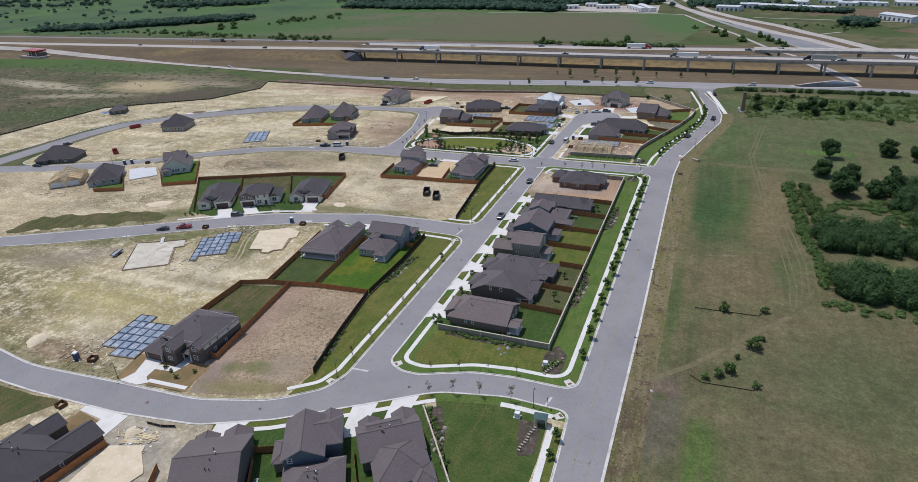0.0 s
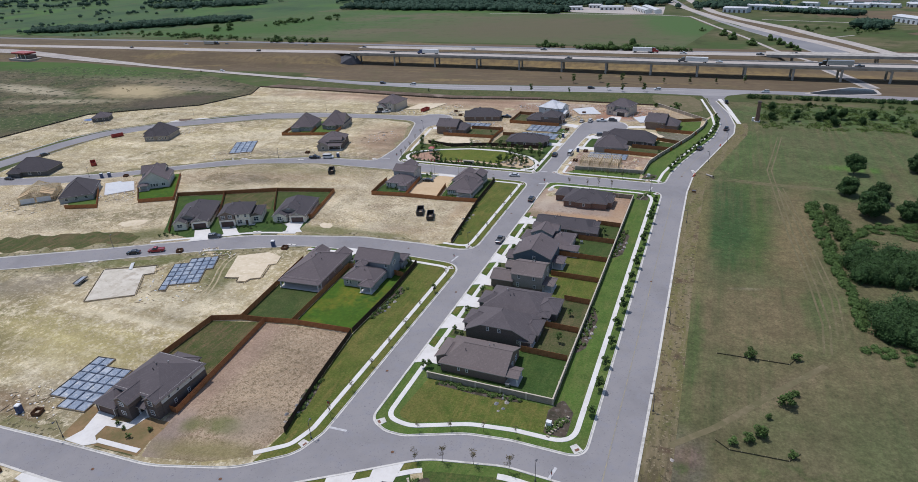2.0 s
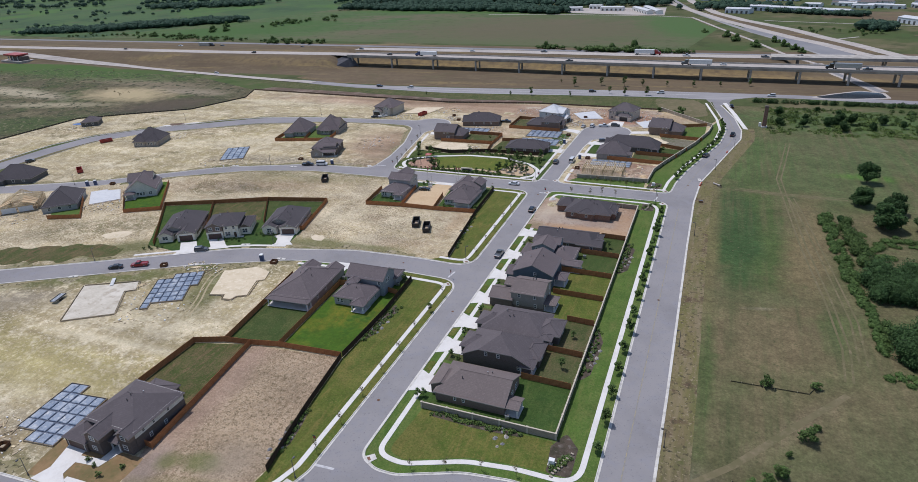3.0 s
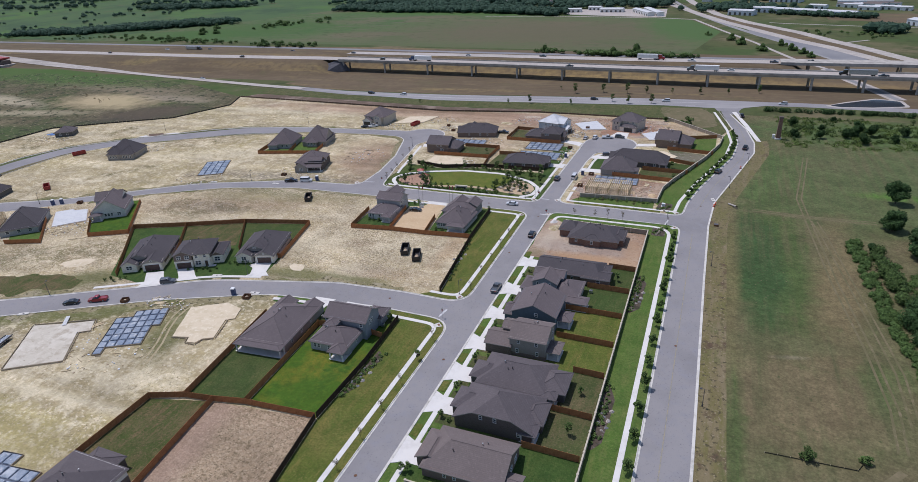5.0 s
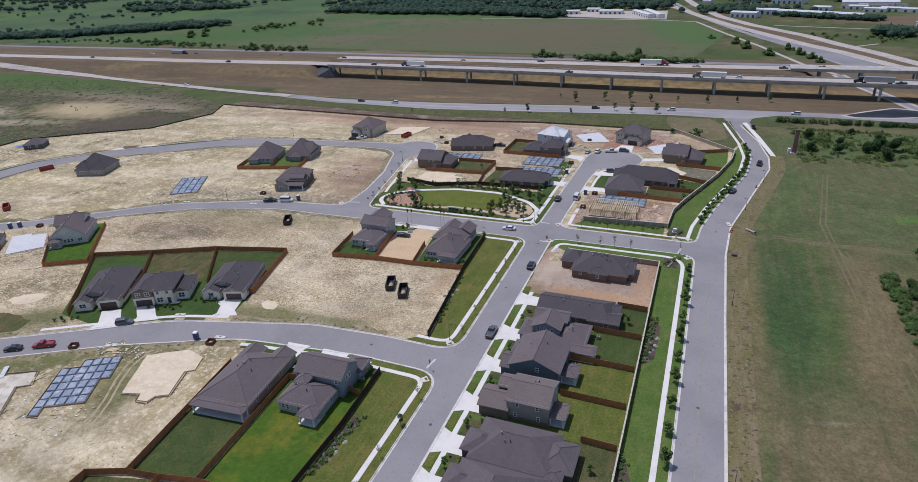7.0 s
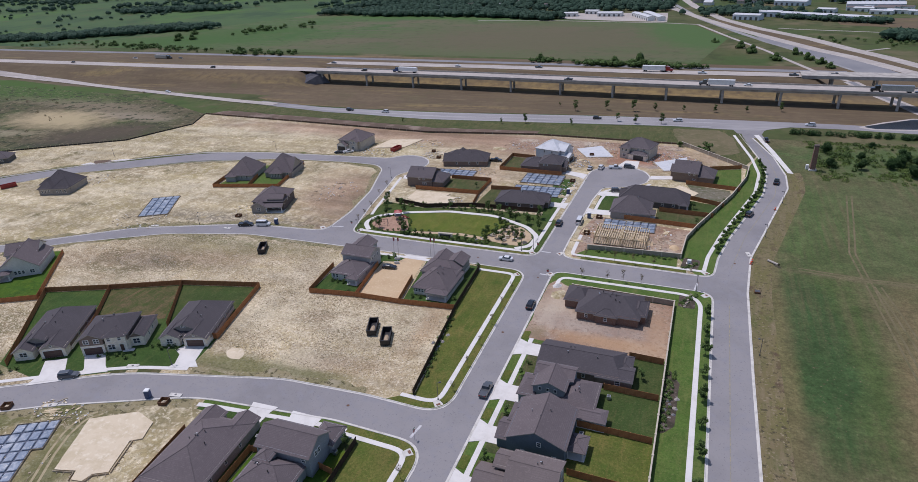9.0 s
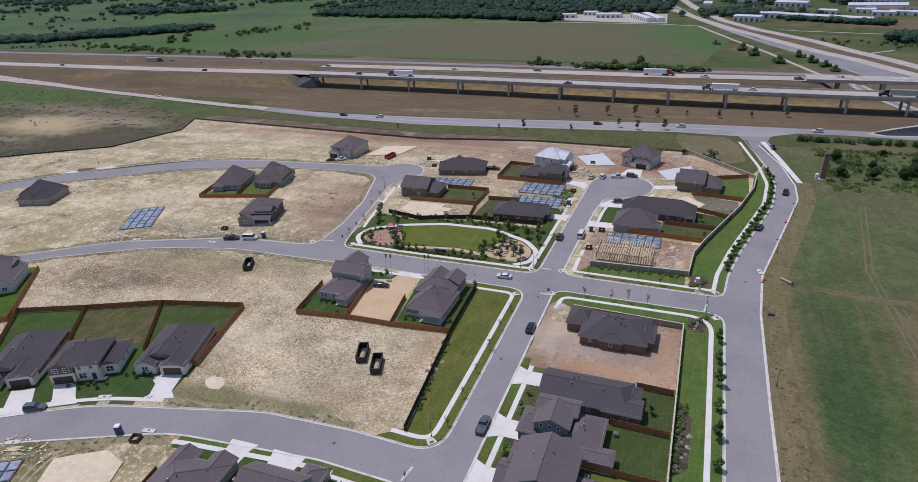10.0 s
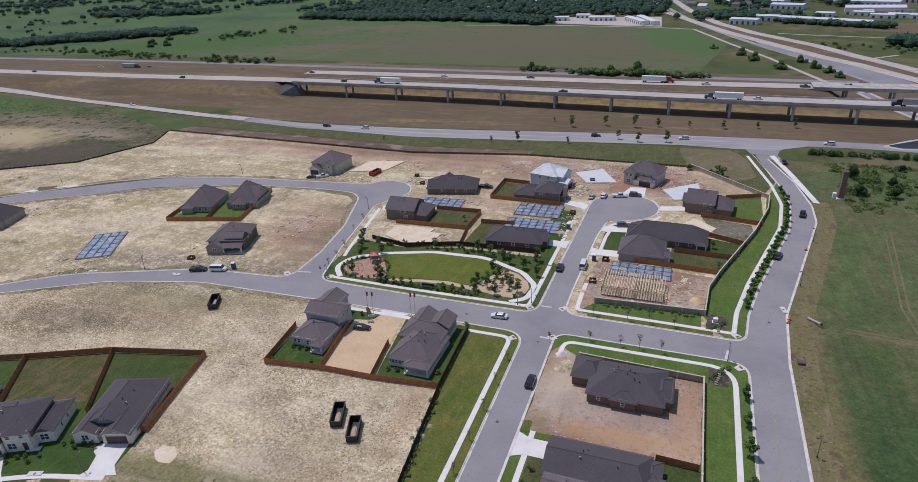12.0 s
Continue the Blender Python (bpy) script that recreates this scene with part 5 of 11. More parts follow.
# ---------------------------------------------------------------- houses
def gable_roof(x0, y0, x1, y1, z, pitch, axis, over=0.45, shift=0.0):
    """A chevron roof; axis: along which the ridge runs; shift: how far the ridge lies off the middle."""
    if axis == "y":
        hw, a0, a1, c = (x1 - x0) / 2, y0, y1, (x0 + x1) / 2
    else:
        hw, a0, a1, c = (y1 - y0) / 2, x0, x1, (y0 + y1) / 2
    h, t = hw * pitch, 0.2
    prof = [(-hw - over, z - over * pitch), (shift, z + h), (hw + over, z - over * pitch), (hw + over, z - over * pitch - t), (shift, z + h - t), (-hw - over, z - over * pitch - t)]
    vs = []
    for a in (a0 - 0.35, a1 + 0.35):
        vs += [((c + o, a, q) if axis == "y" else (a, c + o, q)) for o, q in prof]
    fs = [(0, 1, 7, 6), (1, 2, 8, 7), (2, 3, 9, 8), (3, 4, 10, 9), (4, 5, 11, 10), (5, 0, 6, 11), (0, 5, 4, 1), (1, 4, 3, 2), (6, 7, 10, 11), (7, 8, 9, 10)]
    mats = [0, 0, 1, 1, 1, 1, 1, 1, 1, 1]
    ends = []
    for a in (a0, a1):
        tri = [((c + o, a + d, q) if axis == "y" else (a + d, c + o, q)) for d in (0, 0.12 if a == a0 else -0.12) for o, q in ((-hw, z), (hw, z), (shift, z + h - 0.1))]
        ends.append((tri, [(0, 1, 2), (5, 4, 3), (0, 3, 4, 1), (1, 4, 5, 2), (2, 5, 3, 0)]))
    c += shift
    ridge = [((c, a0 - 0.35, z + h), (c, a1 + 0.35, z + h))] if axis == "y" else [((a0 - 0.35, c, z + h), (a1 + 0.35, c, z + h))]
    return vs, fs, mats, ends, ridge


def hip_roof(x0, y0, x1, y1, z, pitch, over=0.45):
    x0, y0, x1, y1 = x0 - over, y0 - over, x1 + over, y1 + over
    z0 = z - over * pitch
    w, d = x1 - x0, y1 - y0
    k = min(w, d) / 2
    top = z0 + k * pitch
    r0, r1 = ((x0 + k, (y0 + y1) / 2), (x1 - k, (y0 + y1) / 2)) if w >= d else (((x0 + x1) / 2, y0 + k), ((x0 + x1) / 2, y1 - k))
    vs = [(x0, y0, z0 - 0.2), (x1, y0, z0 - 0.2), (x1, y1, z0 - 0.2), (x0, y1, z0 - 0.2), (x0, y0, z0), (x1, y0, z0), (x1, y1, z0), (x0, y1, z0), (*r0, top), (*r1, top)]
    if w >= d:
        fs = [(4, 5, 9, 8), (5, 6, 9), (6, 7, 8, 9), (7, 4, 8)]
        hips = [(4, 8), (7, 8), (5, 9), (6, 9), (8, 9)]
    else:
        fs = [(4, 5, 8), (5, 6, 9, 8), (6, 7, 9), (7, 4, 8, 9)]
        hips = [(4, 8), (5, 8), (6, 9), (7, 9), (8, 9)]
    fs += [(0, 1, 5, 4), (1, 2, 6, 5), (2, 3, 7, 6), (3, 0, 4, 7), (3, 2, 1, 0)]
    return vs, fs, [0] * 4 + [1] * 5, [], [(vs[a], vs[b]) for a, b in hips]


def ridge_roof(x0, y0, x1, y1, z, pitch, axis, h0=0.0, h1=0.0, clip=0.0, shift=0.0, over=0.45):
    """A ridged roof. h0, h1: how far the ridge stops short of each end (0: a gable); clip: the share of the height that stays an upright gable below the hip at the first end."""
    t = 0.2
    hw, a0, a1, c = ((x1 - x0) / 2, y0, y1, (x0 + x1) / 2) if axis == "y" else ((y1 - y0) / 2, x0, x1, (y0 + y1) / 2)
    zt, zb = z + hw * pitch, z - over * pitch
    ends = []

    def at(o, a, q):
        return (c + o, a, q) if axis == "y" else (a, c + o, q)

    e0, e1 = a0 - (0.35 if h0 == 0 or clip else over), a1 + (0.35 if h1 == 0 else over)
    w = hw + over
    k0 = zb + (zt - zb) * clip
    o0 = shift * clip
    left = [(-w, e0, zb)] + ([(-w * (1 - clip) + o0, e0, k0)] if clip else []) + [(shift, a0 + h0 if h0 else e0, zt), (shift, a1 - h1 if h1 else e1, zt), (-w, e1, zb)]
    right = [(w, e1, zb), (shift, a1 - h1 if h1 else e1, zt), (shift, a0 + h0 if h0 else e0, zt)] + ([(w * (1 - clip) + o0, e0, k0)] if clip else []) + [(w, e0, zb)]
    vs, fs, mats = [], [], []

    def face(pts, mat):
        n = len(vs)
        vs.extend(at(*q) for q in pts)
        fs.append(tuple(range(n, n + len(pts))))
        mats.append(mat)

    face(left, 0)
    face(right, 0)
    if h0:
        face([(w * (1 - clip) + o0, e0, k0), (shift, a0 + h0, zt), (-w * (1 - clip) + o0, e0, k0)], 0)
    if h1:
        face([(-w, e1, zb), (shift, a1 - h1, zt), (w, e1, zb)], 0)
    for q0, q1 in (((-w, e0), (-w, e1)), ((w, e1), (w, e0)), ((-w, e1), (w, e1)), ((w, e0), (-w, e0))):
        if (q0[1] == q1[1] == e0 and (h0 == 0 or clip)) or (q0[1] == q1[1] == e1 and h1 == 0):
            continue
        face([(*q0, zb - t), (*q0, zb), (*q1, zb), (*q1, zb - t)], 1)
    for e, h, kc in ((e0, h0, clip), (e1, h1, 0.0)):
        if h == 0 or kc:
            zc = k0 if kc else zt
            m = [(-w * (1 - kc) + o0, zc), (w * (1 - kc) + o0, zc)] if kc else [(shift, zt)]
            line = [(-w, zb)] + m + [(w, zb)]
            for (oa, qa), (ob_, qb) in zip(line, line[1:]):
                face([(oa, e, qa), (ob_, e, qb), (ob_, e, qb - t), (oa, e, qa - t)], 1)
            a = a0 if e == e0 else a1
            inner = -0.12 if e == e1 else 0.12
            wall = [(-hw, z)] + ([(-w * (1 - kc) + o0 + 0.1, zc - 0.12), (w * (1 - kc) + o0 - 0.1, zc - 0.12)] if kc else [(shift, zt - 0.1)]) + [(hw, z)]
            n = len(wall)
            tri = [at(o, a + d, q) for d in (0, inner) for o, q in wall]
            ends.append((tri, [tuple(range(n)), tuple(range(2 * n - 1, n - 1, -1))] + [(i, n + i, n + (i + 1) % n, (i + 1) % n) for i in range(n)]))
    ridge = [(at(shift, a0 + h0 if h0 else e0, zt), at(shift, a1 - h1 if h1 else e1, zt))]
    return vs, fs, mats, ends, ridge


SIDES = {"S": 0, "E": 90, "N": 180, "W": 270}


def at_face(x, y, z, side):
    """A pose whose -y looks out of a wall face."""
    return pose(x, y, z, 0, 0, SIDES[side])


def grid_frame(xs, zs, y0, y1):
    """A frame of bars in one piece; every second cell both ways is an opening."""
    g, nx, nz = Geo(), len(xs), len(zs)
    idx = lambda i, j, k: (k * nz + j) * nx + i
    fs = []
    hole = lambda i, j: i % 2 == 1 and j % 2 == 1
    for j in range(nz - 1):
        for i in range(nx - 1):
            q = [(i, j), (i + 1, j), (i + 1, j + 1), (i, j + 1)]
            if not hole(i, j):
                fs.append(tuple(idx(*c, 0) for c in q))
            for e, (di, dj) in enumerate(((0, -1), (1, 0), (0, 1), (-1, 0))):
                u, v = i + di, j + dj
                edge = not (0 <= u < nx - 1 and 0 <= v < nz - 1)
                if not hole(i, j) and (edge or hole(u, v)):
                    c, d = q[e], q[(e + 1) % 4]
                    fs.append((idx(*d, 0), idx(*c, 0), idx(*c, 1), idx(*d, 1)))
    return g.add([(x, y, z) for y in (y0, y1) for z in zs for x in xs], fs)


def window_meshes(w, h):
    key = ("w", round(w, 2), round(h, 2))
    if key not in shared:
        t, n = 0.11, max(1, round(w / 0.95))
        xs, panes = [-w / 2], []
        for i in range(n):
            a, b = -w / 2 + w * i / n, -w / 2 + w * (i + 1) / n
            xs += [a + (t if i == 0 else t / 2), b - (t if i == n - 1 else t / 2)]
        xs.append(w / 2)
        zs = [-h / 2, -h / 2 + t, h / 2 - t, h / 2] if h < 1.05 else [-h / 2, -h / 2 + t, -0.035, 0.035, h / 2 - t, h / 2]
        for i in range(1, len(xs) - 1, 2):
            panes.append((Geo().box(xs[i], -0.04, -h / 2 + t, xs[i + 1], 0.0, h / 2 - t).mesh("pane", GLASS)))
        shared[key] = (grid_frame(xs, zs, -0.09, 0.02).mesh("window", TRIM), panes)
    return shared[key]


shared = {}


def house(label, x, y, rot, wings, wall, roof=0, windows=(), garage=None, door=None, vents=3, stone=None, name="house", roof_mat=None, wall_label="", seed=1, skirt=1.1):
    """wings: (x0, y0, x1, y1, eave, kind, pitch, wall material or None, base). kind: hip, gx, gy, or p + kind for an open porch on posts."""
    rng = random.Random(seed)
    ob = thing(name, label, "house", pose(x, y, 0.04, 0, 0, rot), "houses")
    ridges = []
    for k, wing in enumerate(wings):
        x0, y0, x1, y1, eave, kind, pitch = wing[:7]
        x0, y0, x1, y1 = x0 + 0.007 * k, y0 + 0.007 * k, x1 - 0.007 * k, y1 - 0.007 * k
        wmat = wing[7] if len(wing) > 7 and wing[7] is not None else wall
        base = wing[8] if len(wing) > 8 else 0.0
        porch = kind[0] == "p"
        kind = kind[1:] if porch else kind
        if isinstance(kind, tuple):
            vs, fs, mats, ends, ridge = ridge_roof(x0, y0, x1, y1, eave, pitch, *kind)
        else:
            vs, fs, mats, ends, ridge = hip_roof(x0, y0, x1, y1, eave, pitch) if kind == "hip" else gable_roof(x0, y0, x1, y1, eave, pitch, kind[1], 0.45, float(kind[3:] or 0))
        ridges += ridge
        me = mesh_of("roof", vs, fs, [roof_mat or SHINGLE[roof], FASCIA])
        me.polygons.foreach_set("material_index", mats)
        part("roof", me, ob, "dark shingle roof" if roof_mat is None else "pale unfinished roof")
        if porch:
            for px, py in ((x0 + 0.2, y0 + 0.2), (x1 - 0.2, y0 + 0.2), (x0 + 0.2, y1 - 0.2), (x1 - 0.2, y1 - 0.2)):
                part("post", Geo().box(px - 0.15, py - 0.15, 0, px + 0.15, py + 0.15, eave - 0.2).mesh("post", TRIM), ob, "pale porch post")
            part("porch_slab", Geo().box(x0 - 0.2, y0 - 0.2, -0.04, x1 + 0.2, y1 + 0.2, 0.12).mesh("porch_slab", CONCRETE), ob, "concrete porch slab")
        else:
            part("wall", Geo().box(x0, y0, base - (0.06 if not base else 0), x1, y1, eave + 0.02).mesh("wall", wmat), ob, wall_label)
            if stone and not base:
                part("wall_skirt", Geo().box(x0 - 0.05, y0 - 0.05, 0, x1 + 0.05, y1 + 0.05, min(skirt, eave - 0.3)).mesh("wall_skirt", stone), ob, "masonry lower wall")
        for tri, tf in ends:
            part("gable", mesh_of("gable", tri, tf, wing[9] if len(wing) > 9 else wmat), ob)
    for a, b in ridges:
        part("ridge_cap", Geo().tube(a, b, 0.10, 0.10, 4).mesh("ridge_cap", roof_mat or SHINGLE[roof]), ob)
    for wx, wy, side, wz, ww, wh in windows:
        fr, panes = window_meshes(ww, wh)
        w = part("window", fr, ob, "white-framed window", at_face(wx, wy, wz, side))
        for pane in panes:
            part("pane", pane, w, "dark glass")
    if garage:
        gx, gy, side, gw, gmat = garage
        g = part("garage_door", Geo().box(-gw / 2, -0.05, 0.05, gw / 2, 0.03, 2.25).mesh("garage_door", gmat), ob, "panelled garage door", at_face(gx, gy, 0, side))
        f = Geo()
        f.box(-gw / 2 - 0.18, -0.08, 0, -gw / 2, 0.03, 2.42).box(gw / 2, -0.08, 0, gw / 2 + 0.18, 0.03, 2.42).box(-gw / 2, -0.08, 2.25, gw / 2, 0.03, 2.42)
        part("door_frame", f.mesh("door_frame", TRIM), g)
    if door:
        dx, dy, side = door
        d = part("front_door", Geo().box(-0.5, -0.05, 0.1, 0.5, 0.02, 2.2).mesh("front_door", DOOR), ob, "dark front door", at_face(dx, dy, 0, side))
        part("door_frame", Geo().box(-0.64, -0.07, 0.1, -0.5, 0.02, 2.34).box(0.5, -0.07, 0.1, 0.64, 0.02, 2.34).box(-0.5, -0.07, 2.2, 0.5, 0.02, 2.34).mesh("door_frame", TRIM), d)
    big = max((w for w in wings if w[5][0] != "p"), key=lambda w: (w[2] - w[0]) * (w[3] - w[1]))
    x0, y0, x1, y1, eave, kind, pitch = big[:7]
    along_x = kind[0] == "x" if isinstance(kind, tuple) else kind[:2] == "gx" or (kind == "hip" and x1 - x0 >= y1 - y0)
    for i in range(vents):
        u, v = rng.uniform(0.3, 0.7), rng.uniform(0.3, 0.7)
        px, py = x0 + u * (x1 - x0), y0 + v * (y1 - y0)
        edge = min(py - y0, y1 - py) if along_x else min(px - x0, x1 - px)
        if kind == "hip" or isinstance(kind, tuple):
            edge = min(px - x0, x1 - px, py - y0, y1 - py)
        zr = eave + edge * pitch
        part("roof_vent", Geo().tube((px, py, zr - 0.1), (px, py, zr + 0.45), 0.09, 0.09, 6).tube((px, py, zr + 0.45), (px, py, zr + 0.55), 0.16, 0.16, 6).mesh("roof_vent", (METAL, BLACKPAINT, STEEL)[i % 3]), ob, "small roof vent pipe")
    return ob


def wins(side, fixed, places, z, w=0.9, h=1.5):
    """Windows in a row on one face; fixed: the face's own coordinate."""
    return [((p, fixed) if side in "SN" else (fixed, p)) + (side, z, w, h) for p in places]


# the finished row, gardens to the east
house("one-storey brown brick house with a brown shingle gable roof", 0, 0, 0,
      [(-61.4, 131.6, -44.6, 143.2, 2.8, ("x", 4.2, 0.0), 0.48), (-63.4, 133.6, -58, 141.6, 2.8, ("y", 0.0, 3.0), 0.45), (-45.0, 131.8, -41.4, 135.6, 2.6, "pgx", 0.30)], BRICK, 3,
      wins("S", 131.6, (-56.5, -54.4), 1.6, 0.7, 1.1) + wins("E", -44.6, (137.5, 140.5), 1.5, 1.5, 1.5), (-63.4, 137.2, "W", 4.8, GARAGE), vents=3, seed=2)
house("one-and-a-half-storey dark brick house with a clipped gable roof", 0, 0, 0,
      [(-60.6, 146.9, -43.2, 158.6, 2.9, ("y", 4.6, 6.0, 0.52), 0.52, BRICK_DARK), (-62.4, 150.2, -55, 156.6, 2.9, ("x", 3.0, 3.0), 0.5, BRICK_DARK), (-47, 150.4, -41.8, 157.4, 2.8, "hip", 0.45), (-45.6, 146.8, -42.4, 150.4, 2.6, "phip", 0.4)], BRICK_DARK, 1,
      wins("S", 146.9, (-54.4, -51.2), 4.0, 0.8, 1.2) + wins("S", 146.9, (-46.0,), 1.6, 0.7, 1.2) + wins("E", -41.8, (153.5,), 1.5, 1.6, 1.4), (-62.4, 153.4, "W", 4.8, GARAGE), vents=3, seed=3)
house("one-storey house with a broad grey shingle hip roof", 0, 0, 0,
      [(-60.0, 159.6, -43.6, 171.2, 2.9, ("x", 5.4, 5.4), 0.5), (-62.2, 161.4, -55, 167.2, 2.9, ("y", 2.6, 2.6), 0.5), (-46, 161.6, -39.6, 169.4, 2.8, "hip", 0.45), (-44.6, 159.2, -41.2, 162.0, 2.7, "phip", 0.4)], SIDING["dark"], 1,
      wins("E", -39.6, (166,), 1.5, 1.8, 1.5) + wins("S", 159.6, (-53, -48), 1.6, 0.8, 1.2), (-62.2, 164.3, "W", 4.8, GARAGE), vents=3, seed=4)
house("two-storey taupe sided house over brick with a tan roof", 0, 0, 0,
      [(-57.0, 175.4, -47.6, 184.6, 5.5, ("x", 0.0, 0.0), 0.40, SIDING["taupe"]), (-63.4, 175.0, -56.6, 181.8, 3.0, ("x", 0.0, 0.0), 0.42, BRICK), (-60.4, 180.6, -56, 184.8, 4.6, ("x", 0.0, 1.5), 0.4), (-47.6, 176.2, -44.4, 181.0, 2.6, "phip", 0.25)], SIDING["taupe"], 3,
      wins("S", 175.4, (-54.6, -50.0), 4.4, 0.8, 1.2) + wins("S", 175.4, (-49.8, -55), 1.6, 0.8, 1.3) + wins("E", -47.6, (177.6, 182.6), 4.4, 0.9, 1.4) + wins("E", -47.6, (182.6,), 1.6, 0.9, 1.4), (-63.4, 178.4, "W", 4.8, GARAGE), vents=4, stone=BRICK, seed=5)
house("two-storey slate-blue sided house with a tan gable roof", 0, 0, 0,
      [(-60.4, 188.2, -48.4, 200.4, 5.0, ("y", 0.0, 0.0), 0.46), (-63.0, 189.6, -59, 195.4, 3.0, ("x", 0.0, 1.0), 0.45, SIDING["blue"]), (-48.6, 191.0, -45.0, 195.6, 2.6, "phip", 0.3), (-61.6, 194.4, -57.6, 199.6, 4.0, ("x", 1.0, 1.0), 0.4)], SIDING["blue"], 0,
      wins("S", 188.2, (-53.6,), 4.6, 0.9, 1.2) + wins("S", 188.2, (-57, -50.5), 1.6, 0.9, 1.4) + wins("E", -48.6, (197.6,), 4.2, 0.9, 1.3), (-63.0, 192.5, "W", 4.8, GARAGE), vents=3, seed=6)
house("two-storey pale blue and taupe house with a rear porch", 0, 0, 0,
      [(-60.0, 209.4, -51.2, 214.2, 5.2, ("x", 0.0, 0.0), 0.42, SIDING["slate"]), (-59.4, 205.2, -52.2, 212.0, 5.2, ("y", 0.0, 0.0), 0.44, SIDING["slate"]), (-53.6, 203.6, -45.4, 212.8, 3.0, ("y", 3.4, 3.4), 0.42, SIDING["taupe"]), (-62.6, 204.2, -59, 211.6, 3.0, ("x", 1.2, 1.0), 0.42), (-49.4, 200.6, -42.6, 204.4, 2.7, ("p", "x", 1.2, 1.2), 0.3)], SIDING["slate"], 0,
      wins("S", 205.2, (-57.8, -56.0, -54.2), 4.5, 0.75, 1.0) + wins("E", -45.4, (206.6, 209.6), 1.6, 0.9, 1.4) + wins("E", -51.2, (211.8,), 4.4, 0.8, 1.1), (-62.6, 207.4, "W", 4.8, GARAGE), vents=3, seed=7)
house("long one-storey brick house with a dark grey shingle roof", 0, 0, 0,
      [(-61.2, 216.2, -41.6, 226.4, 2.9, ("x", 0.0, 2.4), 0.40), (-47, 215.8, -38.8, 221.2, 2.75, ("x", 0.0, 0.0), 0.36), (-42.6, 220.6, -39.6, 225.6, 2.7, "phip", 0.3)], BRICK, 2,
      wins("S", 216.2, (-57, -50), 1.6, 0.8, 1.2) + wins("S", 215.8, (-42,), 1.6, 1.2, 1.3), (-61.2, 223.6, "W", 4.6, GARAGE), vents=4, seed=8)
house("new one-storey red brick house with grey hip roof on dirt", 0, 0, 0,
      [(-57.0, 242.4, -40.4, 254.8, 2.9, ("x", 5.6, 5.2), 0.46), (-61.4, 247.6, -55.5, 255.4, 2.9, ("x", 2.6, 2.0), 0.46), (-43.0, 244.6, -38.8, 252.6, 2.85, "hip", 0.45), (-51.8, 241.8, -46.2, 246, 2.85, "hip", 0.42)], BRICK_RED, 2,
      wins("S", 242.4, (-54.4,), 1.6, 0.8, 1.2) + wins("S", 241.8, (-49.0,), 1.6, 0.9, 1.3) + wins("E", -38.8, (247, 250), 1.5, 1.4, 1.4), (-61.4, 251.6, "W", 4.6, GARAGE), vents=8, seed=9)

# the block with green yards
house("two-storey dark brick house with grey upper siding and wide hip roof", 0, 0, 0,
      [(-130.4, 95.4, -115.9, 109.2, 5.1, ("x", 6.2, 6.6), 0.50, SIDING["white"]), (-126.5, 91.6, -122.2, 97.5, 5.0, ("y", 0.0, 0.0), 0.6, BRICK), (-119.6, 93.9, -116.0, 98, 5.0, ("y", 0.0, 0.0), 0.6, BRICK), (-133.0, 91.2, -126.4, 104, 2.9, ("y", 3.0, 3.0), 0.56, BRICK), (-122.3, 93.6, -119.4, 96.5, 2.8, ("p", "x", 0.0, 0.0), 0.3), (-129, 107.6, -121.5, 113.0, 2.9, "hip", 0.45)], BRICK_DARK, 1,
      wins("S", 91.6, (-124.3,), 4.2, 1.5, 1.3) + wins("S", 91.6, (-124.3,), 1.6, 1.5, 1.2) + wins("S", 93.9, (-117.8,), 4.2, 1.4, 1.3) + wins("S", 93.9, (-117.8,), 1.6, 1.4, 1.4) + wins("E", -115.9, (97.6, 100.4, 104.6), 4.1, 0.8, 1.1) + wins("E", -115.85, (99.0, 103.2), 1.6, 0.8, 1.2),
      (-129.7, 91.2, "S", 4.9, GARAGE), (-121, 95.4, "S"), 3, BRICK_DARK, seed=10, skirt=3.3)
house("one-storey house with a long plum-grey shingle hip roof and rear patio", -121.2, 165.4, 4.5,
      [(-6.9, -8.6, 6.9, 10.2, 2.9, "hip", 0.48), (-6.9, -11.0, 6.9, -8.6, 2.75, "phip", 0.3), (-6.9, 6, -1.6, 12.2, 2.9, "gy", 0.5), (1.6, 7, 6.9, 12.4, 2.9, "gy", 0.5)], SIDING["taupe"], 0,
      wins("S", -8.6, (-4.5, 0, 3.5), 1.5, 1.8, 1.6) + wins("E", 6.9, (-5, 0, 5), 1.6, 0.8, 1.2), (4.2, 12.4, "N", 4.6, GARAGE), vents=5, seed=11)
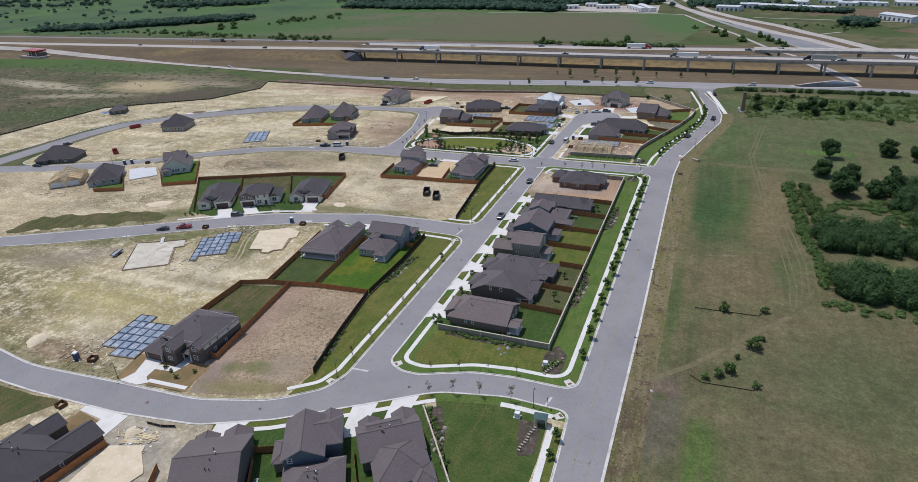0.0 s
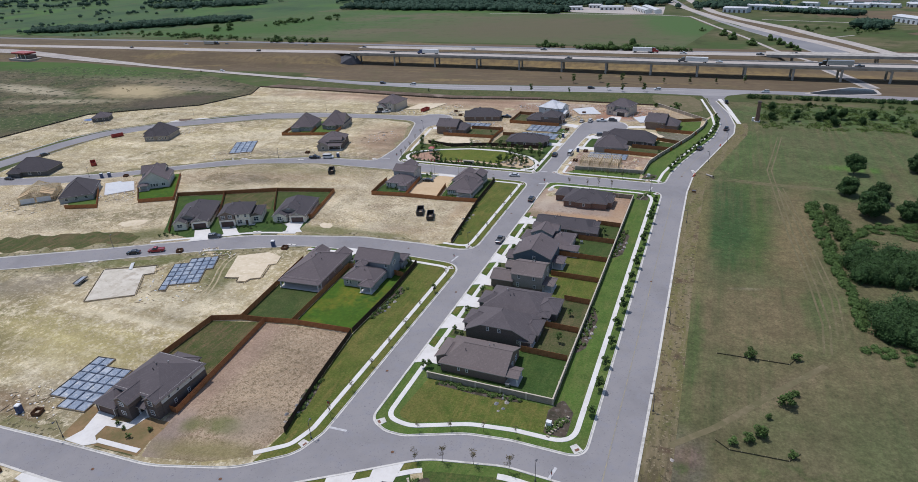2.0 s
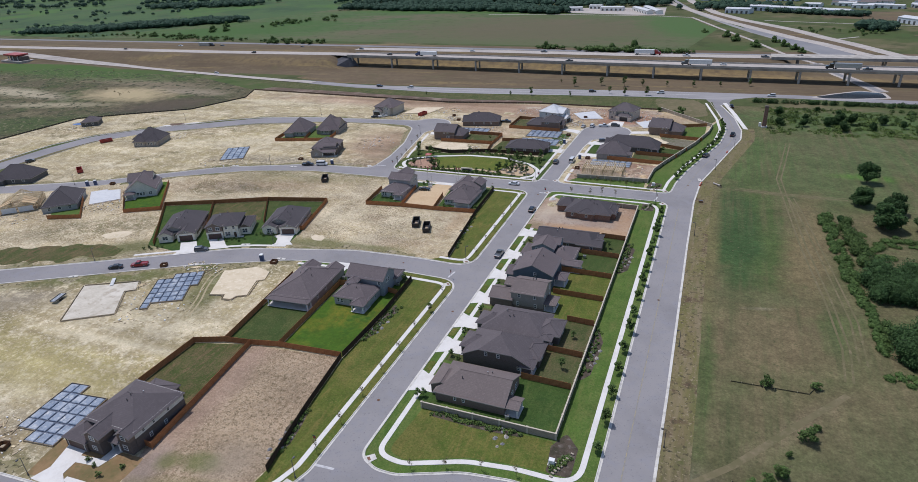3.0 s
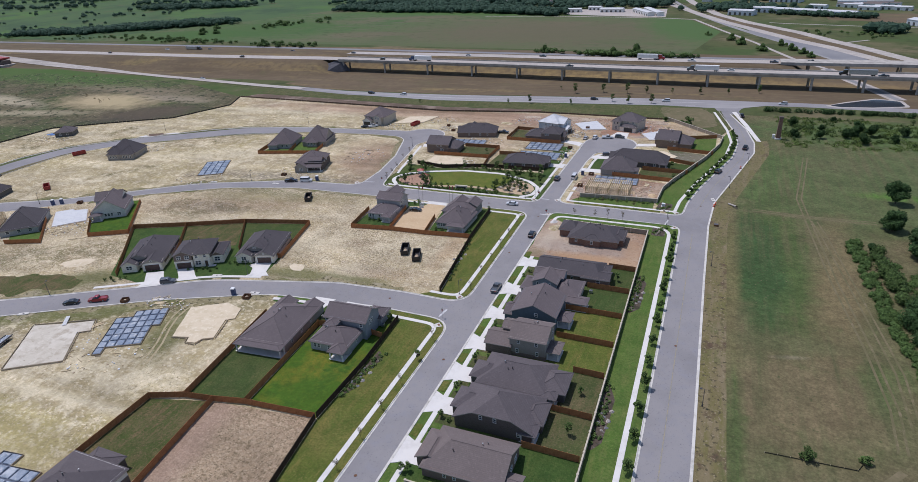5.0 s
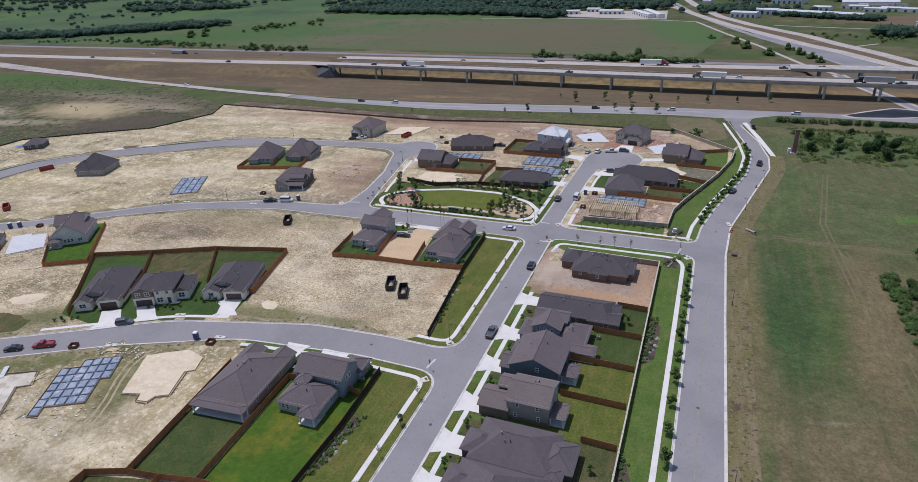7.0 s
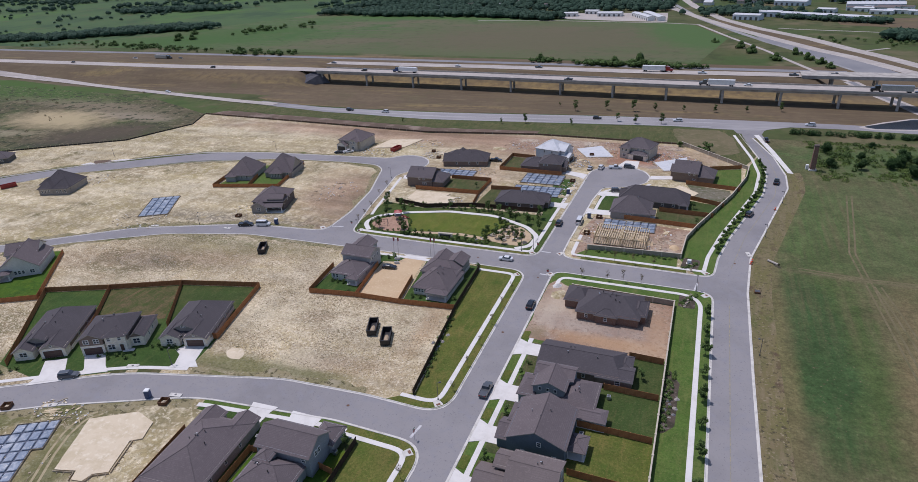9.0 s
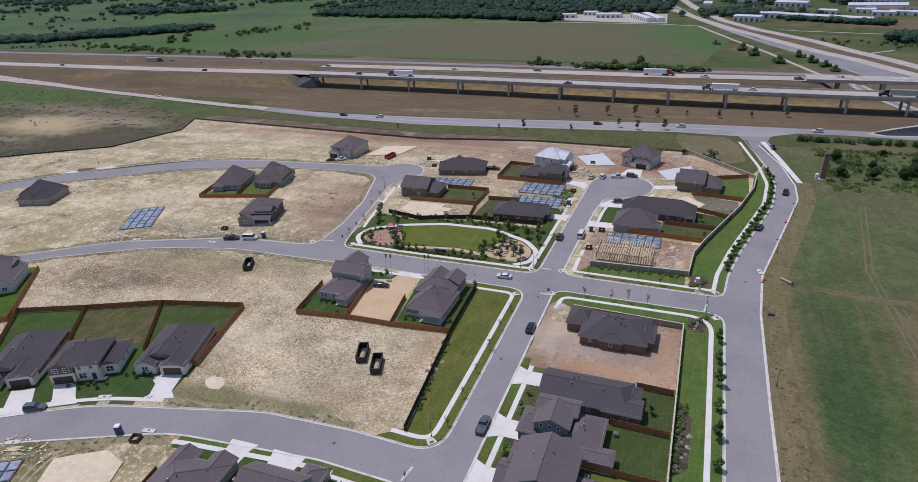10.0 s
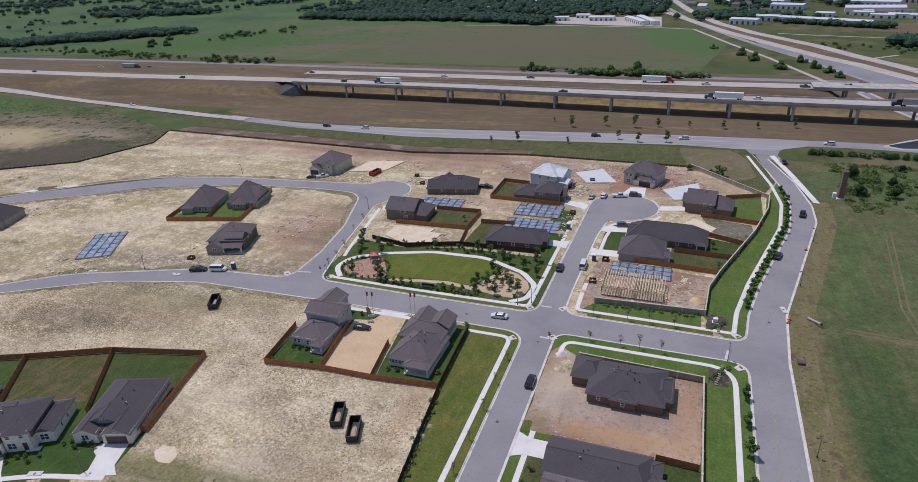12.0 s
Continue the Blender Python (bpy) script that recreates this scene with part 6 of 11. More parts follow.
house("two-storey blue-grey sided house with a brown shingle roof", 2.0, 0, 1.5,
      [(-105.8, 164.0, -94.6, 172.6, 3.0, "hip", 0.55, SIDING["grey"]), (-105.8, 172.0, -93.2, 179.6, 5.6, "gx", 0.6), (-98.6, 161.4, -94.6, 165.6, 2.8, "phip", 0.5, SIDING["grey"]), (-97.4, 179, -92.4, 184.4, 2.9, "hip", 0.5, SIDING["grey"]), (-104, 169, -101, 172.6, 5.2, "hip", 0.5)], SIDING["slate"], 0,
      wins("S", 164.0, (-104.4, -103.2, -100.2), 1.6, 0.9, 1.4) + wins("S", 172.0, (-105, -94.6), 4.4, 1.0, 1.3) + wins("E", -93.2, (174.4, 175.6), 4.4, 0.9, 1.4) + wins("E", -94.6, (169,), 1.6, 0.8, 1.3), (-94.9, 184.4, "N", 4.2, GARAGE_LIGHT), vents=3, seed=12)

# the three stone-fronted houses
house("one-storey stone-fronted house with a plum-grey shingle roof", -195.4, 190.2, 30,
      [(-6.8, -7.6, 6.6, 10.8, 2.9, ("y", 6.0, 4.0), 0.46), (-6.8, -10.4, -2.0, -4, 2.9, ("y", 0.0, 0.0), 0.55, STONE), (0.0, -10.7, 6.4, -4, 2.9, ("y", 0.0, 0.0), 0.52, STONE, 0.0, SIDING["taupe"]), (-4.6, -7.4, 0.4, -1, 4.0, ("y", 0.0, 0.0), 0.5, SIDING["taupe"])], BRICK, 2,
      wins("S", -10.4, (-4.4,), 1.6, 2.0, 1.6) + wins("E", 6.6, (-2, 4), 1.6, 0.8, 1.2) + wins("S", -10.7, (3.2,), 3.6, 0.7, 0.5), (3.2, -10.7, "S", 4.8, GARAGE), (-1.0, -7.6, "S"), 5, STONE, seed=13)
house("two-storey cream limestone house with brown brick gables", -180.0, 185.6, 28,
      [(0.2, 1.2, 12.0, 12.0, 5.2, ("x", 5.0, 4.0), 0.46, BRICK), (0.0, 0.0, 6.0, 5, 5.1, ("y", 0.0, 0.0), 0.5, BRICK), (6.3, 0.4, 11.7, 5, 5.1, ("y", 2.4, 0.0), 0.45, STONE), (11.6, 2.3, 15.6, 13.0, 3.2, ("y", 0.0, 3.0), 0.62, BRICK)], BRICK, 2,
      wins("S", 0.0, (1.7, 4.4), 4.1, 1.5, 1.4) + wins("S", 0.4, (7.4, 10.2), 4.1, 1.0, 1.4) + wins("S", 0.4, (7.7,), 1.6, 1.9, 1.7) + wins("S", 2.3, (13.6,), 1.6, 1.9, 1.7) + wins("E", 15.6, (6, 9), 1.6, 0.8, 1.2), (3.0, 0.0, "S", 4.8, GARAGE), (10.4, 0.4, "S"), 4, STONE, seed=14, skirt=2.9)
house("one-storey cream stone house with a large plum-grey roof", -158.9, 206.6, 18.4,
      [(-6.7, -7.0, 6.7, 9.4, 2.9, ("y", 5.6, 4.6), 0.48), (-6.6, -9.3, -1.2, -3, 2.9, ("y", 0.0, 0.0), 0.5, STONE), (0.2, -9.6, 6.6, -3, 2.9, ("y", 0.0, 0.0), 0.5, STONE, 0.0, SIDING["taupe"]), (-4.0, -6.6, 2.6, 0, 4.0, ("y", 0.0, 0.0), 0.46, SIDING["taupe"]), (-1.4, -8.4, 0.6, -6, 2.7, ("p", "y", 0.0, 0.0), 0.5)], SIDING["taupe"], 2,
      wins("S", -9.3, (-3.9,), 1.6, 1.7, 1.7) + wins("S", -6.6, (-1.1, -0.3), 4.5, 0.5, 0.7) + wins("E", 6.7, (-2, 3, 7), 1.6, 0.8, 1.2) + wins("S", -9.6, (3.4,), 3.6, 0.7, 0.5), (3.4, -9.6, "S", 4.8, GARAGE), (-0.6, -7.0, "S"), 4, STONE, seed=15)

# the pair beside the tan car park
house("two-storey pale grey house with a brown shingle roof and rear porch", 0, 0, 0,
      [(-136.6, 242.4, -126.4, 251.6, 2.8, "hip", 0.5, SIDING["white"]), (-137.0, 250.6, -126.6, 257.6, 5.4, "gx", 0.5), (-137.0, 255, -130.2, 262.2, 5.4, "gy", 0.5), (-129.8, 240.6, -126.4, 244.6, 2.6, "phip", 0.4)], SIDING["grey"], 0,
      wins("S", 242.4, (-135.6, -134.4, -131.6, -130.6), 1.6, 0.9, 1.4) + wins("E", -126.6, (252, 253.4, 255.6), 4.2, 0.8, 1.3) + wins("E", -126.4, (247,), 1.6, 0.8, 1.3), vents=4, seed=16)
house("two-storey taupe house with plum-grey hip roofs and a screened porch", 0, 0, 0,
      [(-106.8, 241.6, -95.4, 254.4, 2.8, "hip", 0.68), (-108.0, 250.4, -96.4, 258.6, 3.6, "hip", 0.6), (-107, 256, -102, 262.6, 4.2, "gy", 0.55), (-101.6, 256, -96.2, 262.2, 4.2, "gy", 0.55), (-101.8, 239.6, -95.4, 243, 2.7, "phip", 0.35)], SIDING["taupe"], 0,
      wins("S", 241.6, (-105.8, -104.8, -103.8), 1.6, 0.85, 1.4) + wins("E", -95.4, (245, 249), 1.6, 0.8, 1.2) + wins("E", -96.4, (255.4, 257.2), 2.8, 0.8, 1.1), vents=5, stone=STONE, seed=17)

# western lots
house("two-storey cream house with a plum-grey gable roof, back to the lots", -247.0, 218.0, 36,
      [(-6.4, -6.5, 6.4, 8, 3.5, "gy", 0.72), (-6.4, 2, 4, 10, 5.4, "gx", 0.6), (-6.4, -9.0, -2.4, -6, 2.7, "phip", 0.35)], SIDING["white"], 0,
      wins("S", -6.5, (-1.2, 0, 1.2), 1.6, 1.0, 1.4) + wins("S", -6.5, (4,), 1.6, 1.6, 1.4), vents=3, seed=18)
house("one-storey grey house with a dark hip roof, back to the lots", -271.5, 196.4, 41,
      [(-6.8, -9, 6.8, 9.5, 2.9, "hip", 0.72), (-6.0, 6, -1, 12, 2.9, "gy", 0.5)], SIDING["grey"], 2, wins("S", -9, (-4, 0, 4), 1.6, 1.4, 1.4), vents=3, seed=19)
house("one-storey grey house with a dark hip roof by the corner street", -326, 214.5, 22,
      [(-10, -6.5, 9, 6.5, 2.9, "hip", 0.8), (-10, -8.5, -4, -4, 2.9, "hip", 0.8)], SIDING["dark"], 2, wins("S", -6.5, (0, 5), 1.6, 1.4, 1.4), vents=3, seed=20)
house("one-storey grey house with stepped plum-grey hip roofs", -308.5, 280.5, 20,
      [(-8, -4, 6.4, 9, 3.4, "hip", 0.88), (-7.8, -6.0, -1.0, 3, 3.3, "hip", 0.85), (-0.6, -6.3, 6.2, 3, 3.4, "hip", 0.85), (-11.5, 1, -7.4, 8, 3.0, "hip", 0.8)], SIDING["taupe"], 2, wins("S", -6.0, (-6.2, -4.6, -3.0), 1.7, 0.9, 1.5) + wins("S", -6.3, (1.2, 3.0, 5.0), 1.7, 0.9, 1.5), vents=5, seed=21)
house("half-built grey house beside a blue tarpaulin", -388.5, 305.5, 35, [(-5, -5, 5, 5, 3.0, "hip", 0.55)], SIDING["dark"], 1, wins("S", -5, (-2, 2), 1.6, 1.2, 1.3), vents=0, seed=22)
house("one-storey grey house with a steep plum-grey roof and cedar fence", -233.0, 320.2, 15,
      [(-6.3, -8, 6.3, 8, 3.0, "hip", 0.92), (-6.3, -9.6, -1.5, -5, 2.8, "hip", 0.7)], SIDING["grey"], 0, wins("S", -8, (1, 3.5), 1.6, 1.2, 1.4), vents=2, seed=23)
house("one-storey tan house with a steep plum-grey roof and cedar fence", -216.4, 328.0, 13,
      [(-6.8, -7.5, 6.4, 7.5, 3.1, "hip", 0.98), (-4, -9.0, 2, -4, 2.9, "hip", 0.8), (1.6, -6, 6.3, 5, 3.6, "gx", 0.8)], SIDING["taupe"], 0, wins("S", -9, (-2.6, -1, 0.6), 1.6, 0.9, 1.5) + wins("S", -7.5, (4.5,), 1.6, 1.2, 1.4), vents=2, seed=24)
house("two-storey dark stone house with a gabled porch, unfinished yard", -195.2, 290.2, 17,
      [(-6.4, -5, 6.4, 8.5, 4.4, "hip", 0.58), (-6.4, -7.6, -0.5, -1, 2.9, "gy", 0.62, SIDING["taupe"]), (-0.5, -7.6, 6.4, -4, 2.8, "pgx", 0.4), (0, -4.6, 6.2, 0, 5.2, "gx", 0.5)], BRICK_DARK, 0,
      wins("E", 6.4, (0, 3), 3.4, 0.9, 1.2) + wins("S", -5, (2, 4.6), 1.6, 1.2, 1.5) + wins("S", -7.6, (-3.4,), 1.6, 1.5, 1.4), vents=2, seed=25)
# black door panel stands in for the shaded inside of the open garage
house("two-storey cream house with its garage open, on bare ground", -202.6, 372.4, -3,
      [(-7, -5, 6.4, 9, 5.2, "hip", 0.62), (-7, -7.6, -1.4, -3, 3.0, "gy", 0.6, SIDING["white"]), (0, -6.6, 5, -3, 5.0, "gy", 0.55, CREAM)], CREAM, 0,
      wins("S", -6.6, (1.6, 3.4), 4.3, 0.9, 1.3) + wins("S", -6.6, (2.5,), 1.6, 1.6, 1.5) + wins("E", 6, (-2, 2), 4.2, 0.9, 1.2), (-4.2, -7.6, "S", 4.6, BLACKPAINT), vents=2, seed=26)
house("one-storey brown brick house with a dark plum hip roof", -134.8, 361.5, 12,
      [(-10.5, -5.5, 10.5, 6, 2.9, "hip", 0.62), (-6, -2, 0, 8, 3.2, "gy", 0.66), (-10.5, -4, -6, 3, 2.9, "gx", 0.6)], BRICK, 2, wins("S", -5.5, (-4, 2, 6), 1.6, 0.8, 1.2), vents=5, seed=27)
house("two-storey brown brick house with a long sloping roof", -141.4, 331.8, 2,
      [(-8.2, -5.6, 3.5, 5.4, 4.6, "gx", 0.5), (-2, -5.2, 8.2, 5.0, 3.0, "hip", 0.62)], BRICK, 1, wins("S", -5.6, (-2.4, -0.4), 3.9, 0.8, 1.2) + wins("S", -5.6, (-0.6, 0.4), 1.6, 0.8, 1.2), vents=3, seed=28)
house("one-storey dark house with a broad dark hip roof beside the park", -94.8, 318.8, 4,
      [(-9.6, -5.6, 9.6, 5.6, 2.9, "hip", 0.5), (5, -3.0, 11.2, 3.4, 2.9, "gx", 0.55)], BRICK_DARK, 2, wins("S", -5.6, (-5, 0, 5), 1.6, 1.2, 1.3), (11.2, 0.2, "E", 4.8, GARAGE), vents=3, seed=29)
house("brown brick house with a two-storey grey front and dark roofs", -96.5, 361.2, 0,
      [(-9.6, -4.8, 2, 5.6, 2.9, "hip", 0.5), (-1, -5.4, 9.0, 4.8, 4.9, "hip", 0.5), (6, -3, 10.8, 3.4, 3.0, "gx", 0.5)], BRICK, 2, wins("S", -5.4, (1.4, 2.6), 4.0, 0.8, 1.2), (10.8, 0.2, "E", 4.6, GARAGE), vents=3, seed=30)
house("two-storey unfinished house in white wrap with a pale roof deck", -96.2, 379.2, -14,
      [(-6.5, -6, 5.5, 6, 5.6, "hip", 0.55), (4, -5.6, 10.5, 0.5, 3.0, "gx", 0.4), (3.5, -4.6, 8, 4, 5.4, "gx", 0.5)], HOUSEWRAP, 1, wins("S", -6, (-2, 2), 4.2, 0.9, 1.2) + wins("E", 8, (-1.5, 1.5), 4.4, 0.9, 1.2), (10.5, -2.5, "E", 4.6, BLACKPAINT), vents=0, roof_mat=FELT, seed=31)
house("two-storey cream stone house facing the turning circle", -57.6, 389.6, -16,
      [(-6.8, -4, 6.8, 6.5, 5.4, "hip", 0.62), (-6.6, -6.4, -2.2, -2, 5.2, "hip", 0.55, CREAM), (-2.2, -6.6, 6.4, -2, 2.8, "hip", 0.45, STONE)], CREAM, 1,
      wins("S", -6.4, (-5.3, -3.6), 4.2, 1.0, 1.4) + wins("S", -6.4, (-4.4,), 1.6, 1.6, 1.5) + wins("S", -4, (1.2, 4.2), 4.5, 1.2, 1.3) + wins("E", 6.8, (0, 3), 4.2, 0.9, 1.2), (2.6, -6.6, "S", 4.8, BLACKPAINT), vents=3, seed=32)
house("brown brick house with a long sloping dark roof", -31.4, 364.2, -6,
      [(-8, -5.8, 2, 5.8, 4.4, "gx", 0.55), (-2, -5.2, 8.2, 5.2, 3.0, "hip", 0.62), (-9.6, -1, -6, 5.4, 3.0, "gx", 0.55)], BRICK, 1, wins("S", -5.8, (-1.4, 0.6), 3.8, 0.8, 1.2) + wins("S", -5.8, (0.6,), 1.5, 1.2, 0.6), vents=3, seed=33)
house("one-storey taupe house with a dark hip roof on the side street", -51.4, 318.9, 1,
      [(-7.6, -5.2, 6.6, 6.6, 3.1, "hip", 0.75), (4.6, -4.4, 8.2, -0.5, 2.8, "pgx", 0.4)], SIDING["taupe"], 1, wins("S", -5.2, (-1.6, 0), 3.0 - 0.7, 0.7, 1.1), (-7.6, 1.2, "W", 4.6, GARAGE), vents=3, seed=34)
house("long one-storey house with a dark hip roof on the side street", -45.2, 332.6, -2,
      [(-12.4, -5.0, 13.0, 5.2, 2.9, "hip", 0.75), (-12.6, -3, -7, 3.2, 2.9, "gx", 0.6), (10, -6.2, 13.2, -2, 2.7, "phip", 0.4)], SIDING["dark"], 2, wins("S", -5, (4, 8), 1.6, 1.0, 1.3), (-12.6, 0.2, "W", 4.6, GARAGE), vents=4, seed=35)

# southern houses, near the camera's start
house("one-storey brown house with a charcoal shingle roof and vents", -126.6, 52.4, -9,
      [(-9.4, -14, 8.4, 6.4, 3.0, "hip", 0.55), (1.8, 4, 8.4, 13.2, 3.0, "gy", 0.55), (-7.6, 4, -2.4, 11, 3.0, "gy", 0.6)], BRICK_DARK, 2,
      wins("E", 8.4, (-6, -1, 4), 1.6, 0.8, 1.2), (5.1, 13.2, "N", 4.8, GARAGE), vents=9, seed=36)
house("two-storey house with a wide brown-grey shingle roof", -84.9, 62.6, 28,
      [(-5.2, -9, 7.4, 8.4, 4.6, "gx", 0.42), (-4.8, 6, -0.6, 11.4, 3.0, "gy", 0.5), (1, 6, 6.4, 12, 3.0, "gy", 0.5)], SIDING["dark"], 0, wins("E", 7.2, (-3, 2), 1.6, 0.8, 1.2), vents=5, seed=37)
house("two-storey slate-blue house with brown-grey gable roofs", -68.6, 74.0, 30,
      [(-4.6, -3, 3.4, 8.6, 5.2, ("y", 0.0, 0.0), 0.56), (-7.0, -1, -4.2, 5, 3.0, "hip", 0.45, BRICK), (-4.4, -12, 7.4, -2, 2.9, ("x", 4.4, 4.4), 0.46, SIDING["grey"]), (1.6, 0.6, 6.8, 8.2, 4.8, ("x", 0.0, 2.4), 0.5), (2.4, 4.6, 6.6, 10.0, 4.6, ("y", 0.0, 0.0), 0.5)], SIDING["blue"], 0,
      wins("S", -3, (-3.2,), 4.6, 1.0, 1.3) + wins("E", 7.4, (-8, -5), 1.6, 0.8, 1.2) + wins("E", 6.8, (3,), 4.0, 0.9, 1.1), vents=6, seed=38)
house("one-and-a-half-storey taupe house with brown-grey hip roofs", -52.2, 80.6, 37,
      [(-6.6, -1, 6.4, 9.0, 3.2, "gx", 0.5), (-4.6, -8.0, 6.2, 3.0, 2.9, "hip", 0.5), (-4.4, 4, 2.4, 7.6, 4.9, "gx", 0.45), (2.6, -9.8, 6.6, -5, 2.8, "hip", 0.5, SIDING["blue"]), (-5.8, 7.4, -1.8, 10.8, 3.0, "gy", 0.5), (1.6, 7.4, 6.2, 11.2, 3.0, "gy", 0.5)], SIDING["dark"], 0,
      wins("S", -8.0, (-3.8, -2.6), 1.6, 0.95, 1.4) + wins("S", -8.0, (-0.8, 0.4, 1.5), 1.9, 0.7, 0.8), vents=5, seed=39)


# ---------------------------------------------------------------- fences and walls
def panel_mesh(name, mat, boards, h):
    """One grooved sheet of upright boards, 2.4 m long."""
    rng = random.Random(5)
    w, vs, fs = 2.4 / boards, [], []
    cut = []
    for i in range(boards):
        cut += [(i * w + 0.004, 0.004), (i * w + 0.014, 0.014), ((i + 1) * w - 0.014, 0.014), ((i + 1) * w - 0.004, 0.004)]
    for k, (x, d) in enumerate(cut):
        top = h + 0.025 * math.sin(2.7 * (k // 4) + 1.3 * (k // 12))
        vs += [(x, -d, 0.04), (x, d, 0.04), (x, d, top), (x, -d, top)]
    for k in range(len(cut) - 1):
        a, b = 4 * k, 4 * k + 4
        fs += [(a + j, b + j, b + (j + 1) % 4, a + (j + 1) % 4) for j in range(4)]
    e = len(vs) - 4
    return mesh_of(name, vs, fs + [(0, 1, 2, 3), (e + 3, e + 2, e + 1, e)], mat)


CEDAR = (panel_mesh("panel", FENCE, 12, 1.83), Geo().bevel_box(-0.07, -0.07, 0, 0.07, 0.07, 1.88, 0.02).mesh("post", FENCE), FENCE, (0.4, 1.0, 1.6))
DARK = (panel_mesh("panel", DARKFENCE, 12, 1.83), Geo().bevel_box(-0.07, -0.07, 0, 0.07, 0.07, 1.88, 0.02).mesh("post", DARKFENCE), DARKFENCE, (0.4, 1.5))
LOW = (panel_mesh("panel", BROWNSTRIP, 6, 0.9), Geo().bevel_box(-0.09, -0.09, 0, 0.09, 0.09, 1.0, 0.02).mesh("post", WALLSTONE), WALLSTONE, (0.86,))


def fence(pts, label="weathered cedar board fence with posts and rails", style=None, name="fence", step=2.4):
    panel, post, mat, rails = style or CEDAR
    ob = thing(name, label, "fence", group="garden fences")
    ob.location = (pts[0][0], pts[0][1], 0)
    o = Vector((pts[0][0], pts[0][1], 0))
    for (ax, ay), (bx, by) in zip(pts, pts[1:]):
        l = math.hypot(bx - ax, by - ay)
        n = max(1, round(l / step))
        turn = Matrix.Rotation(math.atan2(by - ay, bx - ax), 4, "Z")
        for i in range(n):
            m = Matrix.Translation(Vector((ax + (bx - ax) * i / n, ay + (by - ay) * i / n, 0.05)) - o) @ turn
            part("panel", panel, ob, "", m @ Matrix.Diagonal((l / n / 2.4, 1, 1, 1)))
            part("post", post, ob, "", m)
        m = Matrix.Translation(Vector((ax, ay, 0.05)) - o) @ turn
        for z in rails:
            part("rail", Geo().box(0.05, 0.015, z - 0.05, l - 0.05, 0.055, z + 0.05).mesh("rail", mat), ob, "", m)
    return ob


for x0, y in ((-44.8, 145.4), (-42.2, 158.3), (-40.0, 173.3), (-47.4, 186.6), (-48.2, 200.6), (-44.8, 214.6), (-40.8, 228.6)):
    fence([(x0, y), (-32.5, y - 0.3)], "short cedar board fence between two back lawns")
for pts in ([(-134.7, 106), (-134.6, 131.3), (-126.4, 134.4), (-118.7, 135.5), (-110.5, 137.2), (-91.4, 138.5)],
            [(-118.7, 135.5), (-113.7, 96.8), (-115.8, 96.9)], [(-126.4, 134.4), (-131.0, 172)], [(-110.5, 137.2), (-112.6, 171.4), (-109, 172.2)], [(-97.2, 172.4), (-92.0, 171.4)],
            [(-196.6, 175.6), (-223.8, 207.6), (-204, 215.4), (-182.6, 224.8), (-156.4, 231), (-149.4, 203.4), (-151.8, 202.8)], [(-204, 215.4), (-187.6, 193.4)], [(-182.6, 224.8), (-168, 203.6)],
            [(-140.6, 250), (-138.6, 232.6), (-123.3, 234.6), (-108.8, 234.9), (-91.4, 236.6)], [(-123.3, 234.6), (-126.2, 255)], [(-108.8, 234.9), (-111.2, 250)],
            [(-256, 214), (-250.3, 209.6), (-235.6, 196.2), (-222, 203.3), (-245, 230.6)], [(-263, 181.6), (-249.4, 186.5), (-277.7, 211.4)],
            [(-241, 318), (-237.5, 301.5), (-221, 305.7), (-207, 309), (-214.4, 341)], [(-221, 305.7), (-225.6, 319)],
            [(-144, 322.8), (-115.1, 323.8), (-114.9, 339.6), (-133.6, 339.2)], [(-115.1, 323.8), (-113.2, 311)], [(-112, 330.8), (-99, 331.6)],
            [(-86.8, 354.2), (-116.1, 355.4), (-115.9, 375.5), (-104.2, 374.4)],
            [(-25.4, 375.7), (-12.4, 380.6)], [(-34.2, 355.8), (-13.4, 352.6)], [(-33, 339.4), (-19.4, 334)], [(-42.1, 324.2), (-23, 323)], [(-58, 314.0), (-28.4, 311.6)],
            [(-115.0, 63.4), (-117.8, 44)], [(-80.4, 70.4), (-71.6, 56)], [(-82.0, 72.6), (-77.4, 74.6)], [(-61.4, 79.6), (-52.4, 66.6)], [(-98.4, 62), (-92, 50)]):
    fence(pts)
for pts in ([(-85.4, 100), (-88.6, 118), (-91.4, 138.3)], [(-91.3, 138.7), (-90.9, 160), (-92.0, 181)], [(-86.9, 198.8), (-91.2, 236.4)], [(-91.3, 236.8), (-92.7, 262)],
            [(-146.2, 307.6), (-131.6, 304.6), (-113.2, 310.4), (-85.4, 311.4)]):
    fence(pts, "dark-stained board fence beside a grass bank", DARK)
fence([(-345, 416), (-250, 410.4), (-175, 405.6), (-115, 413.4), (-39.4, 411.2)], "low brown boundary fence behind the building lots", LOW, step=4.8)


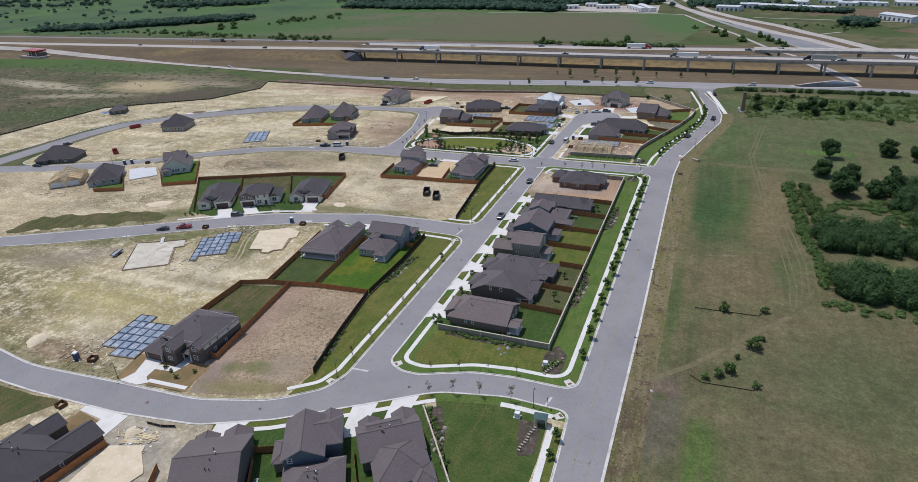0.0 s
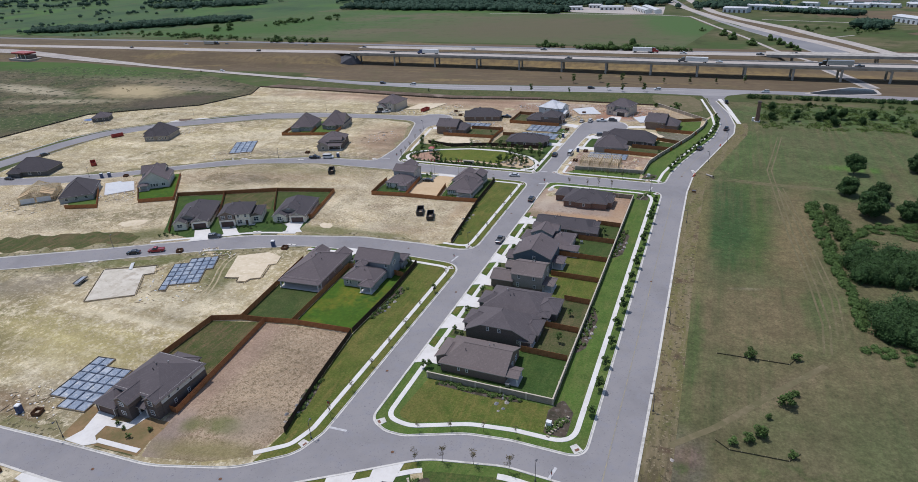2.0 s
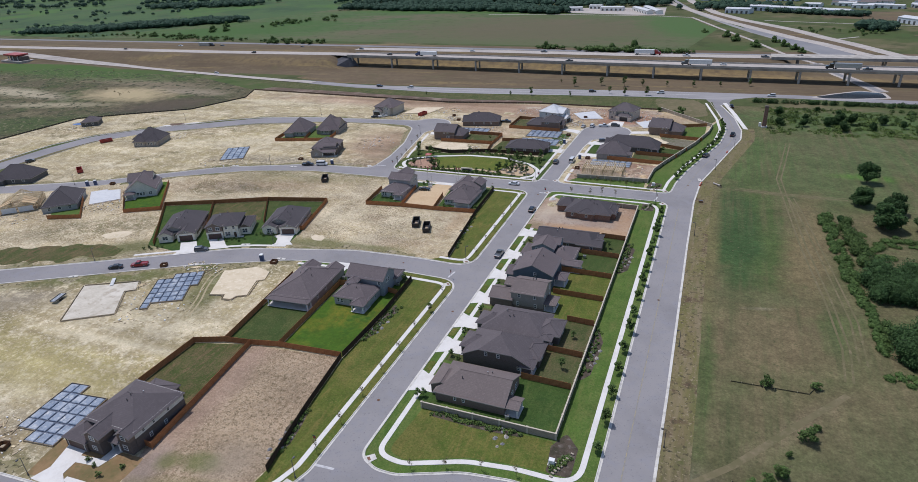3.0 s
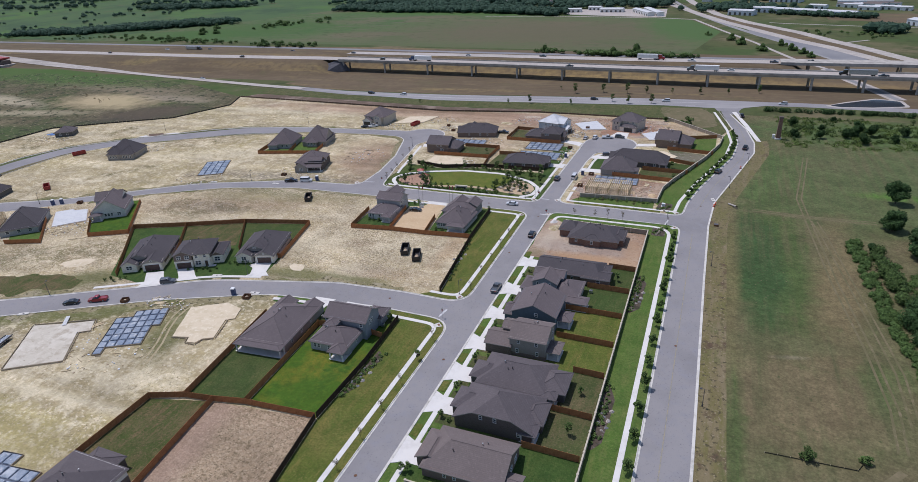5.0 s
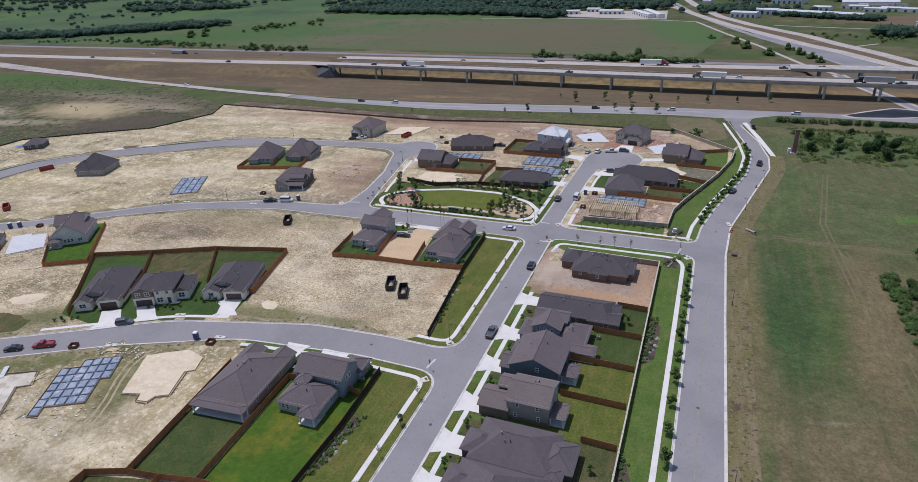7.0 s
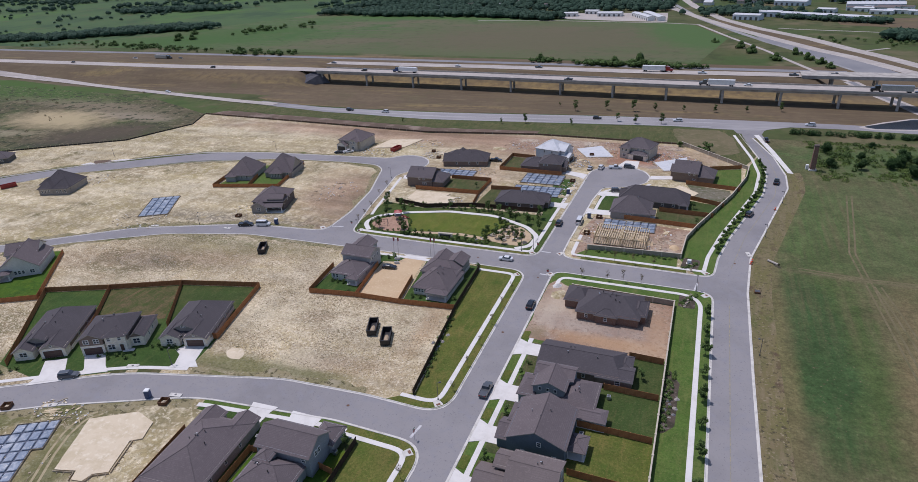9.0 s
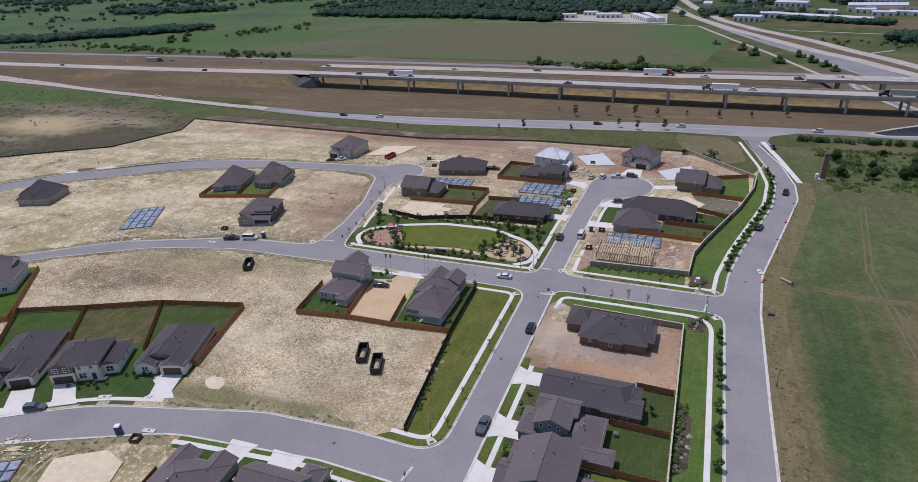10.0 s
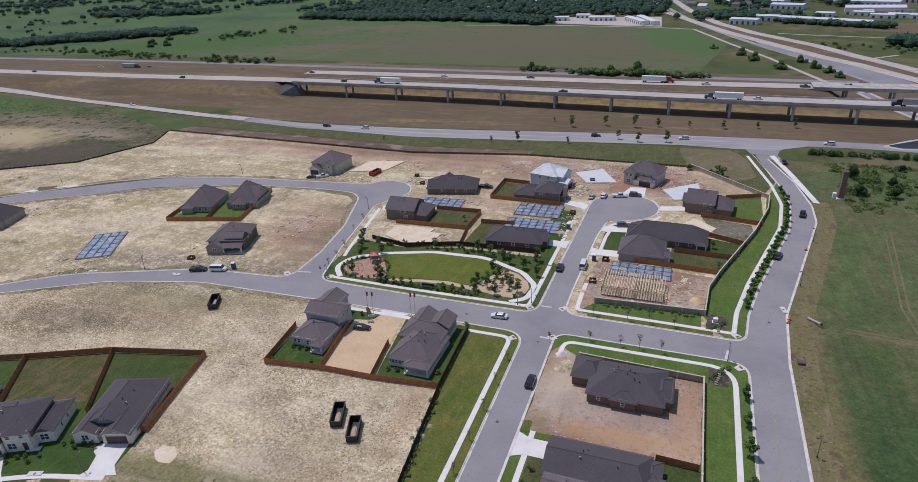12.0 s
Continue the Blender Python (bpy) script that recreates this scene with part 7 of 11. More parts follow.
def stone_wall(pts, label="tan block garden wall with pillars and cap stones"):
    ob = thing("stone_wall", label, "wall", group="block walls")
    ob.location = (pts[0][0], pts[0][1], 0.0)
    o = Vector((pts[0][0], pts[0][1], 0))
    for (ax, ay), (bx, by) in zip(pts, pts[1:]):
        l = math.hypot(bx - ax, by - ay)
        n = max(1, round(l / 6.0))
        r = Matrix.Rotation(math.atan2(by - ay, bx - ax), 4, "Z")
        for i in range(n):
            m = Matrix.Translation(Vector((ax + (bx - ax) * i / n, ay + (by - ay) * i / n, 0.03)) - o) @ r
            part("wall_panel", Geo().box(0.2, -0.1, 0, l / n - 0.2, 0.1, 1.7).mesh("wall_panel", WALLSTONE), ob, "", m)
            part("cap", Geo().bevel_box(0.19, -0.17, 1.7, l / n - 0.19, 0.17, 1.82, 0.03).mesh("cap", CAPSTONE), ob, "pale cap stone", m)
            part("pillar", PILLAR, ob, "", m)
    m = Matrix.Translation(Vector((pts[-1][0], pts[-1][1], 0.03)) - o)
    part("pillar", PILLAR, ob, "", m)
    return ob


PILLAR = Geo().box(-0.2, -0.2, 0, 0.2, 0.2, 1.78).bevel_box(-0.25, -0.25, 1.78, 0.25, 0.25, 1.9, 0.05).mesh("pillar", CAPSTONE)
stone_wall([(-63.3, 128.0), (-31.9, 128.2), (-32.1, 256.8), (-61.4, 258.0)])
stone_wall([(-62, 285.6), (-32.1, 286.9), (-31.2, 301), (-28.0, 311.9), (-16.4, 345.4), (-10.9, 366.8), (-9.6, 379.4), (-39.0, 410.9)])
stone_wall([(-52.8, 96.2), (-39.7, 79.2), (-30.6, 67)])

SILT_STYLE = (panel_mesh("panel", SILT, 4, 0.75), Geo().box(-0.03, -0.03, 0, 0.03, 0.03, 1.0).mesh("post", LUMBER), SILT, ())
for pts in ([(-419.5, 241), (-413, 314), (-385, 332), (-349, 353), (-334, 392), (-345, 415)], [(-112, 71.8), (-108, 72.0), (-104.5, 73)]):
    fence(pts, "low black silt fence on wooden stakes", SILT_STYLE, "silt_fence")
LOW_SILT = (panel_mesh("panel", DARKSOIL, 4, 0.3), Geo().box(-0.03, -0.03, 0, 0.03, 0.03, 0.45).mesh("post", LUMBER), SILT, ())
for pts in ([(2.6, 128.6), (5.4, 126.6), (16.4, 127.2), (18.6, 130)], [(2.0, 160), (18.4, 160.6), (20, 163.4)]):
    fence(pts, "sagging half-buried silt fence in the meadow", LOW_SILT, "silt_fence")


# ---------------------------------------------------------------- plants
def leaf_cloud(clumps, size, per, seed, flat=0.6):
    """Many small leaf sprays scattered over clumps (x, y, z, rx, rz); returns arrays of corners."""
    rng = np.random.default_rng(seed)
    out = []
    for cx, cy, cz, rx, rz in clumps:
        n = max(6, int(per * rx * rx / 1.0))
        d = rng.normal(size=(n, 3))
        d /= np.linalg.norm(d, axis=1)[:, None] + 1e-9
        rad = rng.uniform(0.45, 1.05, n) ** 0.6
        lump = 1 + 0.22 * np.sin(d[:, 0] * 5 + seed) * np.cos(d[:, 1] * 4 + cz)
        p = d * (rad * lump)[:, None] * np.array([rx, rx, rz]) + np.array([cx, cy, cz])
        nrm = d * (1 - flat) + rng.normal(size=(n, 3)) * 0.45 + np.array([0, 0, flat])
        nrm /= np.linalg.norm(nrm, axis=1)[:, None]
        a = np.cross(nrm, rng.normal(size=(n, 3)))
        a /= np.linalg.norm(a, axis=1)[:, None] + 1e-9
        b = np.cross(nrm, a)
        s = (size * rng.uniform(0.6, 1.35, n))[:, None]
        bend = nrm * s * 0.25
        out.append(np.stack([p - a * s, p - b * s * 0.6 - bend, p + a * s, p + b * s * 0.6 - bend], 1))
    return np.concatenate(out)


def cloud_mesh(name, quads, mat):
    n = len(quads)
    me = bpy.data.meshes.new(name)
    me.vertices.add(n * 4)
    me.loops.add(n * 4)
    me.polygons.add(n)
    me.vertices.foreach_set("co", quads.reshape(-1).astype(np.float32))
    me.loops.foreach_set("vertex_index", np.arange(n * 4, dtype=np.int32))
    me.polygons.foreach_set("loop_start", np.arange(0, n * 4, 4, dtype=np.int32))
    me.update(calc_edges=True)
    me.materials.append(mat)
    return me


def tree_parts(h, crown, low, clumps, leaf, per, mat, seed, limbs=5, r=0.06):
    rng = random.Random(seed)
    g = Geo()
    lean = Vector((rng.uniform(-0.06, 0.06), rng.uniform(-0.06, 0.06), 0)) * h
    mid = Vector((0, 0, low)) + lean * 0.5
    g.tube((0, 0, -0.05), mid, r, r * 0.75, 7).tube(mid, lean + Vector((0, 0, h * 0.86)), r * 0.75, r * 0.25, 6)
    cl = []
    for i in range(clumps):
        a = 2.4 * i + rng.uniform(-0.4, 0.4)
        k = math.sqrt((i + 0.5) / clumps)
        z = low + (h - low) * (0.12 + 0.78 * rng.random())
        wide = math.sin(math.pi * min(0.97, max(0.08, (z - low * 0.8) / (h - low * 0.8)))) ** 0.6
        p = Vector((math.cos(a) * crown * k * wide * 0.8, math.sin(a) * crown * k * wide * 0.8, z)) + lean * 0.6
        cr = crown * rng.uniform(0.32, 0.5)
        cl.append((p.x, p.y, p.z, cr, cr * 0.8))
        if i < limbs:
            g.tube(mid + Vector((0, 0, (z - low) * 0.3)), p, r * 0.4, r * 0.12, 5)
    return g.mesh("trunk", BARK), cloud_mesh("crown", leaf_cloud(cl, leaf, per, seed), mat)


KINDS = {
    "street": [tree_parts(4.3, 1.35, 1.2, 9, 0.17, 420, LEAF, s, 5, 0.055) for s in (1, 2, 3)],
    "light": [tree_parts(3.8, 1.2, 1.1, 8, 0.16, 360, LEAF, s, 5, 0.05) for s in (4, 5)],
    "thin": [tree_parts(4.2, 0.85, 1.3, 8, 0.10, 170, LEAF_DRY, s, 8, 0.04) for s in (6, 7)],
    "park": [tree_parts(6.4, 1.75, 1.2, 13, 0.17, 230, LEAF, s, 7, 0.08) for s in (8, 9, 19)],
    "oak": [tree_parts(8.0, 4.4, 1.4, 20, 0.34, 120, LEAF_DARK, s, 8, 0.25) for s in (10, 11, 12)],
    "bush": [tree_parts(2.4, 1.5, 0.2, 8, 0.18, 260, LEAF, s, 5, 0.04) for s in (13, 14)],
    "shrub": [tree_parts(0.9, 0.6, 0.1, 5, 0.10, 700, LEAF, s, 3, 0.02) for s in (15, 16)],
    "pale": [tree_parts(1.0, 0.75, 0.1, 5, 0.11, 700, LEAF_LIGHT, s, 3, 0.02) for s in (17, 18)],
}
PLANT = {"street": ("tree", "small dense street tree in a grass strip", "street trees"), "light": ("tree", "young leafy tree with a thin trunk", "young trees"), "thin": ("tree", "bare-looking sapling with sparse dry leaves", "saplings"),
         "park": ("tree", "young park tree with an open green crown", "park trees"), "oak": ("tree", "broad dark green oak standing in grass", "meadow oaks"), "bush": ("bush", "rough green bush in open grass", "bushes"),
         "shrub": ("shrub", "low clipped green garden shrub", "shrubs"), "pale": ("shrub", "low pale yellow-green ornamental grass clump", "shrubs")}
plant_rng = random.Random(42)


def plant(kind, x, y, scale=1.0, z=0.06):
    name, label, group = PLANT[kind]
    tr, cr = plant_rng.choice(KINDS[kind])
    s = scale * plant_rng.uniform(0.88, 1.14)
    m = pose(x, y, z, 0, 0, plant_rng.uniform(0, 360)) @ Matrix.Diagonal((s, s, s * plant_rng.uniform(0.92, 1.1), 1))
    ob = thing(name, label, name, m, group)
    part("trunk", tr, ob)
    part("crown", cr, ob)
    return ob


def path_places(key, a, b, d, step):
    path = offset(along(key, a, b), d, False)
    total = sum((q - p).length for p, q in zip(path, path[1:]))
    out, s = [], step * 0.4
    while s < total:
        p = stretch(path, s, s + 0.1)
        out.append(p[0])
        s += step
    return out


for p in path_places("row", (-22, 124), (-22, 262), 1.2, 9.0):
    plant("street", p.x, p.y, 0.88)
for p in path_places("north", (-20.5, 292), (-3, 390), 1.25, 5.6):
    plant("street", p.x, p.y, 0.85)
for p in path_places("green", (-77.3, 104), (-77.3, 180), 1.2, 9.6):
    plant("thin", p.x, p.y, 0.9)
for p in path_places("west", (-77.3, 199), (-77.3, 262), 1.2, 9.8):
    plant("thin", p.x, p.y, 0.9)
for p in path_places("row", (-60, 108.4), (-30, 114.6), 1.2, 7.2):
    plant("thin", p.x, p.y, 0.85)
for x, y in ((-54.3, 102.2), (-48.9, 104.0), (-42.6, 105.6), (-35.2, 106.0)):
    plant("thin", x, y, 1.15)
for x, y in ((-22.3, 97.4), (-22.2, 91.8)):
    plant("street", x, y, 0.7)
for x in (-60.2, -52.4, -47.6, -42.2):
    plant("thin", x, 266.0, 1.1)
for x in (-61.4, -52.0, -46.2, -39.8):
    plant("thin", x, 278.8, 1.0)
for x, y, k in ((-150.4, 284, 1.0), (-151.8, 291.4, 1.0), (-153.2, 299, 1.0), (-155.8, 311, 0.9), (-157, 321, 0.9)):
    plant("thin", x, y, k)
for x, y in ((-128.9, 280.6), (-143.5, 293.9), (-137.6, 297.9), (-140.4, 282.4), (-131.6, 283.6), (-98.1, 282.6), (-98.6, 287.5), (-91.3, 281.9), (-96.1, 295.2), (-90.0, 289.9), (-85.1, 284.9), (-92.4, 301.8), (-87.0, 299.9), (-82.0, 296.2), (-93.3, 291.9), (-94.8, 285.4), (-87.8, 287.6),
             (-148.8, 306.0), (-141.2, 303.2), (-146.6, 300.4), (-100.2, 305.8), (-95.4, 304.8), (-84.0, 306.2), (-105.6, 308.2), (-121, 306.6)):
    plant("park", x, y, 0.72)
for x in (-127, -124.6, -121.8, -118.6, -107.6, -104.4, -101.4):
    plant("light", x, 280.6, 0.7)
for i in range(46):
    u = i / 45
    plant("shrub" if i % 3 else "pale", -130 + 33 * u + 0.4 * math.sin(i * 2.1), 279.9 + 1.1 * math.sin(i * 1.7) * 0.6, 1.0)
for i in range(40):
    u = i / 39
    plant("shrub" if i % 4 else "pale", -143 + 58 * u, 305.6 + 2.0 * math.sin(i * 1.3) + 2.2 * math.sin(math.pi * u), 1.25)
for i in range(24):
    a = 2 * math.pi * i / 24
    plant("shrub", -138.2 + 8.2 * math.cos(a), 287.2 + 6.9 * math.sin(a), 0.9)
for i in range(16):
    plant("shrub" if i % 2 else "pale", -92.5 + 9 * math.cos(i * 1.9) * (0.5 + 0.03 * i), 287 + 5 * math.sin(i * 2.3), 1.0)
# front garden shrubs and lone yard trees
for y in (141.5, 147.6, 157, 160, 169.5, 172.4, 183, 185.4, 198, 199.2, 212, 213.4, 218.6):
    plant("shrub", -62.4 + math.sin(y) * 1.6, y, 1.1)
    plant("light" if int(y) % 2 else "shrub", -64.4 + math.sin(y * 2) * 0.6, y + 0.6, 0.6)
for x, y in ((-36.4, 152), (-36.6, 165.6), (-37.0, 221), (-65.8, 131), (-64.6, 131.6), (-119, 331.2), (-28.4, 316), (-30.2, 330), (-78.6, 166), (-93.8, 179.4), (-98, 179.8), (-97.6, 262.6), (-105, 264.2)):
    plant("light", x, y, 0.72)
for cx, cy, rot, n in ((-195, 172.2, 27, 5), (-171.6, 186.6, 20, 7), (-161.4, 194.4, 14.5, 6)):
    for i in range(n):
        p = pose(cx, cy, 0, 0, 0, rot) @ Vector((i * 1.6 - n * 0.5, 1.0 + math.sin(i * 2.2), 0))
        plant("shrub", p.x, p.y, 1.1)
for x, y in ((-121.6, 88.6), (-118.2, 87.0), (-124.2, 89.4), (-115.4, 90.4)):
    plant("shrub", x, y, 1.2)
for x, y in ((-135.6, 241.2), (-133.6, 241.0), (-131.4, 241.2), (-137.6, 234.6), (-126.8, 236.0), (-106.4, 239.6), (-104, 239.8), (-93.6, 241.8), (-94, 264.0), (-100.4, 263.9), (-103.6, 264), (-123.6, 262), (-125.2, 260.6), (-124.6, 263.2)):
    plant("shrub", x, y, 1.3)
BEDS = ((-60, 127, -40, 126.9, 30), (-30.9, 150, -30.6, 172, 26), (-30.9, 205, -30.5, 226, 26), (-31, 119.6, -27.6, 124.4, 16), (-89.8, 147, -88.4, 165, 26), (-88.6, 118, -86.2, 103, 22), (-52, 98, -42, 83, 26), (-30, 258, -26.8, 264.4, 14),
        (-60, 284.6, -34, 285.8, 22), (-31, 280, -27, 284, 12), (-90.6, 232, -87.0, 205, 30), (-30.6, 303, -18, 343, 16))
patch("planting_bed", [(-31.6, 148, 1), (-29.2, 152, 2), (-28.8, 166, 2), (-31.6, 174, 1)], 0.082, MULCH, "curved mulch bed beside the stone wall", "flower bed", 0.2, 3, 1.5)
patch("planting_bed", [(-31.6, 203, 1), (-28.6, 207, 2), (-28.4, 222, 2), (-31.6, 228, 1)], 0.082, MULCH, "curved mulch bed beside the stone wall", "flower bed", 0.2, 3, 1.5)
patch("planting_bed", [(-60, 127.4, 0.5), (-60, 126.0, 1), (-47, 125.8, 2), (-39, 126.4, 1), (-39, 127.4, 0.5)], 0.082, MULCH, "mulch bed below the stone wall", "flower bed", 0.2, 3, 1.5)
patch("planting_bed", [(-32.4, 126, 1), (-31.6, 118.8, 1), (-26.8, 118.9, 1), (-26.8, 127, 1), (-30, 131, 1)], 0.082, MULCH, "corner mulch bed with block steps", "flower bed", 0.2, 3, 1.5)
patch("planting_bed", [(-31, 264.2, 1), (-26.6, 264, 1), (-26.4, 256.4, 1), (-31, 257, 1)], 0.082, MULCH, "corner mulch bed with block steps", "flower bed", 0.2, 3, 1.5)
patch("planting_bed", [(-32, 280.6, 1), (-26.6, 280.4, 1), (-26, 287, 1), (-31, 288, 1)], 0.082, MULCH, "corner mulch bed with block steps", "flower bed", 0.2, 3, 1.5)
patch("planting_bed", [(-31.6, 101.2, 1), (-26.4, 100.8, 1), (-25.6, 92, 1), (-29, 90, 1)], 0.082, MULCH, "corner mulch bed with block steps", "flower bed", 0.2, 3, 1.5)
# meadow bushes and oaks
for x, y, s in ((17.0, 144.6, 1.6), (8.9, 130.6, 1.1), (11.3, 132.8, 1.2), (6.1, 128.6, 0.9), (9.6, 160.8, 1.4), (20.0, 163.0, 1.0), (17.0, 128.6, 0.9), (13, 139, 0.6), (19, 149, 0.8), (-27.6, 402.6, 2.2), (-31, 404, 1.2), (-40, 408, 1.3)):
    plant("bush", x, y, s * 0.8)
for x, y, s in ((51.4, 309, 0.9), (75.4, 317, 1.0), (45.7, 282.6, 0.95), (50.0, 262, 1.0), (55.6, 277, 0.85), (51.6, 270, 0.8), (61.7, 262.4, 0.85), (84.5, 312, 0.7), (73.5, 291, 0.55), (69, 270, 0.9), (36.4, 262, 0.42)):
    plant("oak", x, y, s)
for x, y, s in ((24, 412.5, 0.5), (36.5, 404.2, 0.42), (46, 394, 0.52), (50, 398, 0.5), (57.5, 398.4, 0.6), (66, 390, 0.45), (72, 402, 0.5), (80, 396, 0.4), (44, 424, 0.3), (86, 372, 0.4)):
    plant("oak", x, y, s)


def thicket(name, label, blobs, leaf, per, mat, seed, flat=0.6, core=0.0):
    quads = leaf_cloud(blobs, leaf, per, seed, flat)
    if core:
        # a lumpy solid heart in every clump keeps the crown from being see-through
        rng = np.random.default_rng(seed + 1)
        band = [(0.0, -0.4), (0.95, -0.3), (1.0, 0.25), (0.62, 0.75), (0.0, 0.98)]
        hearts = []
        for cx, cy, cz, rx, rz in blobs:
            k = rng.uniform(0.82, 1.12, (5, 7)) * core
            k[:, 6] = k[:, 0]
            for i in range(4):
                for j in range(6):
                    c = []
                    for u, v in ((i, j), (i, j + 1), (i + 1, j + 1), (i + 1, j)):
                        a = 2 * math.pi * (v % 6) / 6
                        q = k[u, v] if 0 < u < 4 else core
                        c.append((cx + rx * band[u][0] * q * math.cos(a), cy + rx * band[u][0] * q * math.sin(a), cz + rz * band[u][1] * q))
                    hearts.append(c)
        quads = np.concatenate([quads, np.array(hearts)])
    return tagged(new(name, cloud_mesh(name, quads, mat)), label, "woods" if leaf > 1 else "brush", kind="stuff")


rng = random.Random(18)
for mat, label, size, share in ((LEAF, "low green bed planting along walls and fences", 0.16, 1.0), (LEAF_LIGHT, "pale ornamental grass clumps in the planting beds", 0.14, 0.5)):
    tufts = []
    for x0, y0, x1, y1, n in BEDS:
        for i in range(int(n * share)):
            u, s = (i + rng.random()) / (n * share), rng.uniform(0.3, 0.62)
            tufts.append((x0 + (x1 - x0) * u + rng.uniform(-0.9, 0.9), y0 + (y1 - y0) * u + rng.uniform(-0.7, 0.7), 0.1 + s * 0.5, s, s * 0.8))
    thicket("bed_planting", label, tufts, size, 260, mat, 25)
rng = random.Random(8)
blobs, light, mid = [], [], []
EDGE = ((270, 29.6), (243, 30.6), (220, 32.2), (198, 35.4), (182, 35.2))
for (ya, xa), (yb, xb) in zip(EDGE, EDGE[1:]):
    for i in range(int((ya - yb) * 2.2)):
        u = rng.random()
        s = rng.uniform(0.6, 1.25)
        light.append((xa + (xb - xa) * u + rng.uniform(0.4, 4.6 if yb > 198 else 2.6), ya + (yb - ya) * u, s * 0.55, s * 1.15, s * 0.9))
for i in range(34):
    u = rng.random()
    s = rng.uniform(1.3, 2.3)
    mid.append((36.4 + 3.4 * u + rng.uniform(-1.0, 1.4), 260 - 32 * u, s * 0.9, s, s * 1.1))
for i in range(170):
    x, y = rng.uniform(41, 72), rng.uniform(227, 256)
    s = rng.uniform(0.7, 1.5)
    if noise.noise((x / 7, y / 7, 2.5)) > -0.1:
        light.append((x, y, s * 0.4, s * 1.3, s * 0.6))
for i in range(210):
    x, y = rng.uniform(37, 104), rng.uniform(208.5, 226)
    if x < 41 and y > 219:
        continue
    s = rng.uniform(1.8, 3.4)
    blobs.append((x, y, s * 0.9, s, s * 1.2))
for i in range(210):
    x, y = rng.uniform(63 + rng.uniform(0, 8), 112), rng.uniform(228, 276)
    s = rng.uniform(1.7, 3.2)
    blobs.append((x, y, s * 0.85, s, s * 1.15))
for i in range(170):
    x, y = rng.uniform(38.5, 92), rng.uniform(176.5, 194)
    if x < 45 and y > 188:
        continue
    s = rng.uniform(1.7, 3.3)
    blobs.append((x, y, s * 0.9, s, s * 1.2))
for x, y in ((39, 191.4), (40.2, 193), (37.2, 187), (38.8, 195)):
    mid.append((x, y, 1.3, 1.5, 1.5))
for i in range(40):
    s = rng.uniform(0.5, 1.1)
    light.append((rng.uniform(34, 70), rng.uniform(169, 175), s * 0.4, s * 1.3, s * 0.7))
thicket("brush", "leafy green bushes in a row behind the meadow scrub", mid, 0.24, 120, LEAF, 26, 0.6, 0.72)
thicket("brush", "dense dark green thicket at the edge of the meadow", blobs, 0.24, 110, LEAF_DARK, 21, 0.6, 0.74)
thicket("brush", "lighter green scrub along the thicket", light, 0.20, 120, LEAF_EDGE, 22, 0.6, 0.78)
blobs = [(rng.uniform(18, 120), rng.uniform(384, 430), 0.7, rng.uniform(0.7, 1.9), 1.0) for _ in range(120)]
thicket("brush", "low green scrub behind the brick chimney", blobs, 0.3, 70, LEAF, 23)
blobs = []
for i in range(900):
    x, y = rng.uniform(17, 118), rng.uniform(374, 430)
    if noise.noise((x / 14, y / 9, 6.1)) > -0.12:
        blobs.append((x, y, 0.25, rng.uniform(0.8, 1.7), rng.uniform(0.4, 0.7)))
thicket("brush", "tall pale weeds round the brick chimney", blobs, 0.26, 40, LEAF_LIGHT, 27)
for x, y, s in ((22.9, 391.2, 0.5), (34.8, 390.7, 0.5), (52.4, 405, 0.6), (52, 385, 0.55)):
    plant("oak", x, y, s)
blobs = [(rng.uniform(12, 110), 441 + rng.uniform(-1.5, 1.5) + 0.02 * i, 1.0, rng.uniform(1.0, 2.0), 1.4) for i in range(70)]
thicket("hedge", "dark hedge along the frontage road", blobs, 0.3, 80, LEAF_DARK, 24)


# ---------------------------------------------------------------- highway
def lerp_at(x, table):
    for (a, u), (b, v) in zip(table, table[1:]):
        if x <= b:
            return u + (v - u) * (x - a) / (b - a) if x > a else u
    return table[-1][1]


NEAR_S = [(-2600, 545), (-1200, 535), (-644, 523), (-477, 518), (-350, 519), (-188, 512), (-91, 505), (-11, 500), (65, 497), (260, 492)]
NEAR_W, FAR_W, DECK = 15.5, 13.0, 9.3
FAR_S = [(-2600, 590), (-1200, 572), (-692, 557), (-375, 555), (-202, 551), (-78, 544), (38, 543), (260, 540)]


def smooth(u):
    u = min(1.0, max(0.0, u))
    return u * u * (3 - 2 * u)


def bank(x, y):
    """Height of the highway's earthworks."""
    ns, fs = lerp_at(x, NEAR_S), lerp_at(x, FAR_S)
    west = smooth((-318 - x) / 22) * smooth((y - (ns - 33)) / 32) * DECK
    far = smooth((y - (fs - 24)) / 22) * (DECK - 1.0) * smooth((44 - x) / 16)
    h = max(west, far)
    back = smooth((y - (fs + FAR_W + 1)) / 30)
    return h * (1 - back) + 0.02


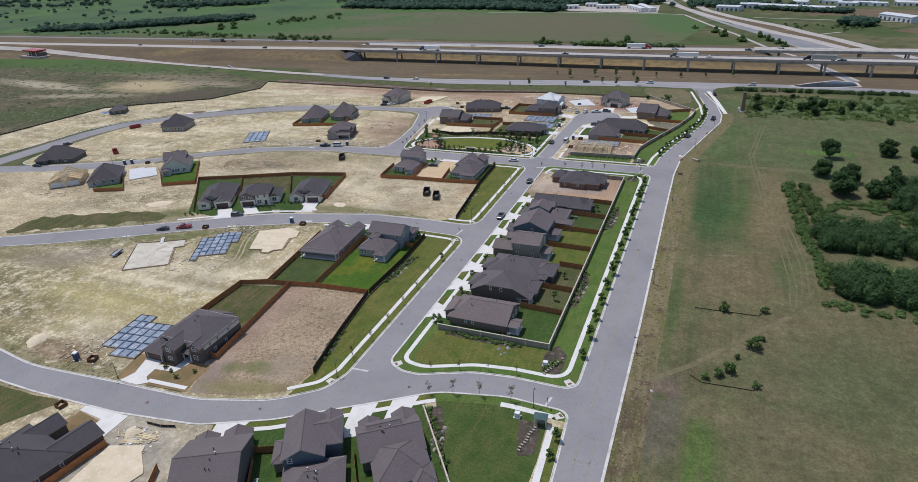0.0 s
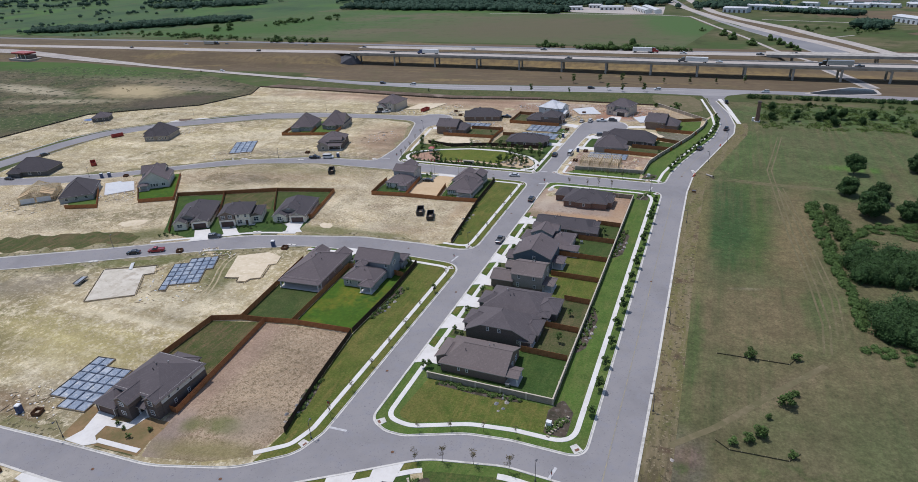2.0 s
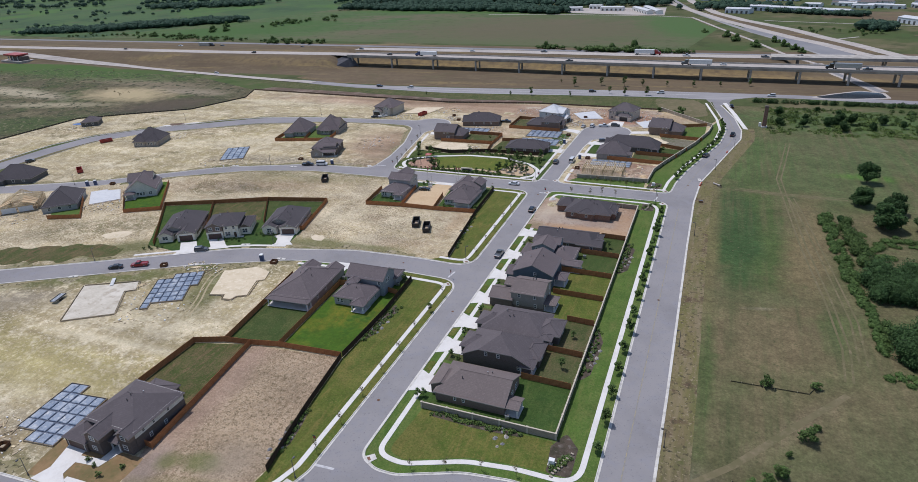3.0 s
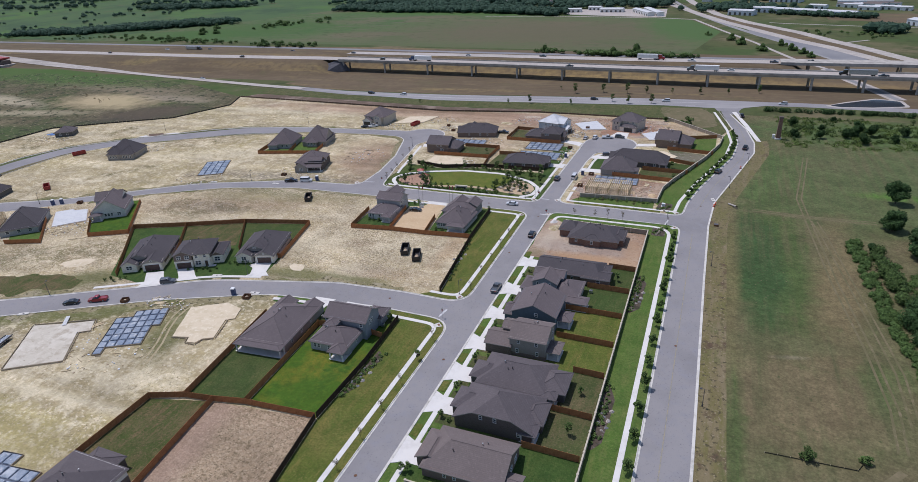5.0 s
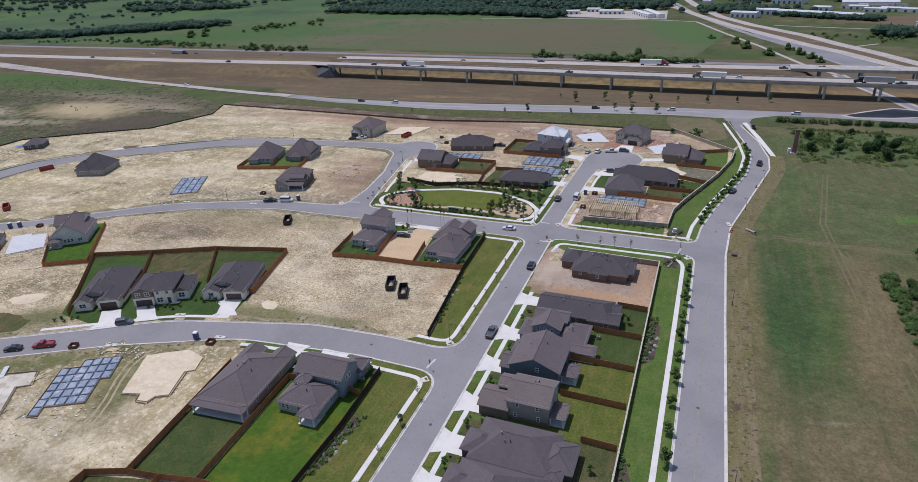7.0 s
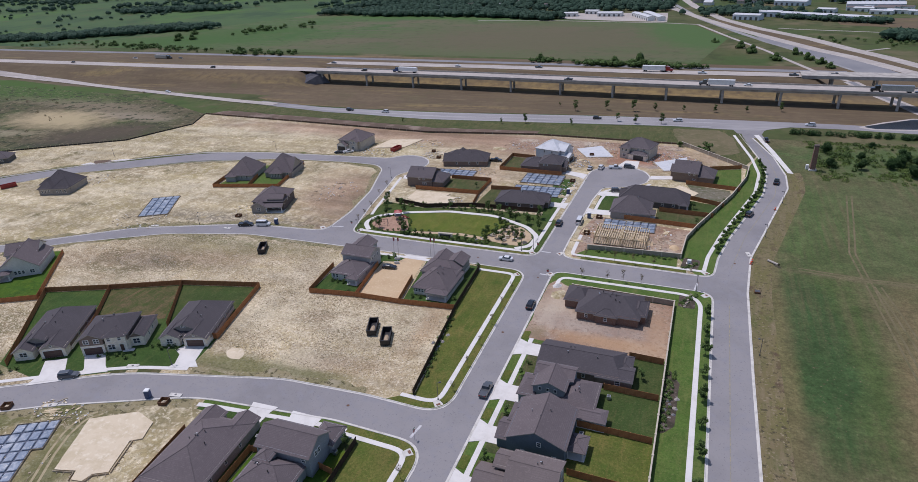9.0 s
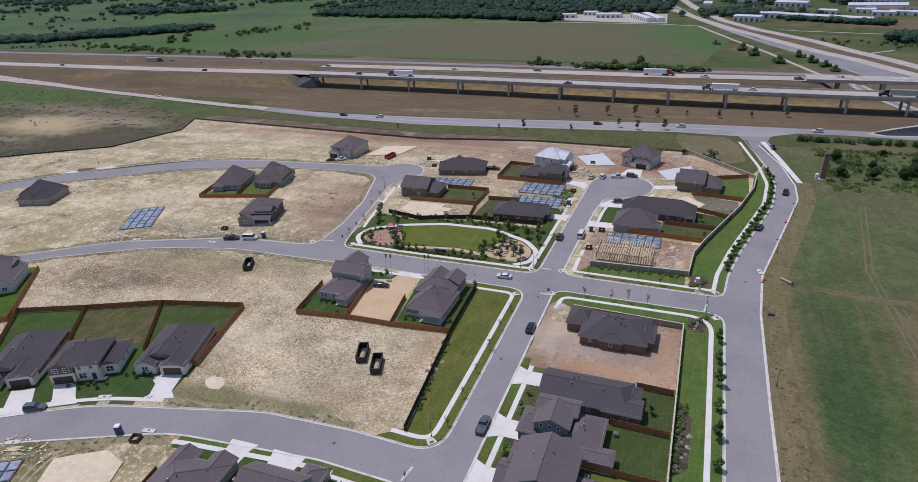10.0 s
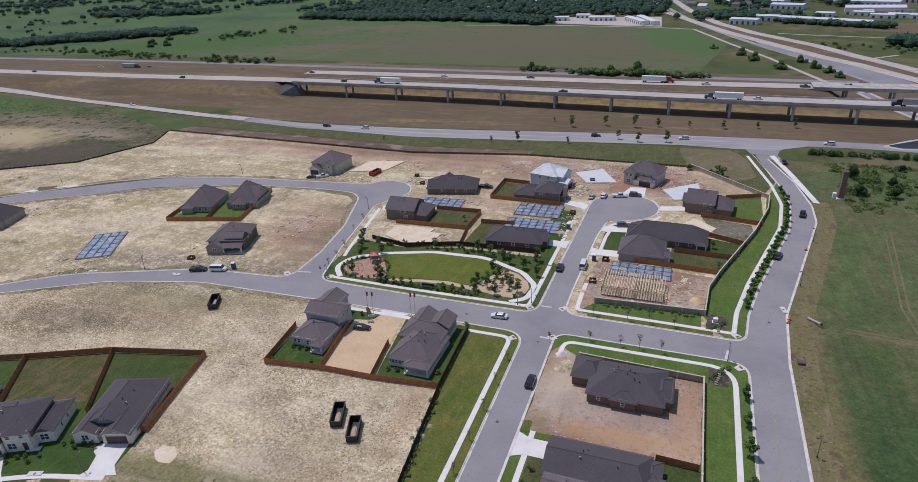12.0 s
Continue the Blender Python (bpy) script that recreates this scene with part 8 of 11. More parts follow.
xs = list(range(-2600, -420, 60)) + list(range(-420, -280, 5)) + list(range(-280, 261, 12))
ys = [462 + 3.2 * i for i in range(54)]
g = Geo()
n = len(xs)
g.add([(x, y + (lerp_at(x, NEAR_S) - 505) * 0.92, bank(x, y + (lerp_at(x, NEAR_S) - 505) * 0.92)) for y in ys for x in xs],
      [(j * n + i, j * n + i + 1, j * n + n + i + 1, j * n + n + i) for j in range(len(ys) - 1) for i in range(n - 1)])
structure("embankment", g.mesh("embankment", EMBANK, True), "brown dry grass highway embankment", "embankment")


def raised(name, table, shift, width, z, mat, label, x0, x1, thick=0.0):
    pts = [Vector((x, lerp_at(x, table) + shift)) for x in range(x0, x1 + 1, 15)]
    prof = [(width / 2, z), (-width / 2, z)]
    if thick:
        prof = [(width / 2, z - thick), (width / 2, z), (-width / 2, z), (-width / 2, z - thick), (width / 2, z - thick)]
    me = sweep(pts, prof).mesh(name, mat)
    return structure(name, me, label, "road")


raised("highway", NEAR_S, NEAR_W / 2, NEAR_W - 1, DECK + 0.12, HIGHWAY, "pale concrete highway carriageway on the embankment", -2600, -310)
raised("highway", FAR_S, FAR_W / 2, FAR_W, DECK - 0.75, HIGHWAY, "pale concrete far highway carriageway", -2600, 25)
bridge = thing("highway_bridge", "long concrete highway viaduct on paired columns", "bridge")
pts = [Vector((x, lerp_at(x, NEAR_S) + NEAR_W / 2)) for x in range(-322, 261, 12)]
part("deck", sweep(pts, [(NEAR_W / 2, DECK - 0.35), (NEAR_W / 2, DECK + 0.1), (-NEAR_W / 2, DECK + 0.1), (-NEAR_W / 2, DECK - 0.35), (NEAR_W / 2, DECK - 0.35)]).mesh("deck", HIGHWAY), bridge, "pale concrete deck")
for side in (-1, 1):
    part("parapet", sweep(offset(pts, side * (NEAR_W / 2 - 0.2), False), [(0.2, DECK), (0.16, DECK + 1.0), (-0.16, DECK + 1.0), (-0.2, DECK)]).mesh("parapet", BRIDGE), bridge, "concrete parapet")
for k in range(5):
    o = (k - 2) * 3.2
    part("girder", sweep(offset(pts, o, False), [(0.35, DECK - 0.35), (0.35, DECK - 1.6), (-0.35, DECK - 1.6), (-0.35, DECK - 0.35)]).mesh("girder", BRIDGE), bridge, "concrete girder")
BENTS = [-318, -277, -236.5, -197, -159, -123.3, -88.3, -54.8, -22.1, 9.5, 39.5, 68, 96, 124]
for x in BENTS:
    y = lerp_at(x, NEAR_S) + NEAR_W / 2
    bent = part("bent_cap", Geo().bevel_box(-0.7, -7.3, DECK - 2.7, 0.7, 6.6, DECK - 1.6, 0.1).mesh("bent_cap", BRIDGE), bridge, "", pose(x, y, 0, 0, 0, 4))
    for dy in (-6.4, 4.6):
        part("column", Geo().tube((0, dy, -0.5), (0, dy, DECK - 2.7), 0.78, 0.78, 10).mesh("column", BRIDGE), bent)
part("abutment", mesh_of("abutment", [(-350, 505, 0.4), (-330, 502, 0.4), (-318, 520, DECK - 1.2), (-326, 520, DECK - 0.6), (-312, 520, 0.4)], [(0, 1, 2, 3), (1, 4, 2)], PAVEDSLOPE), bridge, "dark grey concrete slope paving")
# the second bridge at the east
east_bridge = thing("highway_bridge", "short concrete overpass beside the viaduct", "bridge")
pts2 = [Vector((x, lerp_at(x, FAR_S) + FAR_W / 2)) for x in range(24, 261, 12)]
part("deck", sweep(pts2, [(7.2, DECK - 1.6), (7.2, DECK + 0.4), (-7.2, DECK + 0.4), (-7.2, DECK - 1.6), (7.2, DECK - 1.6)]).mesh("deck", BRIDGE), east_bridge)
for x in (42, 66, 96, 126):
    y = lerp_at(x, FAR_S) + FAR_W / 2
    for dy in (-4, 4):
        part("column", Geo().tube((x, y + dy, -0.5), (x, y + dy, DECK - 1.5), 0.7, 0.7, 10).mesh("column", BRIDGE), east_bridge)

# frontage roads and ramps
patch("ground_lot", [(-340, 464), (-300, 452), (-240, 449), (-160, 453), (-100, 459), (-46, 463), (10, 465), (70, 468), (70, 482), (-330, 488)], 0.05, EMBANK, "dry brown grass at the foot of the embankment", "ground", 1.0, 8, 3)
patch("ground_lot", [(-46, 440, 4), (-22, 440, 4), (-15, 428, 5), (-13, 402, 4), (-20, 398, 5), (-40, 410, 5)], 0.067, TRACK, "worn tan grass beside the junction", "ground", 1.5, 5, 1.5)
patch("frontage_road", [(-300, 448.6), (-240, 447.6), (-196, 448.6), (-160, 451.4), (-101, 457.6), (-46, 461.6), (-10, 463), (14, 463.2), (14, 454.4), (-3, 444), (-20, 443.2), (-45, 444.6), (-97, 440.2), (-155, 435.2), (-190, 432.6), (-240, 436), (-300, 446.5)], 0.085, FRONTAGE, "pale grey shoulders and lanes of the frontage road", "road")
for d in (-7.2, 0.0, 7.2):
    ribbon("road_marking", [(-232, 441.8 + d * 0.7, 0), (-195, 440.6 + d, 30), (-157, 443.2 + d, 40), (-99, 448.9 + d, 50), (-46, 453.1 + d, 40), (-26, 454.2 + d, 0)], 0.28, 0.095, ROADWHITE, "white painted line along the frontage road", "road marking")
ribbon("frontage_road", [(-330, 452.5, 0), (-262, 441.5, 30), (-195, 440, 40), (-147, 441, 40), (-50, 456, 60), (35, 459, 60), (130, 452, 0)], 9.5, 0.075, ASPHALT, "two-lane grey frontage road")
RAMP = fillet([(-1500, 541, 0), (-1000, 524, 60), (-760, 511, 60), (-667, 501, 60), (-577, 491, 60), (-487, 475, 60), (-412, 463, 60), (-348, 453, 60), (-312, 449, 0)], False)
RAMP = stretch([p for a, b in zip(RAMP, RAMP[1:]) for p in (a, (a + b) / 2)] + RAMP[-1:], 0, 1e9)
rows = [offset(RAMP, o, False) for o in (3.6, -3.6)]
g = Geo().add([(p.x, p.y, bank(p.x, p.y) * 1.02 + 0.30) for pair in zip(*rows) for p in pair], [(2 * i + 1, 2 * i, 2 * i + 2, 2 * i + 3) for i in range(len(RAMP) - 1)])
structure("exit_ramp", g.mesh("exit_ramp", HIGHWAY), "pale exit ramp coming down the embankment", "road")
ribbon("frontage_road", [(-1600, 680, 0), (-822, 646, 60), (-559, 640, 60), (-230, 622, 60), (-61, 612, 60), (60, 606, 0)], 9, 0.075, HIGHWAY_DARK, "far grey frontage road")
patch("road", [(-13.5, 437), (-2.4, 435), (-0.5, 444, 4), (6, 453), (-22, 452), (-15.5, 444, 4)], 0.068, ASPHALT, "grey asphalt junction mouth", "road")
LANES = [([(-110, 1180, 0), (-84, 1070, 60), (-47, 915, 80), (-12, 815, 80), (16, 742, 80), (36, 697, 80), (56, 641, 60), (72, 598, 0)], 6, 0.10, HIGHWAY_MID),
         ([(-126, 1200, 0), (-85, 1031, 80), (-49, 930, 80), (-16, 844, 80), (28, 750, 80), (50, 704, 80), (70, 671, 60), (87, 634, 60), (101, 604, 0)], 11, 0.14, HIGHWAY),
         ([(-90, 1220, 0), (-60, 1059, 80), (-24, 915, 80), (9, 838, 80), (54, 759, 80), (76, 706, 60), (93, 672, 60), (117, 614, 60), (160, 520, 0)], 11, 0.18, HIGHWAY)]
patch("road", [(0, 812), (27, 754), (37.5, 724.6), (64, 682.6), (81, 638), (94, 600), (71, 600), (56, 641.5), (38, 694), (14, 746)], 0.12, HIGHWAY_DARK, "broad grey asphalt approach beside the far highway", "road")
patch("ground_lot", [(-40, 930), (4, 850), (50, 764), (74, 710), (92, 672), (108, 628), (103, 616), (86, 648), (52, 712), (20, 778), (-20, 862)], 0.085, EMBANK, "tan grass median of the far highway", "grass", 2, 20, 8)
ribbon("track", [(-330, 918, 0), (-211, 910, 40), (-90, 885, 40), (-49, 868, 0)], 3.2, 0.085, HIGHWAY, "pale track along the edge of the pasture", "track")
ribbon("track", [(-49, 868, 0), (-15.5, 770, 60), (12, 696, 60), (23.5, 659, 40), (41, 604, 40), (57, 574, 0)], 3.4, 0.09, HIGHWAY, "narrow pale lane beside the pasture", "track")
ribbon("ditch", [(57, 574, 0), (67, 534, 40), (75, 511, 40), (84.5, 480, 0)], 9, 0.09, HIGHWAY, "pale concrete lining of the drainage ditch", "ditch")
ribbon("ditch", [(57, 574, 0), (67, 534, 40), (75, 511, 40), (84.5, 480, 0)], 4, 0.10, HIGHWAY_DARK, "dark bed of the drainage ditch", "ditch")
ribbon("track", [(30, 836, 0), (47.5, 827, 20), (120, 803, 40), (200, 780, 0)], 3.0, 0.10, HIGHWAY, "pale path across rough grass", "track")
ribbon("track", [(80, 690, 0), (88, 700, 5), (105, 713, 0)], 3.0, 0.10, HIGHWAY, "pale path across rough grass", "track")
for pts, w, z, mat in LANES:
    ribbon("highway", pts, w, z, mat, "pale highway running to the far town")
patch("water", [(46, 461, 2), (58, 470, 3), (73, 480.5, 3), (84, 477, 3), (85, 465, 3), (68, 459.8, 3), (52, 457.8, 2)], 0.10, WATER, "still dark detention pond", "pond")
patch("ground_lot", [(43.5, 459.5, 2), (57, 471.6, 3), (73, 482.6, 3), (86, 478.5, 3), (87, 463.4, 3), (68, 457.8, 3), (51, 455.8, 2)], 0.085, HIGHWAY, "pale lined bank of the pond", "pond bank")
for pts, mat in (([(120, 760), (300, 640), (420, 800), (180, 900), (60, 900)], FIELD), ([(150, 720), (230, 650), (330, 700), (220, 800)], EMBANK), ([(90, 860), (170, 820), (260, 880), (90, 930)], EMBANK)):
    patch("far_field", pts, 0.06 if mat is FIELD else 0.075, mat, "rough grass beside the far highway", "field", 6, 40, 12)

# far land
patch("far_field", [(-850, 668), (-667, 676), (-237, 648), (-40, 633), (-18, 764), (-52, 862), (-90, 886), (-225, 912), (-357, 978), (-500, 994), (-640, 1040), (-720, 880)], 0.06, FARFIELD, "wide green pasture beyond the highway", "field")
patch("far_field", [(-3500, 900), (-850, 672), (-720, 850), (-650, 1020), (-660, 1500), (-3500, 2600)], 0.055, BRUSHLAND, "dark green brushland", "field")
patch("far_field", [(-3500, 500), (-1000, 470), (-640, 490), (-450, 458), (-400, 400), (-424, 240), (-900, 260), (-3500, 300)], 0.05, FIELD, "green and tan scrub west of the lots", "field")

rng = random.Random(77)


def grove(n, inside, size, seed_off):
    out = []
    for _ in range(n):
        p = inside()
        if p is None:
            continue
        s = rng.uniform(*size)
        out.append((p[0], p[1], s * 0.7, s, s * 0.85))
    return out


def belt(ax, ay, bx, by, wide):
    def pick():
        u = rng.random()
        return ax + (bx - ax) * u + rng.gauss(0, wide), ay + (by - ay) * u + rng.gauss(0, wide)
    return pick


def clumpy(x0, y0, x1, y1, scale, level):
    def pick():
        x, y = rng.uniform(x0, x1), rng.uniform(y0, y1)
        return (x, y) if noise.noise((x / scale, y / scale, 4.2)) > level else None
    return pick


woods = grove(330, belt(-1030, 715, -890, 752, 11), (3, 6), 1) + grove(420, belt(-890, 762, -735, 850, 12), (3.5, 7), 2) + grove(300, belt(-1150, 1098, -930, 1132, 18), (4, 7), 16) + grove(1500, clumpy(-2600, 1120, -640, 1600, 120, 0.0), (4, 7.5), 3)
woods += grove(2700, clumpy(-640, 1000, -90, 1500, 90, -0.35), (4, 7), 4) + grove(1300, clumpy(-30, 1030, 900, 1500, 90, -0.05), (4, 7), 5) + grove(420, clumpy(-1700, 760, -900, 1090, 60, 0.22), (2.2, 4.6), 6)
woods += grove(34, belt(116, 764, 135, 758, 5), (4, 6.5), 7) + grove(260, belt(-640, 1040, -500, 994, 9), (3.5, 6), 15) + grove(260, belt(-500, 992, -357, 978, 8), (3.5, 6), 17) + grove(220, belt(-357, 980, -225, 925, 9), (4, 7), 18) + grove(150, belt(40, 925, 130, 870, 5), (2.5, 4.5), 19) + grove(120, belt(-40, 990, 40, 960, 16), (3.5, 6), 20)
thicket("far_woods", "dark green woods behind the pastures", woods, 0.85, 2.6, LEAF_HAZY, 31, 0.8, 0.95)
scrub = grove(74, belt(-172, 628, -34, 610, 2.4), (1.3, 3.0), 8) + grove(34, belt(-132, 617, -60, 611, 2.5), (2.2, 3.8), 21) + grove(40, belt(-520, 650, -440, 646, 6), (1.6, 3.4), 9)
for x, y, s in ((-7.7, 709, 3.6), (1, 685, 3.9), (16.8, 650, 3.6), (32.5, 678, 3.2), (39, 654, 3.3), (47, 638, 2.8), (51, 621, 2.6), (-103.4, 617, 4.2), (-83.5, 618, 5.6), (-168, 629, 3.8), (-30, 740, 2.2), (-504, 646, 4.4), (-737, 690, 3.6), (-674, 672, 3.4), (-676, 733, 4.6), (-660, 742, 4.2), (-690, 752, 3.8), (-700, 790, 4.0)):
    scrub += grove(7, belt(x - 1.2, y, x + 1.2, y, 0.5 * s), (0.55 * s, 0.8 * s), 10)
    scrub += [(x, y, s * 1.1, s * 0.7, s * 0.9)]
scrub += grove(60, belt(-800, 700, -560, 660, 8), (1.4, 3.2), 22) + grove(30, belt(-640, 800, -560, 880, 16), (2, 4.4), 12) + grove(40, belt(-900, 690, -640, 690, 10), (1.0, 2.6), 13) + grove(26, belt(60, 760, 130, 735, 8), (1.2, 2.2), 23)
thicket("far_scrub", "scattered trees and bushes round the far pasture", scrub, 0.42, 14, LEAF, 32, 0.8, 0.85)
sc2 = grove(300, clumpy(-900, 250, -425, 470, 30, 0.05), (0.5, 1.2), 14)
thicket("scrub", "low weeds on the scrub west of the lots", sc2, 0.3, 30, LEAF_DRY, 33)
for x, y, s in ((-126.5, 449.6 - 14, 0.9), (-100, 437, 0.55), (-76, 449, 0.8), (-66, 446, 0.9), (-52, 448, 1.0), (-104, 468, 1.0), (-86, 474, 0.9), (-70, 473, 1.0), (-58, 476, 0.7), (-42, 477, 0.6), (-25, 478, 0.8), (-8, 482, 0.6), (10, 486, 0.7), (-116, 478, 0.5), (-140, 432, 0.5), (-200, 424, 0.4)):
    plant("park", x, y, s, bank(x, y) if y > 462 else 0.05)


def shed(label, x, y, rot, w, d, h, wall, roof, category="warehouse"):
    ob = thing("warehouse" if category == "warehouse" else "house", label, category, pose(x, y, 0.05, 0, 0, rot), "far buildings")
    vs, fs, mats, ends, ridge = gable_roof(-w / 2, -d / 2, w / 2, d / 2, h, 0.16 if category == "warehouse" else 0.5, "x", 0.3)
    me = mesh_of("roof", vs, fs, [roof, FASCIA])
    me.polygons.foreach_set("material_index", mats)
    part("wall", Geo().box(-w / 2, -d / 2, -0.05, w / 2, d / 2, h).mesh("wall", wall), ob)
    part("roof", me, ob)
    for tri, tf in ends:
        part("gable", mesh_of("gable", tri, tf, wall), ob)
    for k in range(max(2, int(w / 6))):
        px = -w / 2 + (k + 0.5) * w / max(2, int(w / 6))
        part("door", Geo().box(px - 1.3, -d / 2 - 0.08, 0, px + 1.3, -d / 2 + 0.02, h * 0.6).mesh("door", GLASS if category != "warehouse" else METAL), ob)
    return ob


for x, y, rot, w, d in ((-160, 958, -5, 31, 13), (-116, 931, -64, 58, 9), (-103, 934, -69, 66, 9), (-214, 960, 5, 22, 11), (-188, 985, -10, 18, 10)):
    shed("white metal storage building beyond the pasture", x, y, rot, w, d, 4.5, TRIM, SLABWHITE)
for x, y, rot, w, d in ((80, 905, -32, 93, 14), (146, 1015, -8, 60, 24), (3, 912, -24, 30, 14), (28, 940, -24, 26, 14), (60, 1060, -25, 40, 18), (40, 1120, -30, 50, 22), (210, 1120, -20, 90, 30), (150, 1090, -25, 80, 24), (170, 800, -60, 44, 16)):
    shed("long pale warehouse at the edge of town", x, y, rot, w, d, 5.5, HOUSEWRAP, FELT)
for i in range(44):
    x, y = rng.uniform(-480, 30), rng.uniform(1060, 1230)
    shed("distant house among trees", x, y, rng.uniform(0, 180), rng.uniform(11, 17), rng.uniform(8, 11), 4.0, SIDING[rng.choice(("white", "grey", "taupe"))], rng.choice((SHINGLE[3], FELT, SHINGLE[0])), "house")
patch("ground_lot", [(-222, 932), (-211, 992), (-90, 985), (-84, 892), (-140, 905)], 0.07, HIGHWAY, "pale yard round the storage buildings", "yard")
for i in range(14):
    x, y = 90 + rng.uniform(0, 150), 940 + rng.uniform(0, 60)
    shed("distant low building by the highway", x, y, -25, rng.uniform(14, 26), rng.uniform(9, 13), 4, TRIM, rng.choice((FELT, SLABWHITE, SHINGLE[3])), "warehouse")
# roadside filling station
gs = thing("filling_station", "filling station under a red-roofed canopy by the highway", "filling station", pose(-740, 497, 2.2, 0, 0, -8))
part("forecourt", Geo().bevel_box(-20, -9, -2.6, 20, 7, 0.05, 0.1).mesh("forecourt", HIGHWAY), gs, "pale concrete forecourt")
part("canopy", Geo().bevel_box(-15, -7, 5.0, 13, 6, 6.6, 0.2).mesh("canopy", REDPAINT), gs, "red canopy")
part("shop", Geo().bevel_box(-6, -5, 0, 16, 4, 4.2, 0.1).mesh("shop", BRICK_DARK), gs, "dark shop")
for px in (-10, 0, 10):
    part("post", Geo().box(px - 0.4, -5.4, 0, px + 0.4, -4.6, 5).mesh("post", TRIM), gs)


# ---------------------------------------------------------------- vehicles
def paint(name, c, rough=0.25):
    return material("paint_" + name, c, (), rough, 0.2, coat=0.6)


PAINTS = {"black": paint("black", (0.012, 0.013, 0.016)), "white": paint("white", (0.68, 0.68, 0.67)), "silver": paint("silver", (0.36, 0.37, 0.38)), "red": paint("red", (0.28, 0.02, 0.02)), "grey": paint("grey", (0.09, 0.095, 0.10)), "blue": paint("blue", (0.03, 0.06, 0.15))}
TYRE = material("tyre", (0.02, 0.02, 0.02), (), 0.9)
LAMPGLASS = material("lamp_glass", (0.6, 0.6, 0.58), (), 0.15)
TAIL = material("tail_lamp", (0.3, 0.01, 0.01), (), 0.3)
SHAPES = {  # length, width, height, cabin start, cabin end, bonnet height
    "sedan": (4.8, 1.85, 1.45, -1.7, 1.0, 0.95), "suv": (4.9, 1.95, 1.8, -2.35, 0.9, 1.1), "van": (5.6, 2.0, 2.2, -2.75, 1.7, 1.25), "pickup": (5.8, 2.0, 1.85, -0.6, 1.3, 1.1)}
car_parts = {}


def loft(rows):
    """A closed body from cross-sections (x, half width low, half width high, z low, z high)."""
    g = Geo()
    k = 6
    vs = []
    for x, a, b, z0, z1 in rows:
        zm = z0 + (z1 - z0) * 0.55
        vs += [(x, -a, z0), (x, -a * 1.02, zm), (x, -b, z1), (x, b, z1), (x, a * 1.02, zm), (x, a, z0)]
    fs = [tuple(range(5, -1, -1)), tuple(range(len(vs) - k, len(vs)))]
    for i in range(len(rows) - 1):
        fs += [(i * k + j, i * k + (j + 1) % k, (i + 1) * k + (j + 1) % k, (i + 1) * k + j) for j in range(k)]
    return g.add(vs, fs)


